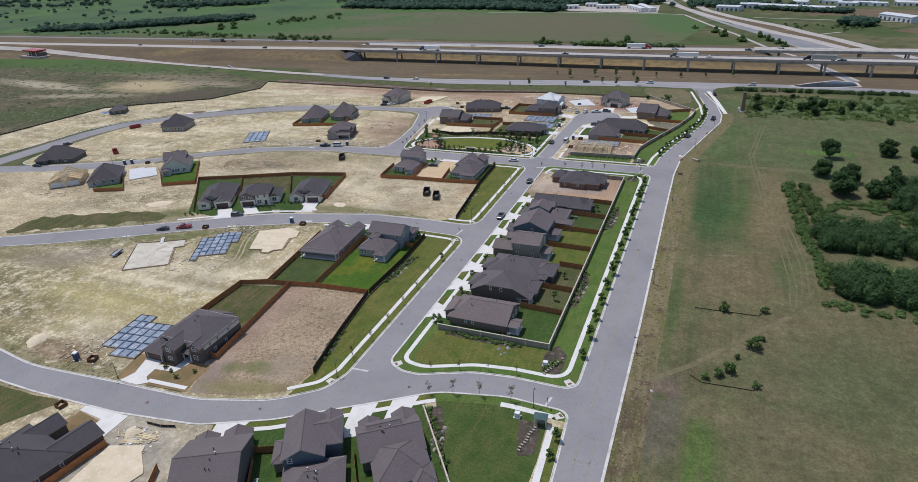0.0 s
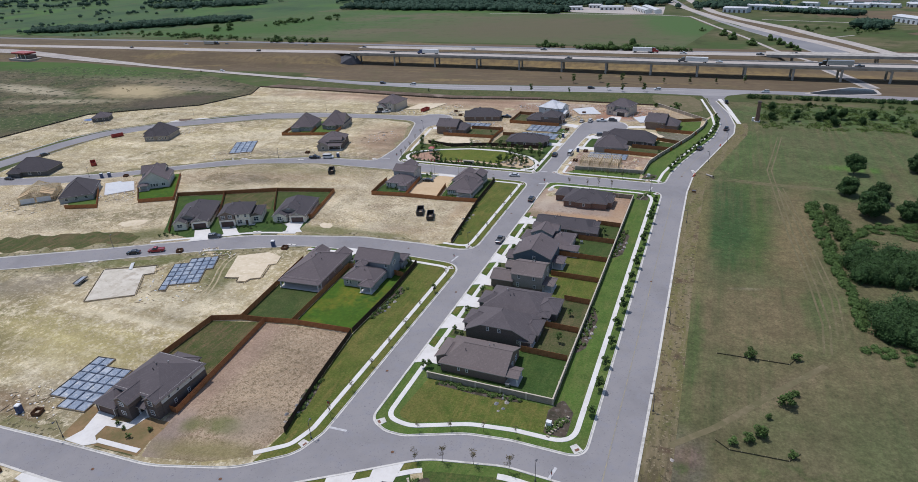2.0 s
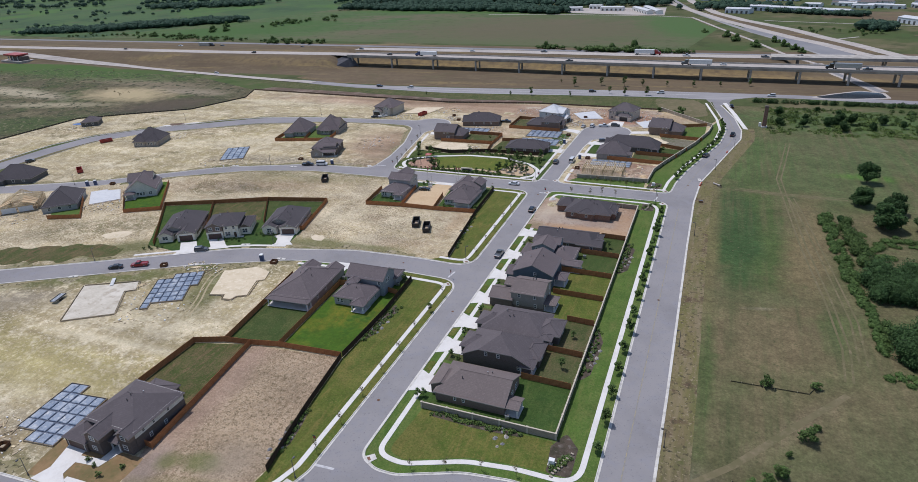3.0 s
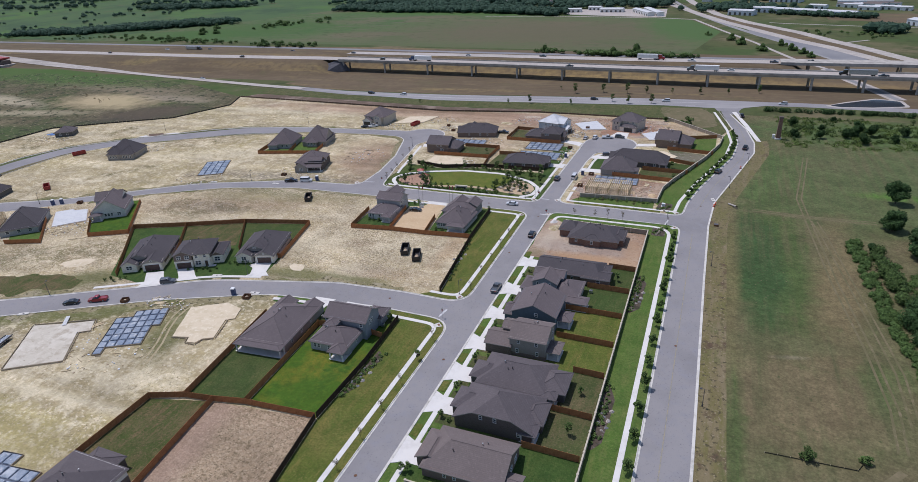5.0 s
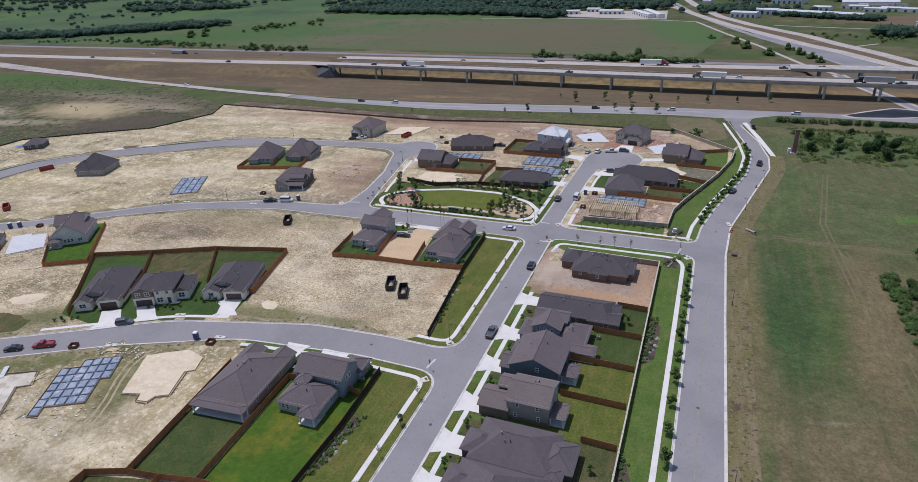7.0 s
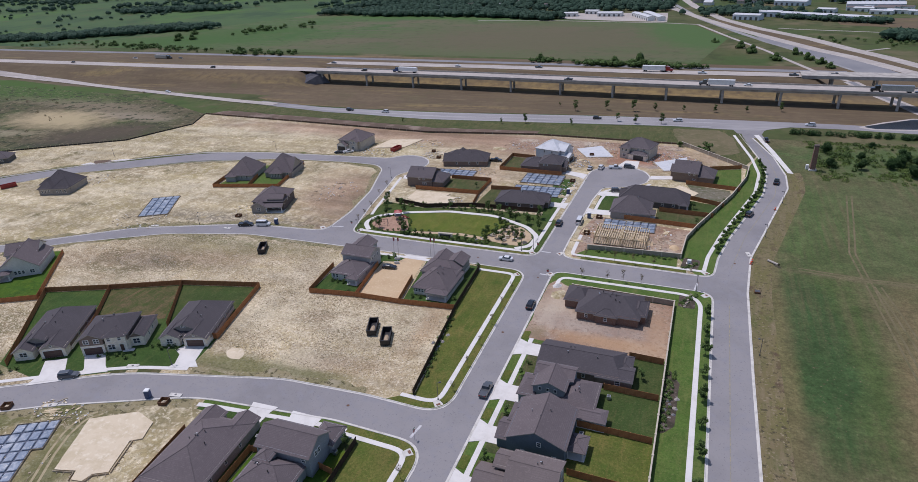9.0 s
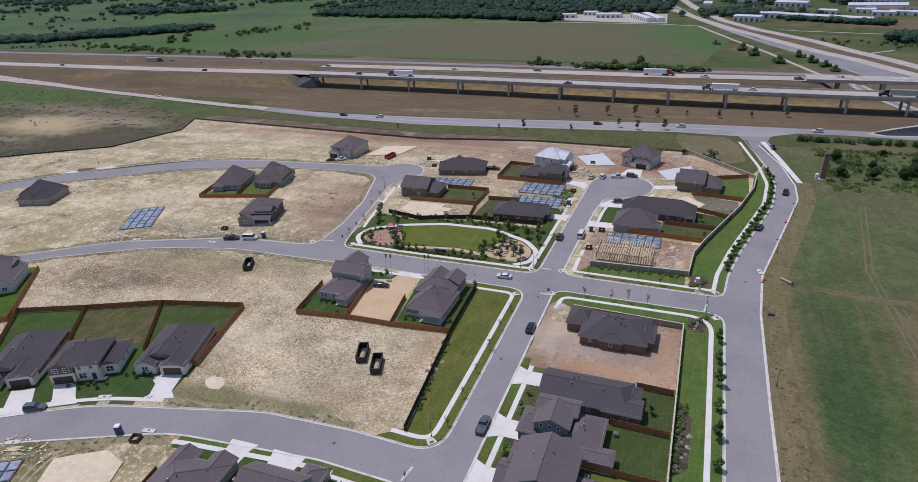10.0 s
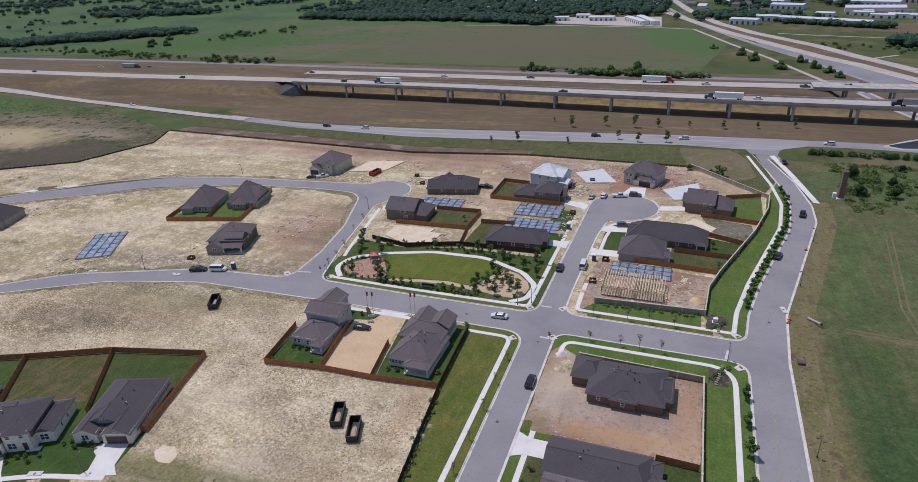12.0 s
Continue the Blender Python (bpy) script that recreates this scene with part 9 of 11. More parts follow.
def car(shape, colour, x, y, rot, label, z=0.03, group="cars"):
    L, w, h, c0, c1, bz = SHAPES[shape]
    a = w / 2
    key = (shape, colour)
    if key not in car_parts:
        f = L / 2
        body = loft([(-f, a * 0.86, a * 0.8, 0.42, bz * 0.92), (-f + 0.15, a * 0.97, a * 0.9, 0.3, bz), (c0, a, a * 0.95, 0.26, bz + 0.03), (c1, a, a * 0.95, 0.26, bz + 0.02), (f - 0.5, a * 0.97, a * 0.88, 0.28, bz * 0.88), (f, a * 0.8, a * 0.74, 0.4, bz * 0.7)])
        if shape == "pickup":
            body.box(-f + 0.1, -a * 0.95, bz, c0, -a * 0.85, bz + 0.12).box(-f + 0.1, a * 0.85, bz, c0, a * 0.95, bz + 0.12)
        slope = 0.1 if shape == "van" else 0.35
        back = 0.5 if shape == "sedan" else 0.15
        glass = loft([(c0, a * 0.9, a * 0.84, bz - 0.05, bz + 0.02), (c0 + back, a * 0.9, a * 0.74, bz, h - 0.06), (c1 - slope - 0.25, a * 0.9, a * 0.74, bz, h - 0.06), (c1 + 0.15, a * 0.9, a * 0.84, bz - 0.05, bz + 0.02)])
        roof = loft([(c0 + back, a * 0.76, a * 0.68, h - 0.08, h - 0.02), (c0 + back + 0.2, a * 0.78, a * 0.7, h - 0.08, h), (c1 - slope - 0.4, a * 0.78, a * 0.7, h - 0.08, h), (c1 - slope - 0.2, a * 0.76, a * 0.68, h - 0.08, h - 0.02)])
        wheel = Geo().tube((0, -0.12, 0), (0, 0.12, 0), 0.34, 0.34, 12)
        rim = Geo().tube((0, -0.135, 0), (0, 0.135, 0), 0.2, 0.2, 8)
        lamp = Geo().bevel_box(-0.08, -0.22, -0.08, 0.06, 0.22, 0.08, 0.02)
        car_parts[key] = (body.mesh("body", PAINTS[colour]), glass.mesh("cabin_glass", GLASS), roof.mesh("roof", PAINTS[colour]), wheel.mesh("wheel", TYRE), rim.mesh("rim", STEEL), lamp.mesh("headlight", LAMPGLASS), lamp.mesh("tail_light", TAIL))
    me = car_parts[key]
    ob = thing({"sedan": "car", "suv": "suv", "van": "van", "pickup": "pickup_truck"}[shape], label, {"sedan": "car", "suv": "car", "van": "van", "pickup": "truck"}[shape], pose(x, y, z, 0, 0, rot), group)
    part("body", me[0], ob)
    part("cabin_glass", me[1], ob, "dark glass")
    part("roof", me[2], ob)
    for wx in (-L * 0.31, L * 0.31):
        for wy in (-a + 0.1, a - 0.1):
            wl = part("wheel", me[3], ob, "", pose(wx, wy, 0.34))
            part("rim", me[4], wl)
    for sy in (-a * 0.62, a * 0.62):
        part("headlight", me[5], ob, "", pose(L / 2 - 0.05, sy, bz * 0.62))
        part("tail_light", me[6], ob, "", pose(-L / 2 + 0.03, sy, bz * 0.8))
    return ob


for shape, colour, x, y, rot, where in (
        ("suv", "black", -70.8, 245.0, 90, "parked at the kerb by bare dirt"), ("pickup", "grey", -70.9, 205.5, 90, "parked at the kerb by the row"), ("suv", "black", -75.9, 303.0, 90, "parked at the kerb by the park"),
        ("sedan", "white", -86.4, 270.4, 183, "waiting near the crossroads"), ("sedan", "black", -121.6, 254.2, 8, "parked on tan granite"), ("van", "white", -186.4, 272.0, 15, "parked beside the stone house"), ("pickup", "black", -193.4, 270.0, 18, "parked behind the white van"),
        ("van", "white", -69.0, 306.5, 90, "parked by the framed house"), ("sedan", "silver", -76.0, 365.6, 84, "parked in the turning circle"), ("suv", "white", -71.4, 367.6, 84, "parked in the turning circle"), ("pickup", "white", -65.4, 369.0, 10, "parked in the turning circle"),
        ("suv", "grey", -59.4, 371.2, 0, "parked in the turning circle"), ("sedan", "black", -195.4, 157.6, 208, "parked along the curved street"), ("pickup", "red", -188.4, 161.6, 208, "parked along the curved street"), ("suv", "grey", -175.4, 177.6, 28, "parked by a driveway"),
        ("pickup", "white", -201.6, 362.6, 40, "parked by the open garage"), ("sedan", "black", -206.0, 360.4, 20, "parked by the open garage"), ("pickup", "black", -121.6, 366.6, 5, "parked by the brick house"), ("suv", "black", -10.6, 328.8, 70, "driving on the collector road"),
        ("suv", "black", -350.5, 236, 80, "parked on the corner street"), ("sedan", "black", -330, 201.8, 10, "parked on the corner street"), ("suv", "grey", -60.4, 340.6, 15, "on the short driveway"), ("pickup", "black", 0.6, 366.0, 80, "driving on the collector road"), ("pickup", "black", -0.6, 425.6, 100, "waiting at the frontage junction")):
    car(shape, colour, x, y, rot, "%s %s %s" % (colour, {"sedan": "saloon car", "suv": "sport utility car", "van": "work van", "pickup": "pickup truck"}[shape], where), 0.05)
vrng = random.Random(3)
for i, x in enumerate((-610, -560, -505, -430, -402, -330, -282, -215, -150, -118, -60, -35, -8, 20, 44, 78)):
    y = lerp_at(x, NEAR_S) + (4.0 if i % 2 else 8.5)
    if i % 3:
        y = lerp_at(x, FAR_S) + (3.4 if i % 2 else 7.6)
    shape, colour = vrng.choice(("sedan", "suv", "pickup")), vrng.choice(("black", "white", "silver", "grey", "black"))
    car(shape, colour, x, y, -3 if i % 3 else 177, "%s %s on the highway" % (colour, {"sedan": "saloon car", "suv": "sport utility car", "pickup": "pickup truck"}[shape]), DECK + 0.13 if i % 3 == 0 else DECK - 0.7, "highway traffic")
for x, y, rot, c in ((-248, 443.0, 2, "black"), (-222, 442.8, 182, "white"), (-88, 451.6, 10, "black"), (-44, 454.8, 190, "white"), (22, 458, 180, "white"), (-430, 468.5, -8, "white")):
    car("suv", c, x, y, rot, "%s sport utility car on the frontage road" % c, 0.1, "highway traffic")


def semi(x, y, z, rot, colour, box):
    ob = thing("semi_truck", "%s tractor unit pulling a long %s box trailer" % (colour, box), "truck", pose(x, y, z, 0, 0, rot), "highway traffic")
    tr = part("trailer", Geo().bevel_box(-14.5, -1.28, 1.1, 0.6, 1.28, 4.05, 0.05).mesh("trailer", WHITEPAINT if box == "white" else STEEL), ob)
    part("cab", loft([(1.2, 1.2, 1.15, 0.9, 3.9), (3.4, 1.2, 1.1, 0.9, 3.7), (3.9, 1.15, 1.0, 0.8, 2.6), (5.8, 1.05, 0.9, 0.7, 2.0)]).mesh("cab", PAINTS[colour]), ob)
    part("windscreen", Geo().bevel_box(3.45, -1.0, 2.6, 3.75, 1.0, 3.4, 0.05).mesh("windscreen", GLASS), ob)
    for wx in (-13.2, -12.0, -0.2, 1.0, 4.8):
        for wy in (-1.0, 1.0):
            part("wheel", Geo().tube((wx, wy - 0.18, 0.5), (wx, wy + 0.18, 0.5), 0.5, 0.5, 10).mesh("wheel", TYRE), ob)
    return ob


semi(-250, lerp_at(-250, NEAR_S) + 8.5, DECK + 0.12, 177, "blue", "white")
semi(-60, lerp_at(-60, FAR_S) + 7, DECK - 0.72, -2, "red", "white")
semi(-30, lerp_at(-30, NEAR_S) + 4.4, DECK + 0.12, 177, "grey", "white")
semi(60, lerp_at(60, NEAR_S) + 4.4, DECK + 0.12, 177, "black", "grey")
semi(-520, lerp_at(-520, FAR_S) + 5, DECK - 0.72, -1, "black", "grey")


# ---------------------------------------------------------------- building sites
def dumpster(x, y, rot, mat, label):
    ob = thing("dumpster", label, "dumpster", pose(x, y, 0.05, 0, 0, rot), "dumpsters")
    g = Geo()
    a, b, h, t = 3.3, 1.22, 1.7, 0.08
    g.box(-a, -b, 0.15, a, -b + t, h).box(-a, b - t, 0.15, a, b, h).box(-a, -b + t, 0.15, -a + t, b - t, h).box(a - t, -b + t, 0.15, a, b - t, h).box(-a + t, -b + t, 0.15, a - t, b - t, 0.25)
    part("bin", g.mesh("bin", mat), ob)
    for i in range(7):
        px = -a + 0.5 + i * (2 * a - 1) / 6
        for y0, y1 in ((-b - 0.09, -b), (b, b + 0.09)):
            part("rib", Geo().box(px - 0.06, y0, 0.15, px + 0.06, y1, h - 0.1).mesh("rib", mat), ob)
    part("rim", Geo().box(-a - 0.06, -b - 0.1, h, a + 0.06, -b + t, h + 0.1).box(-a - 0.06, b - t, h, a + 0.06, b + 0.1, h + 0.1).box(-a - 0.06, -b + t, h, -a + t, b - t, h + 0.1).box(a - t, -b + t, h, a + 0.06, b - t, h + 0.1).mesh("rim", mat), ob)
    part("debris", patch_mound(1.9, 0.7, 0.2, 4).mesh("debris", FORMBOARD), ob, "broken boards and rubble", pose(-0.4, 0, 0.26))
    return ob


def patch_mound(a, b, h, seed, n=9):
    """A small uneven heap."""
    rng = random.Random(seed)
    vs, fs = [(0, 0, h)], []
    for r in (0.35, 0.7, 1.0):
        for i in range(n):
            t = 2 * math.pi * i / n
            k = r * rng.uniform(0.82, 1.15)
            vs.append((a * k * math.cos(t), b * k * math.sin(t), max(0, h * (1 - r ** 1.4) * rng.uniform(0.7, 1.3))))
    fs += [(0, 1 + i, 1 + (i + 1) % n) for i in range(n)]
    for q in (0, 1):
        fs += [(1 + q * n + i, 1 + (q + 1) * n + i, 1 + (q + 1) * n + (i + 1) % n, 1 + q * n + (i + 1) % n) for i in range(n)]
    return Geo().add(vs, fs)


dumpster(-109.6, 220.6, 110, BLACKPAINT, "open black steel dumpster on bare ground")
dumpster(-103.8, 217.6, 110, BLACKPAINT, "open black steel dumpster on bare ground")
dumpster(-172.6, 253.6, -62, BLACKPAINT, "open black steel dumpster on a stubbly lot")
dumpster(-306.5, 231.4, -35, REDPAINT, "open red steel dumpster on a dirt lot")
dumpster(-340.6, 276.0, 60, REDPAINT, "open red steel dumpster beside a house")
dumpster(-178.4, 372.0, 80, REDPAINT, "open red steel dumpster by the turning circle")


def wood_bin(x, y, rot):
    ob = thing("waste_crate", "square rubbish pen of rough brown boards", "crate", pose(x, y, 0.05, 0, 0, rot), "rubbish pens")
    for i in range(4):
        part("side", Geo().box(-1.0, -1.04, 0, 1.0, -0.96, 0.95).mesh("side", RUST), ob, "", pose(0, 0, 0, 0, 0, 90 * i))
    part("debris", patch_mound(0.9, 0.9, 0.7, int(x)).mesh("debris", PADFILL), ob, "heaped rubble")
    return ob


for x, y, r in ((-146.4, 85.6, 20), (-137.4, 69.4, -5), (-143.2, 177.6, 15), (-202.4, 276.6, 10), (-157.6, 373.6, 20), (-151, 364.8, 10), (-64.6, 297.4, 5), (-80.4, 348.0, 0), (-78.9, 385, 10), (-62.8, 312.5, 0), (-271.8, 221.6, 30), (-179.6, 164.0, 25)):
    wood_bin(x, y, r)


def toilet(x, y, rot, mat=None, label="blue portable toilet with a white roof on a building plot"):
    ob = thing("portable_toilet", label, "toilet", pose(x, y, 0.05, 0, 0, rot), "portable toilets")
    part("cabin", Geo().bevel_box(-0.6, -0.6, 0.08, 0.6, 0.6, 2.1, 0.05).mesh("cabin", mat or BLUEPLASTIC), ob)
    part("roof", Geo().bevel_box(-0.65, -0.65, 2.1, 0.65, 0.65, 2.35, 0.12).mesh("roof", WHITEPAINT), ob, "white domed roof")
    part("door", Geo().box(-0.4, -0.64, 0.15, 0.4, -0.6, 2.0).mesh("door", BLUEPLASTIC), ob)
    return ob


for x, y, r in ((-151.0, 84.4, 15), (-148.6, 178.0, 20), (-182.2, 274.6, 10), (-66.4, 311.4, 0), (-79.2, 333.6, 90), (-280, 219, 30), (-283, 217, 30)):
    toilet(x, y, r)


def slab_form(label, m, w, d, nx, ny, gone=()):
    """A foundation form: sheeted beds between dark trenches inside stepped timber boards."""
    ob = thing("slab_form", label, "foundation", m, "slab forms")
    cw, cd = w / nx, d / ny
    cells = {(i, j) for i in range(nx) for j in range(ny)} - set(gone)
    rng = random.Random(int(w * 10 + d))
    corner = {}
    faces = []
    for i, j in sorted(cells):
        x0, y0, x1, y1 = i * cw, j * cd, (i + 1) * cw, (j + 1) * cd
        lo, hi = [[corner.setdefault((i + a, j + b, z), len(corner)) for a, b in ((0, 0), (1, 0), (1, 1), (0, 1))] for z in (0.02, 0.10)]
        faces.append(tuple(hi))
        for k, (di, dj) in enumerate(((0, -1), (1, 0), (0, 1), (-1, 0))):
            if (i + di, j + dj) not in cells:
                faces.append((lo[k], lo[(k + 1) % 4], hi[(k + 1) % 4], hi[k]))
        k = [rng.uniform(0.14, 0.26) for _ in range(4)]
        part("bed", Geo().bevel_box(x0 + k[0], y0 + k[1], 0.1, x1 - k[2], y1 - k[3], rng.uniform(0.34, 0.44), 0.12).mesh("bed", VAPOUR), ob, "pale blue plastic-covered bed")
        for di, dj, bx in ((-1, 0, (x0 - 0.07, y0 - 0.07, x0, y1 + 0.07)), (1, 0, (x1, y0 - 0.07, x1 + 0.07, y1 + 0.07)), (0, -1, (x0, y0 - 0.07, x1, y0)), (0, 1, (x0, y1, x1, y1 + 0.07))):
            if (i + di, j + dj) not in cells:
                part("form_board", Geo().box(bx[0], bx[1], 0, bx[2], bx[3], 0.42).mesh("form_board", FORMBOARD), ob, "timber form board")
    floor = Geo().add([(i * cw, j * cd, z) for i, j, z in corner], faces)
    part("trench_floor", floor.mesh("trench_floor", TRENCH), ob, "dark sheeted trenches")
    return ob


def earth_form(pts, ring=False):
    """Form boards staked round an earth pad."""
    ob = thing("pad_formwork", "low timber boards staked round an earth pad", "formwork", pose(0, 0, 0.03), "pad formwork")
    for p, q in zip(pts, pts[1:] + (pts[:1] if ring else [])):
        u = Vector((q[0] - p[0], q[1] - p[1], 0))
        n = Vector((u.y, -u.x, 0)).normalized() * 0.22
        m = pose(p[0] + n.x, p[1] + n.y, 0, 0, 0, math.degrees(math.atan2(u.y, u.x)))
        bd = Geo().box(0, -0.04, 0, u.length, 0.04, 0.42)
        k = 1.2
        while k < u.length:
            bd.box(k - 0.06, -0.5, 0, k + 0.06, -0.06, 0.2)
            k += 1.6
        o = part("form_board", bd.mesh("form_board", PADBOARD), ob, "staked timber form board")
        o.matrix_local = m
    return ob


def skew(ax, ay, rot):
    return pose(ax, ay, 0.06, 0, 0, rot)


BEDLABEL = "foundation form with blue plastic sheets and timber boards"
slab_form(BEDLABEL, skew(-149.4, 87.8, 7), 13.9, 19.2, 5, 6, ((0, 0), (1, 0), (2, 5), (3, 5), (4, 5)))
slab_form(BEDLABEL, skew(-164.4, 139.3, 29), 14.4, 21.4, 6, 7, ((1, 0), (2, 0), (3, 0), (4, 0), (5, 0), (5, 1), (5, 2), (5, 3), (0, 6), (1, 6)))
slab_form(BEDLABEL, skew(-244.6, 264.4, 30), 12.0, 21.0, 4, 6)
slab_form(BEDLABEL, skew(-102.2, 341.4, 0), 17.6, 11.8, 6, 4)
slab_form(BEDLABEL, skew(-102.6, 325.6 + 1.6, 2), 20.4, 10.6, 7, 4)
slab_form(BEDLABEL, skew(-144.0, 341.6, 3), 19.0, 8.0, 6, 3)
for pts, label in (([(-149.5, 153.4), (-155.9, 167.4), (-146.6, 173.0), (-140.3, 171.4), (-138.4, 166.6), (-140.6, 165.0), (-137.6, 156.7), (-140.4, 155.2), (-140.9, 153), (-143.5, 152.6), (-144.6, 154.8)], "raised cream earth pad awaiting a slab"),
                   ([(-194.6, 144.6), (-185.9, 148.2), (-178.9, 152.4), (-175.5, 148.2), (-178.5, 146.2), (-169.9, 135.1), (-182.3, 127.1)], "raised grey-cream pad edged with boards"),
                   ([(-143, 311.6), (-143, 320.8), (-127, 321.2), (-127.6, 318), (-123, 317.8), (-124, 308.6), (-132, 306.2)], "raised cream earth pad behind the park fence"),
                   ([(-42.4, 343.6), (-36.6, 353.4), (-28.8, 346.2), (-30.5, 342.4), (-37.4, 341.4)], "raised cream earth pad by the stone wall"),
                   ([(-156, 371.6), (-137, 376.8), (-128, 372.2), (-140, 366)], "raised cream earth pad behind the brick house"),
                   ([(-192.5, 372), (-176, 377), (-172, 392), (-190, 388)], "raised cream earth pad beside the two-storey house")):
    patch("house_pad", pts, 0.33, GREYPAD if "grey" in label else PADFILL, label, "house pad", 0.12, 3, 1.5, thick=0.3)
earth_form([(-149.5, 153.2), (-144.6, 154.4), (-143.5, 152.2), (-140.6, 152.6), (-140.2, 155.0), (-137.2, 156.6), (-140.2, 165.2)])
earth_form([(-194.8, 144.8), (-182.4, 126.8), (-169.6, 135.0), (-178.2, 146.3), (-175.2, 148.4), (-178.8, 152.8)], True)
for pts in ([(-259.4, 198.6), (-250.8, 207.8), (-261.3, 217.0), (-266.6, 214.2), (-267.6, 215.4), (-272.8, 210.6)], [(-87.8, 393.2), (-76.7, 400.4), (-68.6, 384.6), (-80.8, 381.6)], [(-49.3, 380.3), (-35.9, 390.8), (-34.6, 380.6), (-38.7, 371.8), (-44.2, 370)]):
    patch("slab_footing", [tuple(Vector(p).lerp(Vector((sum(q[0] for q in pts) / len(pts), sum(q[1] for q in pts) / len(pts))), -0.07)) for p in pts], 0.2, FORMBOARD, "rough timber forms round a house slab", "formwork", 0.5, 2, 1.0, thick=0.15)
    patch("house_slab", pts, 0.38, SLABWHITE, "fresh pale concrete house slab", "slab", thick=0.34)


def framed_house(x, y, rot, w, d, roofed, label):
    ob = thing("framed_house", label, "house frame", pose(x, y, 0.05, 0, 0, rot))
    part("slab", Geo().box(-w / 2, -d / 2, 0, w / 2, d / 2, 0.3).mesh("slab", FORMBOARD), ob, "dusty floor slab")
    lines = [((-w / 2, -d / 2), (w / 2, -d / 2)), ((-w / 2, d / 2), (w / 2, d / 2)), ((-w / 2, -d / 2), (-w / 2, d / 2)), ((w / 2, -d / 2), (w / 2, d / 2)), ((-w / 2, 0), (w / 2, 0)), ((0, -d / 2), (0, d / 2)), ((-w / 4, -d / 2), (-w / 4, 0)), ((w / 4, 0), (w / 4, d / 2)), ((w / 4, -d / 2), (w / 4, 0))]
    for (ax, ay), (bx, by) in lines:
        g = Geo()
        l = math.hypot(bx - ax, by - ay)
        n = max(2, int(l / 0.8))
        for i in range(n + 1):
            px, py = ax + (bx - ax) * i / n, ay + (by - ay) * i / n
            g.box(px - 0.06, py - 0.06, 0.3, px + 0.06, py + 0.06, 3.0)
        t = 0.07
        g.box(min(ax, bx) - t, min(ay, by) - t, 0.3, max(ax, bx) + t, max(ay, by) + t, 0.4).box(min(ax, bx) - t, min(ay, by) - t, 2.9, max(ax, bx) + t, max(ay, by) + t, 3.05)
        part("stud_wall", g.mesh("stud_wall", LUMBER), ob, "bare timber stud wall")
    if not roofed:
        n = int(w / 0.75)
        for i in range(1, n):
            px = -w / 2 + w * i / n
            part("joist", Geo().box(px - 0.09, -d / 2 + 0.3 * math.sin(i * 2.3), 3.06, px + 0.09, d / 2 + 0.3 * math.sin(i * 3.1), 3.2).mesh("joist", LUMBER), ob, "pale timber joist")
    if roofed:
        n = int(d / 0.9)
        for i in range(n + 1):
            py = -d / 2 + d * i / n
            h = w / 2 * 0.55 * min(1, 0.3 + 1.4 * (1 - abs(2 * i / n - 1)))
            if i % 2 and i < n // 2:
                continue
            part("truss", Geo().tube((-w / 2 - 0.4, py, 3.05), (0, py, 3.05 + h), 0.1, 0.1, 4).tube((w / 2 + 0.4, py, 3.05), (0, py, 3.05 + h), 0.1, 0.1, 4).tube((-w / 2, py, 3.1), (w / 2, py, 3.1), 0.08, 0.08, 4).mesh("truss", LUMBER), ob, "pale timber roof truss")
        for sx in (-1, 1):
            for k in range(3):
                y0 = -d / 2 + k * d / 7
                part("sheathing", Geo().add([(sx * w * 0.5, y0, 3.2), (sx * w * 0.5, y0 + d / 7.4, 3.2), (sx * w * 0.16, y0 + d / 7.4, 3.2 + w * 0.17 * (0.7 + 0.12 * k)), (sx * w * 0.16, y0, 3.2 + w * 0.17 * (0.7 + 0.12 * k)),
                                             (sx * w * 0.5, y0, 3.12), (sx * w * 0.5, y0 + d / 7.4, 3.12), (sx * w * 0.16, y0 + d / 7.4, 3.12 + w * 0.17 * (0.7 + 0.12 * k)), (sx * w * 0.16, y0, 3.12 + w * 0.17 * (0.7 + 0.12 * k))],
                                            [(0, 1, 2, 3), (7, 6, 5, 4), (0, 4, 5, 1), (1, 5, 6, 2), (2, 6, 7, 3), (3, 7, 4, 0)]).mesh("sheathing", SAND), ob, "tan roof sheathing board")
        for px in (-w * 0.24, w * 0.22):
            part("wall_board", Geo().box(px - w * 0.2, -d / 2 - 0.12, 0.35, px + w * 0.2, -d / 2 - 0.07, 2.6).mesh("wall_board", HOUSEWRAP), ob, "white wrapped wall board")
    return ob


framed_house(-288.5, 189.0, 42, 14, 16, True, "half-built house of bare pale timber framing")
framed_house(-52.2, 295.6, 0, 17.5, 10.5, False, "half-built house of pale stud walls on a slab")
slab_form("foundation sheet laid out behind the stud walls", skew(-60.4, 303.4, 0), 18.4, 8.2, 7, 3)


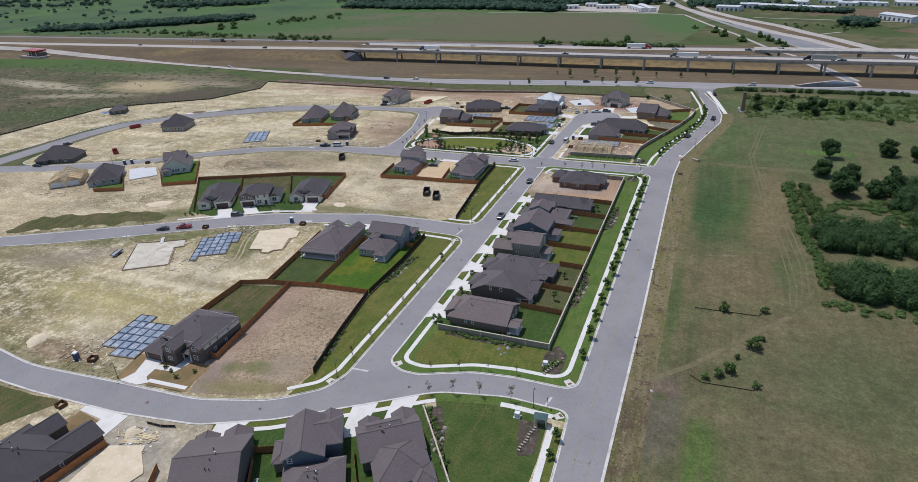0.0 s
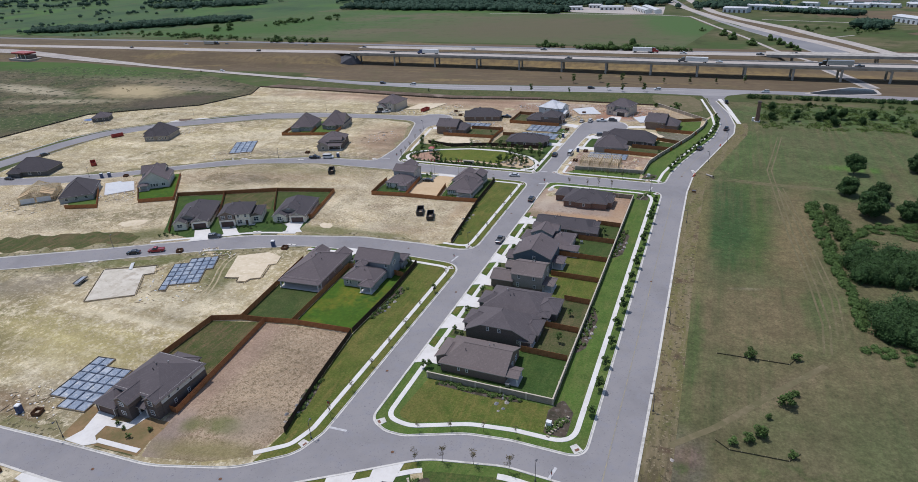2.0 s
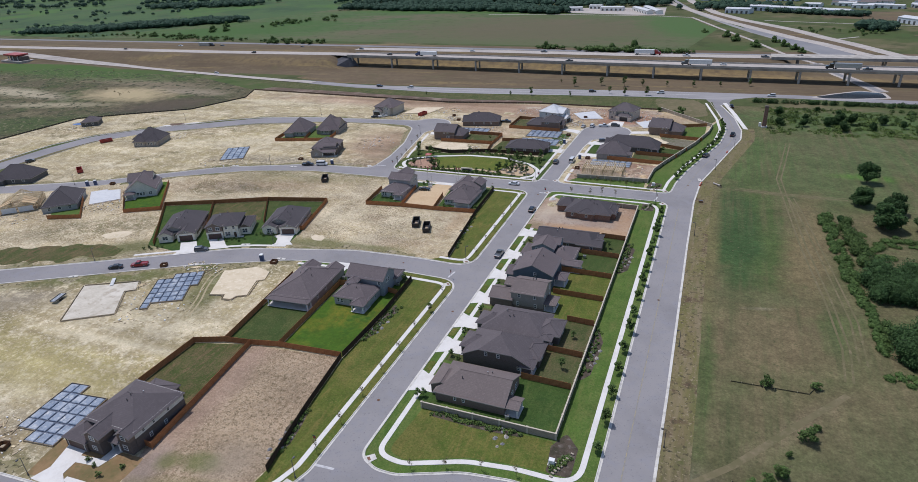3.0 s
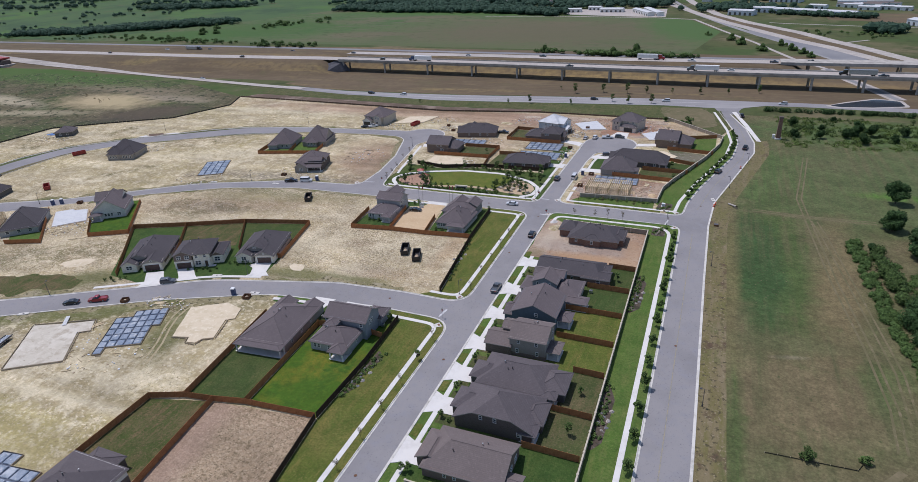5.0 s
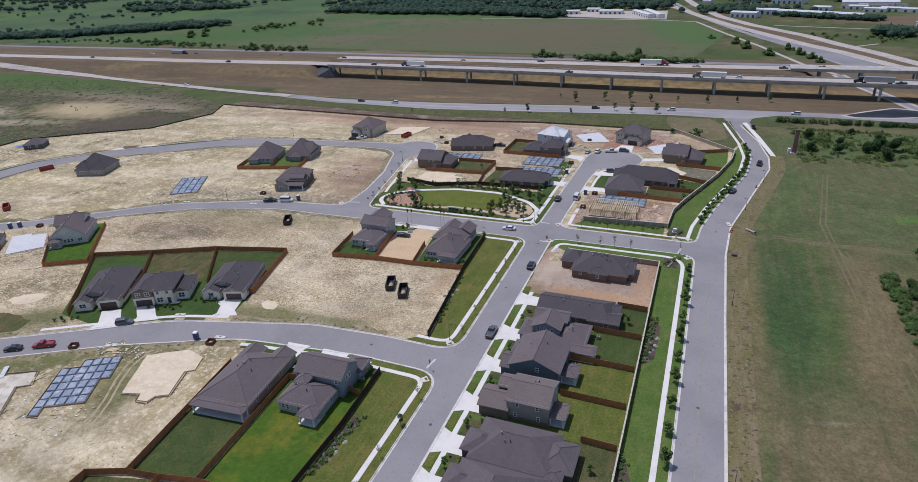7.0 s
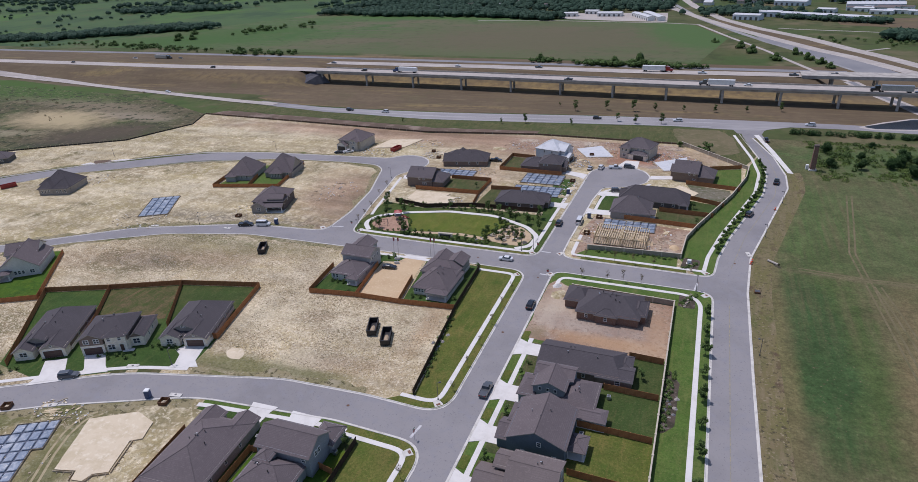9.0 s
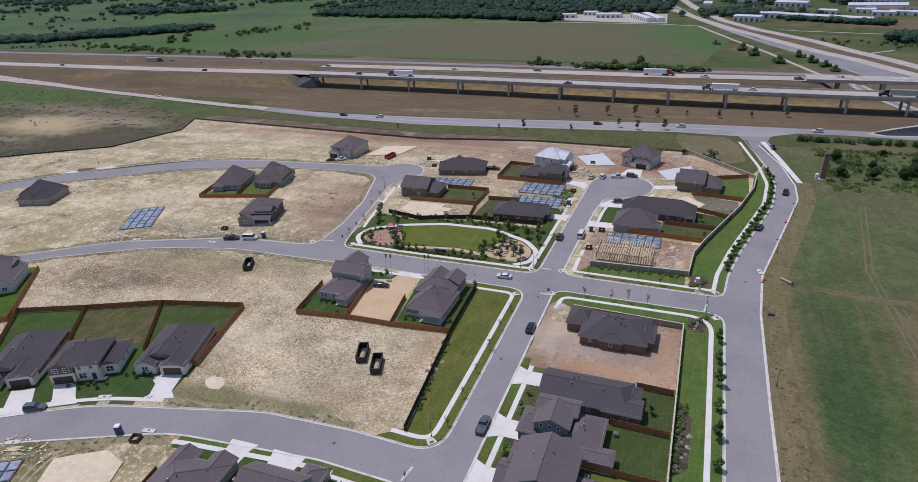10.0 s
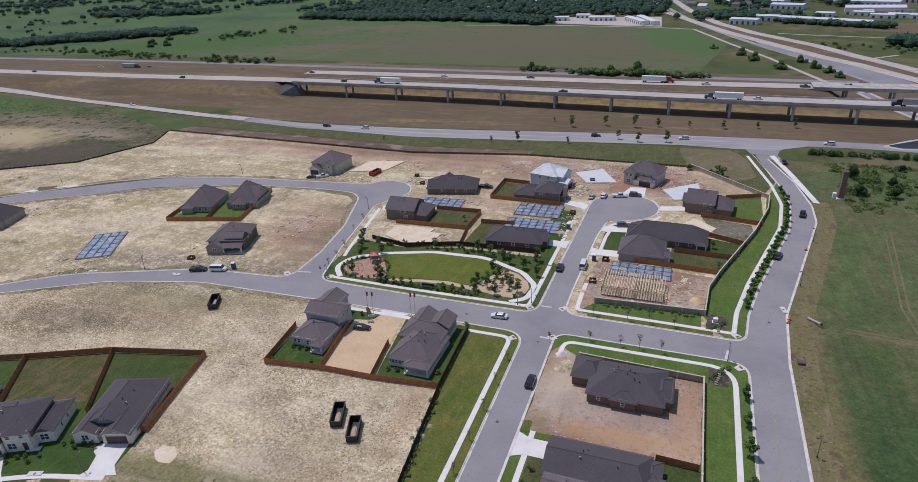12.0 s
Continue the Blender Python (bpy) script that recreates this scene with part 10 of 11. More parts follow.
def lumber_pile(x, y, rot, n, l):
    ob = thing("lumber_stack", "loose stack of pale timber boards on the ground", "timber", pose(x, y, 0.05, 0, 0, rot), "timber stacks")
    rng = random.Random(int(x * 7 + y))
    for i in range(n):
        part("board", Geo().box(-l / 2, -0.12, 0, l / 2, 0.12, 0.1).mesh("board", LUMBER), ob, "", pose(rng.uniform(-0.6, 0.6), (i % 5 - 2) * 0.32, 0.1 * (i // 5), 0, 0, rng.uniform(-4, 4)))
    return ob


for x, y, r, n, l in ((-176.6, 150.4, 62, 10, 4.5), (-286, 173, 40, 12, 5), (-278, 176, 10, 10, 4), (-272, 190, 50, 8, 3), (-69.0 + 2, 291, 0, 10, 4), (-65.6, 300, 80, 10, 4), (-86, 371.4, 10, 12, 5), (-82.6, 376.6, 60, 10, 4), (-84, 366, 30, 8, 4), (-110.6, 66.4, 15, 8, 5), (-108.4, 68.6, 5, 8, 5),
                      (-237, 195.6, 70, 8, 3), (-240.4, 193.2, 20, 8, 3), (-183, 390, 50, 8, 5), (-140, 345.6, 10, 8, 5), (-45.6, 371, 20, 10, 4), (-167.6, 166.6, 20, 9, 3), (-52, 306, 20, 8, 3), (-38, 305.6, 70, 8, 3)):
    lumber_pile(x, y, r, n, l)


def heap(x, y, a, b, h, mat, label):
    ob = tagged(new("spoil_mound", patch_mound(a, b, h, int(abs(x) * 3), 14).mesh("spoil_mound", mat, True)), label, "mound", "spoil mounds")
    ob.matrix_basis = pose(x, y, 0.05, 0, 0, x * 13 % 180)
    return ob


for x, y, a, b, h, mat in ((-170.9, 87.4, 3.6, 2.6, 1.0, PADFILL), (-44.4, 296, 3.4, 2.4, 1.0, SAND), (-39, 300.6, 2.6, 2.0, 0.9, REDDIRT), (-34.6, 294, 2.2, 1.8, 0.8, SAND), (-219.5, 178.6, 5.5, 3.6, 0.5, PADFILL), (-139.8, 199.4, 3.2, 2.2, 0.25, PADFILL), (-113.0, 68.4, 2.2, 1.6, 0.8, PADFILL), (-78.8, 339.4, 2.6, 1.8, 0.6, PADFILL), (-76.6 - 5, 329.5, 2.4, 1.6, 0.5, DIRT),
                             (-64.6, 253.6, 3.0, 2.2, 0.7, DIRT), (-66.2, 258.4, 1.6, 1.2, 1.0, CONCRETE), (-3.6, 289.6, 1.4, 0.8, 0.4, DARKSOIL), (-5.2, 120, 0.5, 0.4, 0.3, HIGHWAY), (-126, 386, 4, 2.4, 0.6, DIRT)):
    heap(x, y, a, b, h, mat, "low heap of %s on bare ground" % ("pale spoil" if mat in (PADFILL, DIRT) else "tan sand" if mat is SAND else "dark soil and rubble"))

trailer = thing("trailer", "low grey flatbed trailer with pipes parked on bare ground", "trailer", pose(-195.0, 135.6, 0.05, 0, 0, 16))
part("bed", Geo().bevel_box(-1.0, -2.4, 0.62, 1.0, 2.4, 0.78, 0.03).mesh("bed", STEEL), trailer, "worn grey deck")
for x in (-0.98, 0.9):
    part("side_rail", Geo().box(x, -2.4, 0.78, x + 0.08, 2.4, 1.15).mesh("side_rail", METAL), trailer)
for x in (-0.6, -0.1, 0.4):
    part("pipe", Geo().tube((x, -2.3, 0.92), (x + 0.1, 2.5, 0.92), 0.13, 0.13, 8).mesh("pipe", HOUSEWRAP), trailer, "pale pipe")
for x in (-1.12, 0.9):
    for y in (-0.5, 0.4):
        part("wheel", Geo().tube((x, y, 0.36), (x + 0.22, y, 0.36), 0.36, 0.36, 14).mesh("wheel", SILT), trailer, "black wheel")
part("drawbar", Geo().tube((-0.6, 2.4, 0.6), (0, 3.7, 0.5), 0.06, 0.06, 6).tube((0.6, 2.4, 0.6), (0, 3.7, 0.5), 0.06, 0.06, 6).mesh("drawbar", METAL), trailer)
part("jack", Geo().tube((0, 3.6, 0.0), (0, 3.6, 0.75), 0.05, 0.05, 6).mesh("jack", METAL), trailer)

pipes = thing("pipe_stack", "bundle of long white pipes lying on a pad edge", "pipes", pose(-187.2, 149.4, 0.36, 0, 0, 40))
for k in range(6):
    part("pipe", Geo().tube((-0.5 + 0.2 * k, -2.6, 0.1), (-0.4 + 0.19 * k, 2.6, 0.1), 0.09, 0.09, 8).mesh("pipe", WHITEPAINT), pipes)

# blue tarpaulin and sheet stack by the half-built western house
tarp = tagged(new("tarpaulin", patch_mound(5, 3.2, 0.6, 9, 12).mesh("tarpaulin", material("blue_tarp", (0.03, 0.10, 0.28), [((0.05, 0.14, 0.36), 0.6, 0.5, 0.1, 4)], 0.4), True)), "crumpled blue tarpaulin beside a half-built house", "tarpaulin")
tarp.matrix_basis = pose(-398.5, 304.5, 0.06, 0, 0, 25)
log = thing("concrete_pipe", "short pale pipe lying in weeds by the road", "pipe", pose(-4.8, 291.2, 0.1, 0, 0, -40))
part("barrel", Geo().tube((-1.8, 0, 0.35), (1.8, 0, 0.35), 0.34, 0.34, 12).mesh("barrel", HIGHWAY), log)
part("mouth", Geo().tube((1.78, 0, 0.35), (2.1, 0, 0.35), 0.42, 0.42, 12).mesh("mouth", DARKSOIL), log)
box = thing("inlet_box", "small dark drainage inlet box in the verge", "drain", pose(-10.0, 270.9, 0.05))
part("box", Geo().bevel_box(-0.8, -0.7, 0, 0.8, 0.7, 0.6, 0.05).mesh("box", RUST), box)
part("lid", Geo().bevel_box(-0.7, -0.6, 0.6, 0.7, 0.6, 0.68, 0.02).mesh("lid", METAL), box)


# ---------------------------------------------------------------- street furniture
def lamp(x, y, rot):
    ob = thing("street_lamp", "slim dark street lamp with a lantern head", "lamp", pose(x, y, 0.05, 0, 0, rot), "street lamps")
    part("base", Geo().tube((0, 0, 0), (0, 0, 0.5), 0.2, 0.14, 8).mesh("base", METAL), ob)
    part("pole", Geo().tube((0, 0, 0.4), (0, 0, 4.9), 0.08, 0.06, 8).mesh("pole", METAL), ob)
    part("arm", Geo().tube((0, 0, 4.8), (0.7, 0, 5.0), 0.05, 0.04, 6).mesh("arm", METAL), ob)
    part("lantern", Geo().bevel_box(0.5, -0.18, 4.75, 1.0, 0.18, 4.98, 0.05).mesh("lantern", METAL), ob)
    return ob


for x, y, r in ((-78.8, 100.6, 90), (-10.4, 133.4, 180), (-10.3, 170.4, 180), (-10.6, 239.2, 180), (-6.0, 310.8, 200), (1.4, 343.8, 200), (-147.0, 277.6, 270), (-213.0, 265.8, 100), (-244.3, 358.2, 270), (-329.4, 327.6, 300), (-133.0, 82.0, 270), (-153.0, 190.0, 100), (-207.6, 159.2, 110),
                 (-80.6, 199.2, 45), (-79.6, 280.4, 225), (-29.6, 105.6, 90), (-26.6, 267.0, 90), (-290.6, 216, 120), (-83.2, 278.2, 270), (-161.4, 333, 180)):
    lamp(x, y, r)


def stop_sign(x, y, rot):
    ob = thing("stop_sign", "red octagonal stop sign on a steel post", "sign", pose(x, y, 0.05, 0, 0, rot), "street signs")
    part("post", Geo().tube((0, 0, 0), (0, 0, 2.9), 0.04, 0.04, 6).mesh("post", STEEL), ob)
    part("plate", Geo().tube((0, -0.05, 2.5), (0, -0.09, 2.5), 0.4, 0.4, 8).mesh("plate", REDPAINT), ob)
    part("name_plate", Geo().box(-0.45, -0.02, 2.95, 0.45, 0.02, 3.15).mesh("name_plate", material("green_sign", (0.01, 0.10, 0.05), (), 0.5)), ob)
    return ob


for x, y, r in ((-26.6, 106.4, 90), (-26.2, 267.6, 90), (-70.2, 262.6, 0), (-77.9, 279.8, 180), (-79.8, 109.4, 180), (-80.4, 185.8, 90), (-150.2, 278.6, 180)):
    stop_sign(x, y, r)
for x0, y0, x1, y1 in ((-77.0, 104.9, -72.6, 105.2), (-81.6, 186.0, -80.9, 190.2), (-73.2, 264.4, -69.8, 264.2), (-76.8, 279.6, -73.4, 279.6), (-27.2, 107.2, -26.6, 110.4), (-27.0, 267.7, -26.4, 271.8), (-159.2, 278.6, -154.6, 279.4)):
    d = Vector((x1 - x0, y1 - y0))
    nrm = Vector((-d.y, d.x)).normalized() * 0.3
    patch("road_marking", [(x0 + nrm.x, y0 + nrm.y), (x0 - nrm.x, y0 - nrm.y), (x1 - nrm.x, y1 - nrm.y), (x1 + nrm.x, y1 + nrm.y)], 0.042, ROADWHITE, "worn white stop line", "road marking")
for pts in ([(-17.3, 108, 0), (-17.3, 150, 0), (-17.5, 262, 0)], [(-17.0, 284, 20), (-12.4, 309, 30), (-0.6, 352, 30), (1.2, 375, 30), (-1.2, 398, 30), (-7.6, 432, 0)]):
    ribbon("road_marking", pts, 0.22, 0.040, YELLOWLINE, "faded yellow centre line", "road marking")
for pts in [[(-17.6, 100.8), (-17.0, 62)], [(-14.4, 100.8), (-14.2, 62)]] + [[(-17.5, y), (-14.3, y)] for y in (100.9, 93.3, 85.7, 78.1, 70.5)]:
    ribbon("road_marking", [(x, y, 0) for x, y in pts], 0.2, 0.044, YELLOWLINE, "faded yellow hatched box on the asphalt", "road marking")
for x, y in ((-10.8, 290.6), (-1.6, 336.2), (-11.2, 288.8)):
    ob = thing("traffic_drum", "bright orange traffic drum at the kerb", "traffic drum", pose(x, y, 0.05), "traffic drums")
    part("drum", Geo().tube((0, 0, 0.1), (0, 0, 1.0), 0.34, 0.26, 10).mesh("drum", ORANGE), ob)
    part("rubber_base", Geo().tube((0, 0, 0), (0, 0, 0.1), 0.5, 0.48, 10).mesh("rubber_base", TYRE), ob)
    part("band", Geo().tube((0, 0, 0.55), (0, 0, 0.68), 0.315, 0.305, 10).mesh("band", WHITEPAINT), ob, "white reflective band")
for x, y, dx, dy in ((-79.4, 182.6, -1, -1), (-79.4, 197.2, -1, 1), (-79.4, 262.6, -1, -1), (-78.9, 277.3, -1, 1), (-70.6, 265.7, 1, -1), (-70.8, 279.0, 1, 1), (-67.6, 109.6, 1, 1), (-23.2, 265.7, -1, -1), (-23.5, 278.1, -1, 1),
                     (-23.2, 115.9, -1, 1), (-22.7, 105.5, -1, -1), (-78.4, 98.4, -1, 0.3), (-147.3, 277.4, 1, 1), (-161.4, 275.9, -1, 1)):
    ramp(x, y, math.degrees(math.atan2(-dx, dy)))
# inlets
for x, y, r in ((-11.0, 295.6, 105), (-10.8, 86, 90), (-163, 187, 200), (-142.5, 180.0, 10), (-170, 168.6, 205), (-205.0, 149, 210), (-230, 259, 20), (-199, 265, 5)):
    ob = thing("storm_inlet", "pale concrete storm drain inlet at the kerb", "drain", pose(x, y, 0.03, 0, 0, r), "storm inlets")
    part("slab", Geo().bevel_box(-1.6, 0.1, 0, 1.6, 1.3, 0.22, 0.03).mesh("slab", KERB), ob)
    part("cover", Geo().tube((0, 0.8, 0.2), (0, 0.8, 0.24), 0.32, 0.32, 10).mesh("cover", METAL), ob)
for x, y in ((-74.2, 127), (-72.4, 168), (-74.6, 230), (-73.2, 262), (-90, 84.6), (-118, 77.4), (-60, 103), (-100, 190.8), (-17.6, 192), (-12.9 - 3, 288), (-96, 269.6)):
    ob = thing("manhole_cover", "round dark iron manhole cover in asphalt", "manhole cover", pose(x, y, 0.03), "manhole covers")
    part("cover", Geo().tube((0, 0, 0), (0, 0, 0.025), 0.36, 0.36, 12).mesh("cover", RUST), ob)
    part("ring", Geo().tube((0, 0, 0), (0, 0, 0.018), 0.46, 0.46, 12).mesh("ring", HIGHWAY_DARK), ob)

# old brick chimney in the meadow
ch = thing("brick_chimney", "tall old red brick chimney on a pale plinth", "chimney", pose(15.7, 386, 0.05))
part("shaft", Geo().add([(x * s, y * s, z) for z, s in ((0.5, 1.05), (10.6, 0.8)) for x, y in ((-1, -1), (1, -1), (1, 1), (-1, 1))], [(0, 1, 5, 4), (1, 2, 6, 5), (2, 3, 7, 6), (3, 0, 4, 7), (4, 5, 6, 7)]).mesh("shaft", BRICK_RED), ch)
part("crown", Geo().bevel_box(-0.95, -0.95, 10.5, 0.95, 0.95, 11.3, 0.12).mesh("crown", BRICK_DARK), ch)
part("plinth", Geo().bevel_box(-1.5, -1.5, 0, 1.5, 1.5, 0.55, 0.05).mesh("plinth", CONCRETE), ch)
part("ash_block", Geo().bevel_box(-2.6, 0.2, 0, -1.4, 1.6, 2.0, 0.08).mesh("ash_block", WHITEPAINT), ch, "whitewashed block")

# mailbox shelter, signs, park things
ki = thing("mailbox_shelter", "open mailbox shelter with a teal metal roof", "shelter", pose(-26.6, 101.0, 0.05, 0, 0, 6) @ Matrix.Diagonal((0.68, 0.75, 0.9, 1)))
part("roof", mesh_of("roof", [(-2.2, -1.5, 2.5), (2.2, -1.5, 2.5), (2.2, 1.5, 2.5), (-2.2, 1.5, 2.5), (-2.2, 0, 3.3), (2.2, 0, 3.3)], [(0, 1, 5, 4), (2, 3, 4, 5), (1, 2, 5), (3, 0, 4), (3, 2, 1, 0)], TEAL), ki, "teal ribbed roof")
for px in (-1.8, 1.8):
    for py in (-1.1, 1.1):
        part("post", Geo().box(px - 0.12, py - 0.12, 0, px + 0.12, py + 0.12, 2.5).mesh("post", STONE), ki)
part("mailboxes", Geo().bevel_box(-1.4, -0.3, 0.4, 1.4, 0.3, 1.7, 0.03).mesh("mailboxes", STEEL), ki, "grey mailbox unit")
for x, y, r in ((-29.0, 121.8, 70), (-28.6, 260.6, 80), (-28.8, 282.8, 95), (-28.2, 95.8, 80)):
    ob = thing("garden_steps", "stepped rows of pale blocks in a mulch bed", "retaining blocks", pose(x, y, 0.08, 0, 0, r), "block rows")
    for i in range(10):
        part("block", Geo().bevel_box(-0.35, -0.2, 0, 0.35, 0.2, 0.35, 0.05).mesh("block", WALLSTONE), ob, "", pose(i * 0.85 - 4, 0.15 * math.sin(i * 1.3), 0, 0, 0, 90))
for x, y in ((-31.0, 121.4), (-32.2, 101.6), (-29.4, 284.2)):
    ob = thing("utility_cabinet", "pale green utility cabinet on a concrete pad", "cabinet", pose(x, y, 0.05), "utility cabinets")
    part("cabinet", Geo().bevel_box(-0.6, -0.5, 0.1, 0.6, 0.5, 1.3, 0.05).mesh("cabinet", WHITEPAINT), ob)
    part("pad", Geo().bevel_box(-0.8, -0.7, 0, 0.8, 0.7, 0.1, 0.02).mesh("pad", CONCRETE), ob)
ms = thing("park_sign", "stone park sign wall with a dark panel", "sign", pose(-112.6, 280.9, 0.05, 0, 0, 3))
part("wall", Geo().bevel_box(-2.6, -0.35, 0, 2.6, 0.35, 1.7, 0.05).mesh("wall", STONE), ms)
part("panel", Geo().box(-2.1, -0.42, 0.3, 2.1, -0.35, 1.4).mesh("panel", BLACKPAINT), ms, "dark sign panel")
part("cap", Geo().bevel_box(-2.8, -0.45, 1.7, 2.8, 0.45, 1.88, 0.04).mesh("cap", CAPSTONE), ms)
pl = thing("play_frame", "red and grey climbing frame with a slide", "play frame", pose(-137.2, 292.0, 0.08, 0, 0, 20))
for px in (-1.2, 1.2):
    for py in (-1.2, 1.2):
        part("post", Geo().tube((px, py, 0), (px, py, 3), 0.07, 0.07, 6).mesh("post", METAL), pl)
part("platform", Geo().box(-1.3, -1.3, 1.3, 1.3, 1.3, 1.42).mesh("platform", METAL), pl)
part("canopy", mesh_of("canopy", [(-1.5, -1.5, 2.9), (1.5, -1.5, 2.9), (1.5, 1.5, 2.9), (-1.5, 1.5, 2.9), (0, 0, 3.7)], [(0, 1, 4), (1, 2, 4), (2, 3, 4), (3, 0, 4), (3, 2, 1, 0)], REDPAINT), pl, "red canopy")
part("slide", Geo().add([(1.3, -0.4, 1.4), (1.3, 0.4, 1.4), (4.0, 0.4, 0.25), (4.0, -0.4, 0.25), (1.3, -0.4, 1.3), (1.3, 0.4, 1.3), (4.0, 0.4, 0.15), (4.0, -0.4, 0.15)], [(0, 1, 2, 3), (7, 6, 5, 4), (0, 3, 7, 4), (1, 5, 6, 2), (2, 6, 7, 3)]).mesh("slide", REDPAINT), pl)
sw = thing("swing_set", "steel swing set on bark chips", "swings", pose(-140.6, 284.6, 0.08, 0, 0, 15))
part("top_bar", Geo().tube((-2.4, 0, 2.4), (2.4, 0, 2.4), 0.06, 0.06, 6).mesh("top_bar", METAL), sw)
for px in (-2.4, 2.4):
    for py in (-1.0, 1.0):
        part("leg", Geo().tube((px, 0, 2.4), (px, py, 0), 0.06, 0.06, 6).mesh("leg", METAL), sw)
for px in (-1, 1):
    part("swing_seat", Geo().box(px - 0.25, -0.12, 0.55, px + 0.25, 0.12, 0.6).tube((px - 0.22, 0, 0.6), (px - 0.22, 0, 2.4), 0.02, 0.02, 4).tube((px + 0.22, 0, 0.6), (px + 0.22, 0, 2.4), 0.02, 0.02, 4).mesh("swing_seat", TYRE), sw)
for x, y, r in ((-96.6, 286.8, 40), (-95.4, 289.6, 30), (-93.4, 294.6, 45), (-91.3, 286.8, 20), (-89.6, 291.4, 50), (-88.0, 285.4, 10), (-91.6, 284.2, 45), (-86.4, 290.2, 30)):
    ob = thing("picnic_table", "pale stone picnic table with benches", "table", pose(x, y, 0.08, 0, 0, r), "picnic tables")
    part("tabletop", Geo().bevel_box(-0.9, -0.4, 0.68, 0.9, 0.4, 0.76, 0.03).mesh("tabletop", CAPSTONE), ob)
    for s in (-1, 1):
        part("bench", Geo().bevel_box(-0.9, s * 0.78 - 0.15, 0.38, 0.9, s * 0.78 + 0.15, 0.46, 0.03).mesh("bench", CAPSTONE), ob)
        part("leg", Geo().box(s * 0.55 - 0.08, -0.75, 0, s * 0.55 + 0.08, 0.75, 0.38).box(s * 0.55 - 0.08, -0.3, 0.38, s * 0.55 + 0.08, 0.3, 0.68).mesh("leg", CONCRETE), ob)
FLAG = material("flag_cloth", (0.30, 0.05, 0.06), [((0.05, 0.07, 0.20), 0.9, 0.5, 0.05, 2)], 0.8)
for x, y in ((-121.4, 260.8), (-122.9, 260.6), (-109.4, 266.6 - 3), (-110.6, 263.4)):
    ob = thing("flagpole", "tall slim flagpole with a drooping flag", "flagpole", pose(x, y, 0.06), "flagpoles")
    part("pole", Geo().tube((0, 0, 0), (0, 0, 8.5), 0.08, 0.04, 8).mesh("pole", STEEL), ob)
    part("flag", Geo().add([(0.05, 0, 8.3), (0.55, 0.12, 8.1), (0.5, 0.02, 7.0), (0.05, 0.05, 6.8), (0.05, 0.03, 8.3), (0.55, 0.15, 8.1), (0.5, 0.05, 7.0), (0.05, 0.08, 6.8)], [(0, 1, 2, 3), (7, 6, 5, 4), (0, 4, 5, 1), (2, 6, 7, 3), (1, 5, 6, 2)]).mesh("flag", FLAG), ob)
    part("base", Geo().tube((0, 0, 0), (0, 0, 0.3), 0.25, 0.2, 8).mesh("base", CONCRETE), ob)
arb = thing("arbour", "white timber arbour frame beside the path", "arbour", pose(-121.2, 259.0, 0.06, 0, 0, 20))
for py in (-1.4, 1.4):
    part("rail", Geo().box(-0.08, py - 0.6, 0, 0.08, py + 0.6, 0.12).box(-0.9, py - 0.08, 0, 0.9, py + 0.08, 0.9).mesh("rail", WHITEPAINT), arb)
for x, y, n in ((-87.6, 108, 9), (-89.0, 156, 10), (-46.6, 88.6, 10), (-30.0, 160, 8), (-29.8, 214, 8), (-43, 126.6, 8), (-89.6, 222, 8), (-100, 282.8, 5)):
    for i in range(n):
        s = 0.35 + 0.3 * ((i * 37) % 7) / 7
        ob = tagged(new("boulder", patch_mound(s * 1.2, s, s * 0.8, i + int(abs(x)), 7).mesh("boulder", HIGHWAY_DARK if i % 3 else HIGHWAY)), "grey limestone boulder in a mulch bed", "boulder", "boulders")
        ob.matrix_basis = pose(x + 1.2 * math.sin(i * 2.4), y + (i - n / 2) * 1.1, 0.07, 0, 0, i * 40)
for x, y, r in ((-43.6, 131.0, 0), (-113.4, 175, 5), (-57.0, 77, 37), (-151.6, 204.6, 14), (-94.6, 176.6, 0), (-76, 66, 30), (-46.8, 198.0, 0), (-43.2, 211.6, 0)):
    ob = thing("air_conditioner", "grey outdoor air conditioner beside a house wall", "air conditioner", pose(x, y, 0.06, 0, 0, r), "air conditioners")
    part("case", Geo().bevel_box(-0.45, -0.45, 0.08, 0.45, 0.45, 1.0, 0.04).mesh("case", STEEL), ob)
    part("fan_grille", Geo().tube((0, 0, 1.0), (0, 0, 1.04), 0.36, 0.36, 10).mesh("fan_grille", METAL), ob)


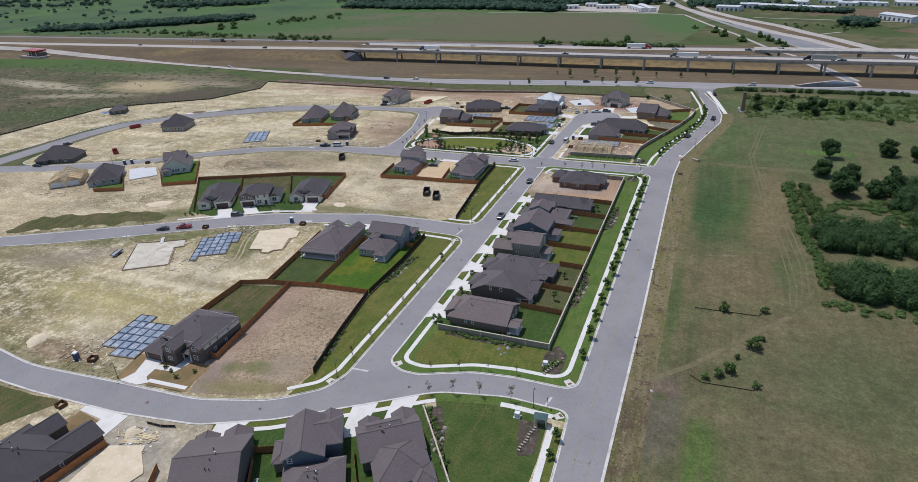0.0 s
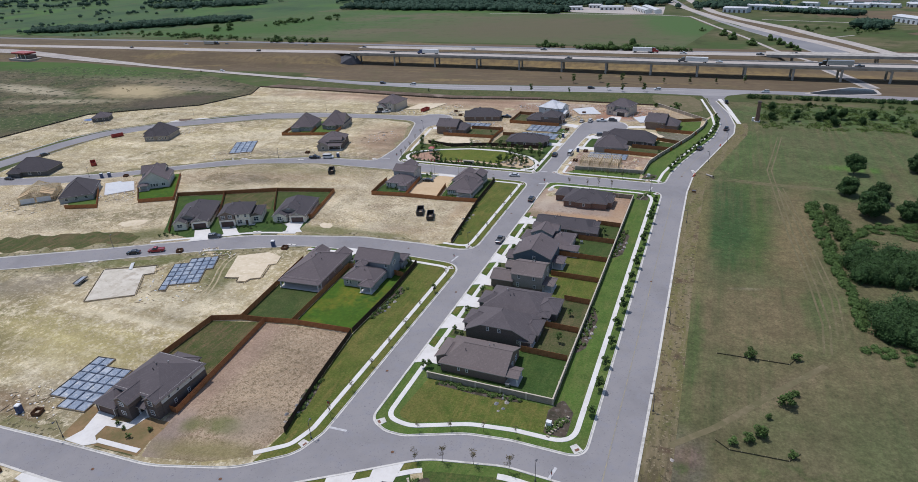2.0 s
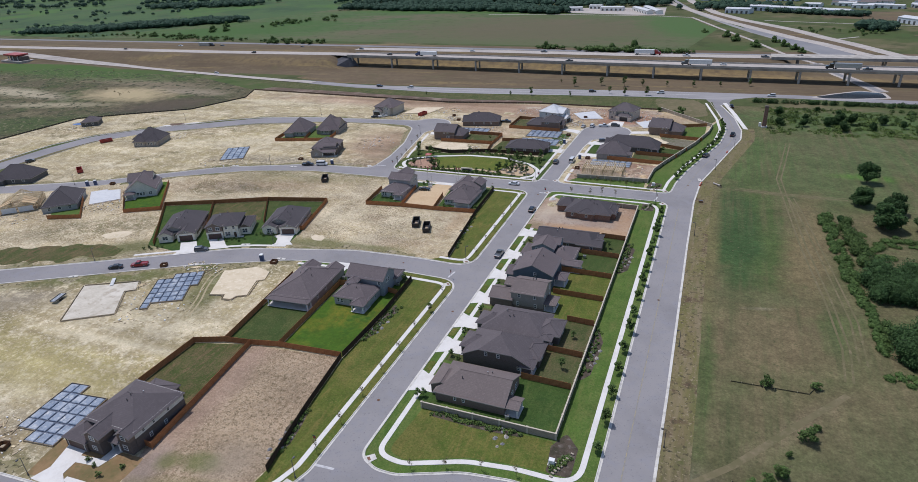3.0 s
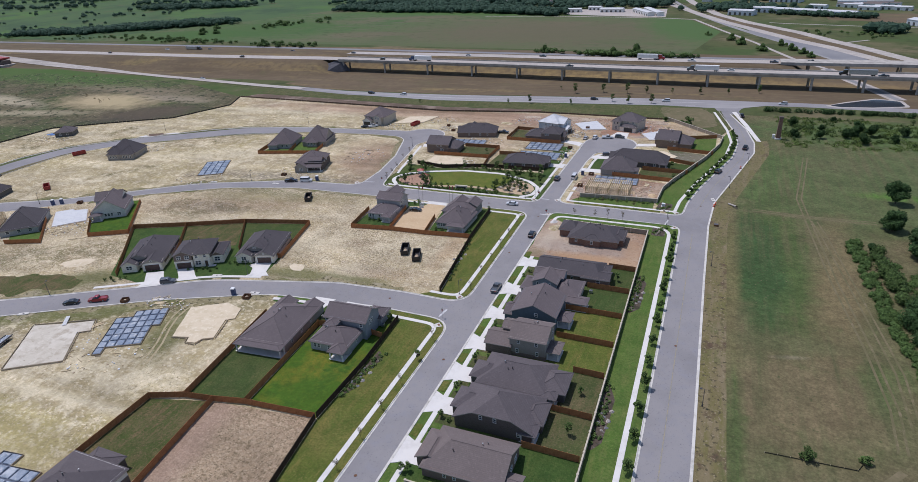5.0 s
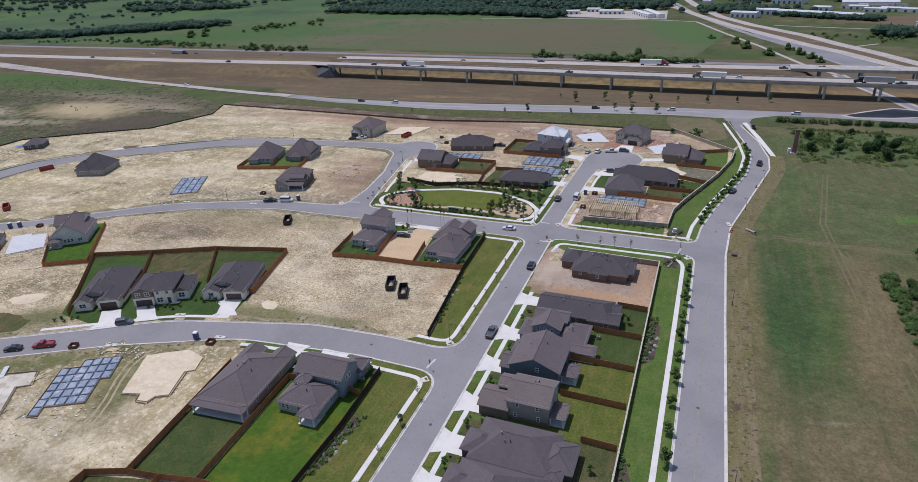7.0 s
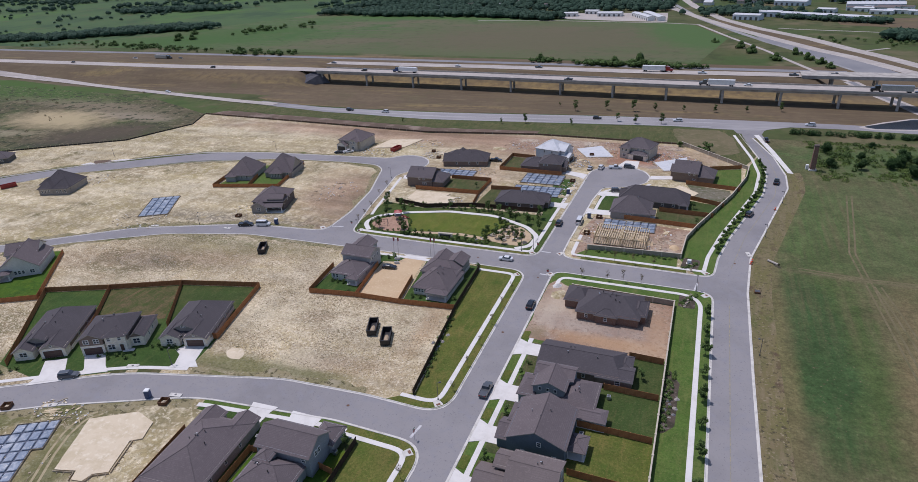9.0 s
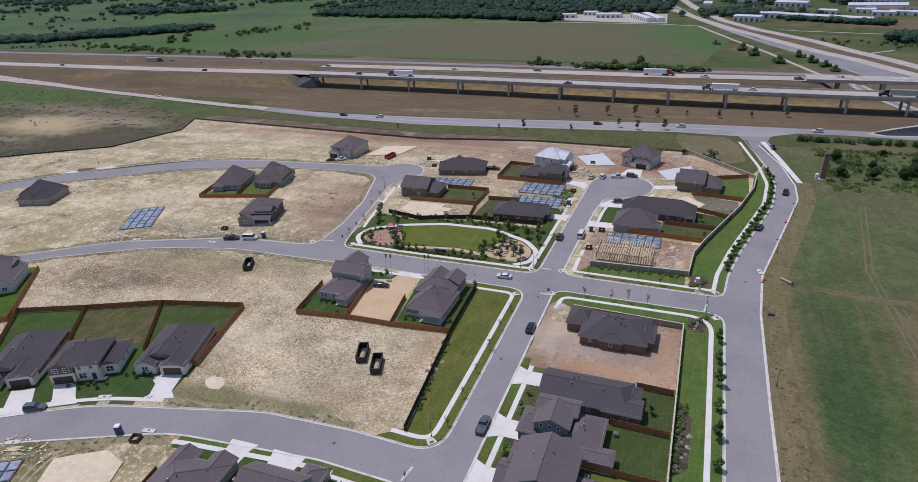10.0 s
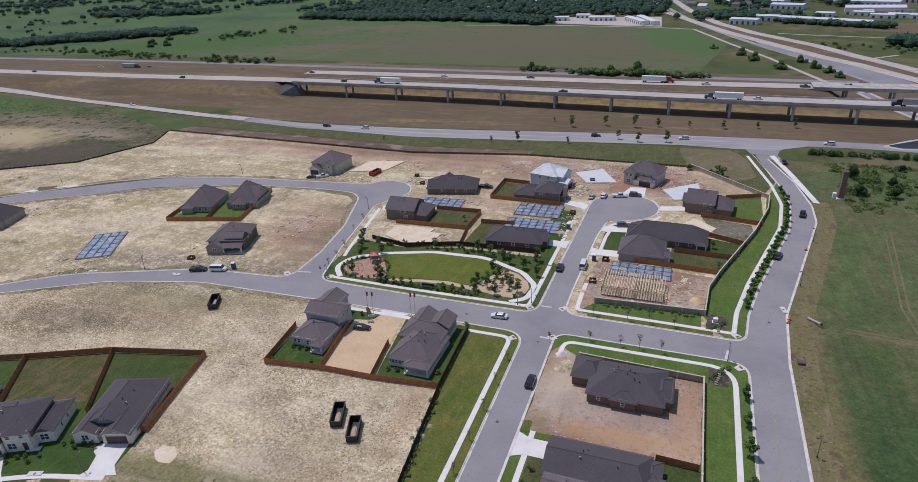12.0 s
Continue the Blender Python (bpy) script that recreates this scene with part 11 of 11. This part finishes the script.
# ---------------------------------------------------------------- litter of the building sites
def litter(cx, cy, rx, ry, n, mat, label, seed, big=1.0):
    rng = random.Random(seed)
    g = Geo()
    for _ in range(n):
        a, r = rng.uniform(0, 2 * math.pi), math.sqrt(rng.random())
        l, w = rng.choice(((1.6, 0.12), (0.5, 0.4), (2.4, 0.1), (0.35, 0.3), (0.9, 0.5))) if mat is LUMBER or mat is FORMBOARD else (rng.uniform(0.2, 0.6) * big, rng.uniform(0.2, 0.5) * big)
        g.box(-l / 2, -w / 2, 0, l / 2, w / 2, rng.uniform(0.06, 0.25), pose(cx + rx * r * math.cos(a), cy + ry * r * math.sin(a), 0.055, 0, 0, rng.uniform(0, 180)))
    return tagged(new("litter", g.mesh("litter", mat)), label, "litter", kind="stuff")


SITES = ((-80, 390, 13, 12), (-42, 386, 12, 12), (-50, 300, 16, 11), (-84, 372, 7, 6), (-153, 369, 9, 6), (-186, 366, 12, 6), (-150, 88, 10, 6), (-162, 145, 12, 14), (-240, 262, 14, 8), (-110, 67, 6, 4), (-284, 178, 14, 8), (-252, 200, 10, 8), (-165, 167, 8, 4), (-92, 342, 13, 10), (-386, 296, 12, 7), (-80, 338, 3, 14), (-200, 285, 11, 10), (-108, 392, 18, 8), (-62, 404, 26, 5), (-128, 350, 12, 5), (-122, 312, 4, 6), (-178, 312, 10, 12), (-306, 296, 9, 8), (-168, 386, 10, 8))
for k, (cx, cy, rx, ry) in enumerate(SITES):
    many = 3 if k < 5 else 1
    litter(cx, cy, rx, ry, 26 * many, LUMBER, "scattered pale boards and offcuts on a building plot", 100 + k)
    litter(cx, cy, rx, ry, 34 * many, HOUSEWRAP if k % 2 else CONCRETE, "scattered pale packaging and rubble on a building plot", 200 + k)
    litter(cx, cy, rx, ry, 20 * many, FORMBOARD, "scattered brown boards on a building plot", 300 + k)


def inside(ring, x, y):
    hit = False
    for a, b in zip(ring, ring[1:] + ring[:1]):
        if (a.y > y) != (b.y > y) and x < a.x + (b.x - a.x) * (y - a.y) / (b.y - a.y):
            hit = not hit
    return hit


def tufts(key, boxes, n, mat, label, seed, size, level):
    """Low clods or weed tufts scattered unevenly over a bare block."""
    rng = random.Random(seed)
    ring = offset(kerbs[key], 1.5)
    g = Geo()
    for x0, y0, x1, y1 in boxes:
        for _ in range(n):
            x, y = rng.uniform(x0, x1), rng.uniform(y0, y1)
            if noise.noise((x / 11, y / 7, seed)) + 0.5 * noise.noise((x / 3, y / 3, seed)) < level or not inside(ring, x, y):
                continue
            r, h, a = size * rng.uniform(0.5, 1.4), size * rng.uniform(0.25, 0.6), rng.uniform(0, 6)
            pts = [(x + r * k * math.cos(a + i * 1.57), y + r * 0.7 * k * math.sin(a + i * 1.57), z) for z, k in ((0.03, 1.0), (0.05 + h, 0.45)) for i in range(4)]
            g.add(pts, [(0, 1, 5, 4), (1, 2, 6, 5), (2, 3, 7, 6), (3, 0, 4, 7), (4, 5, 6, 7)])
    return tagged(new("ground_tufts", g.mesh("ground_tufts", mat)), label, "weeds", kind="stuff")


WEST_BARE = [(-148, 200, -92, 232), (-240, 233, -142, 262), (-230, 226, -190, 240)]
GREEN_BARE = [(-230, 88, -137, 135), (-230, 135, -135, 180)]
ISLE_BARE = [(-300, 260, -205, 330), (-186, 276, -160, 345), (-230, 258, -165, 285)]
for k, (key, boxes, n) in enumerate((("west", WEST_BARE, 2600), ("green", GREEN_BARE, 2200), ("island", ISLE_BARE, 1300))):
    tufts(key, boxes, n * 2 if key == "west" else n // 2, TUFT, "low olive weed tufts on bare ground", 600 + k, 0.16 if key == "west" else 0.12, -0.05)
    tufts(key, boxes, n if key == "west" else n // 2, CAPSTONE, "loose pale limestone chunks on bare ground", 610 + k, 0.14, 0.0)
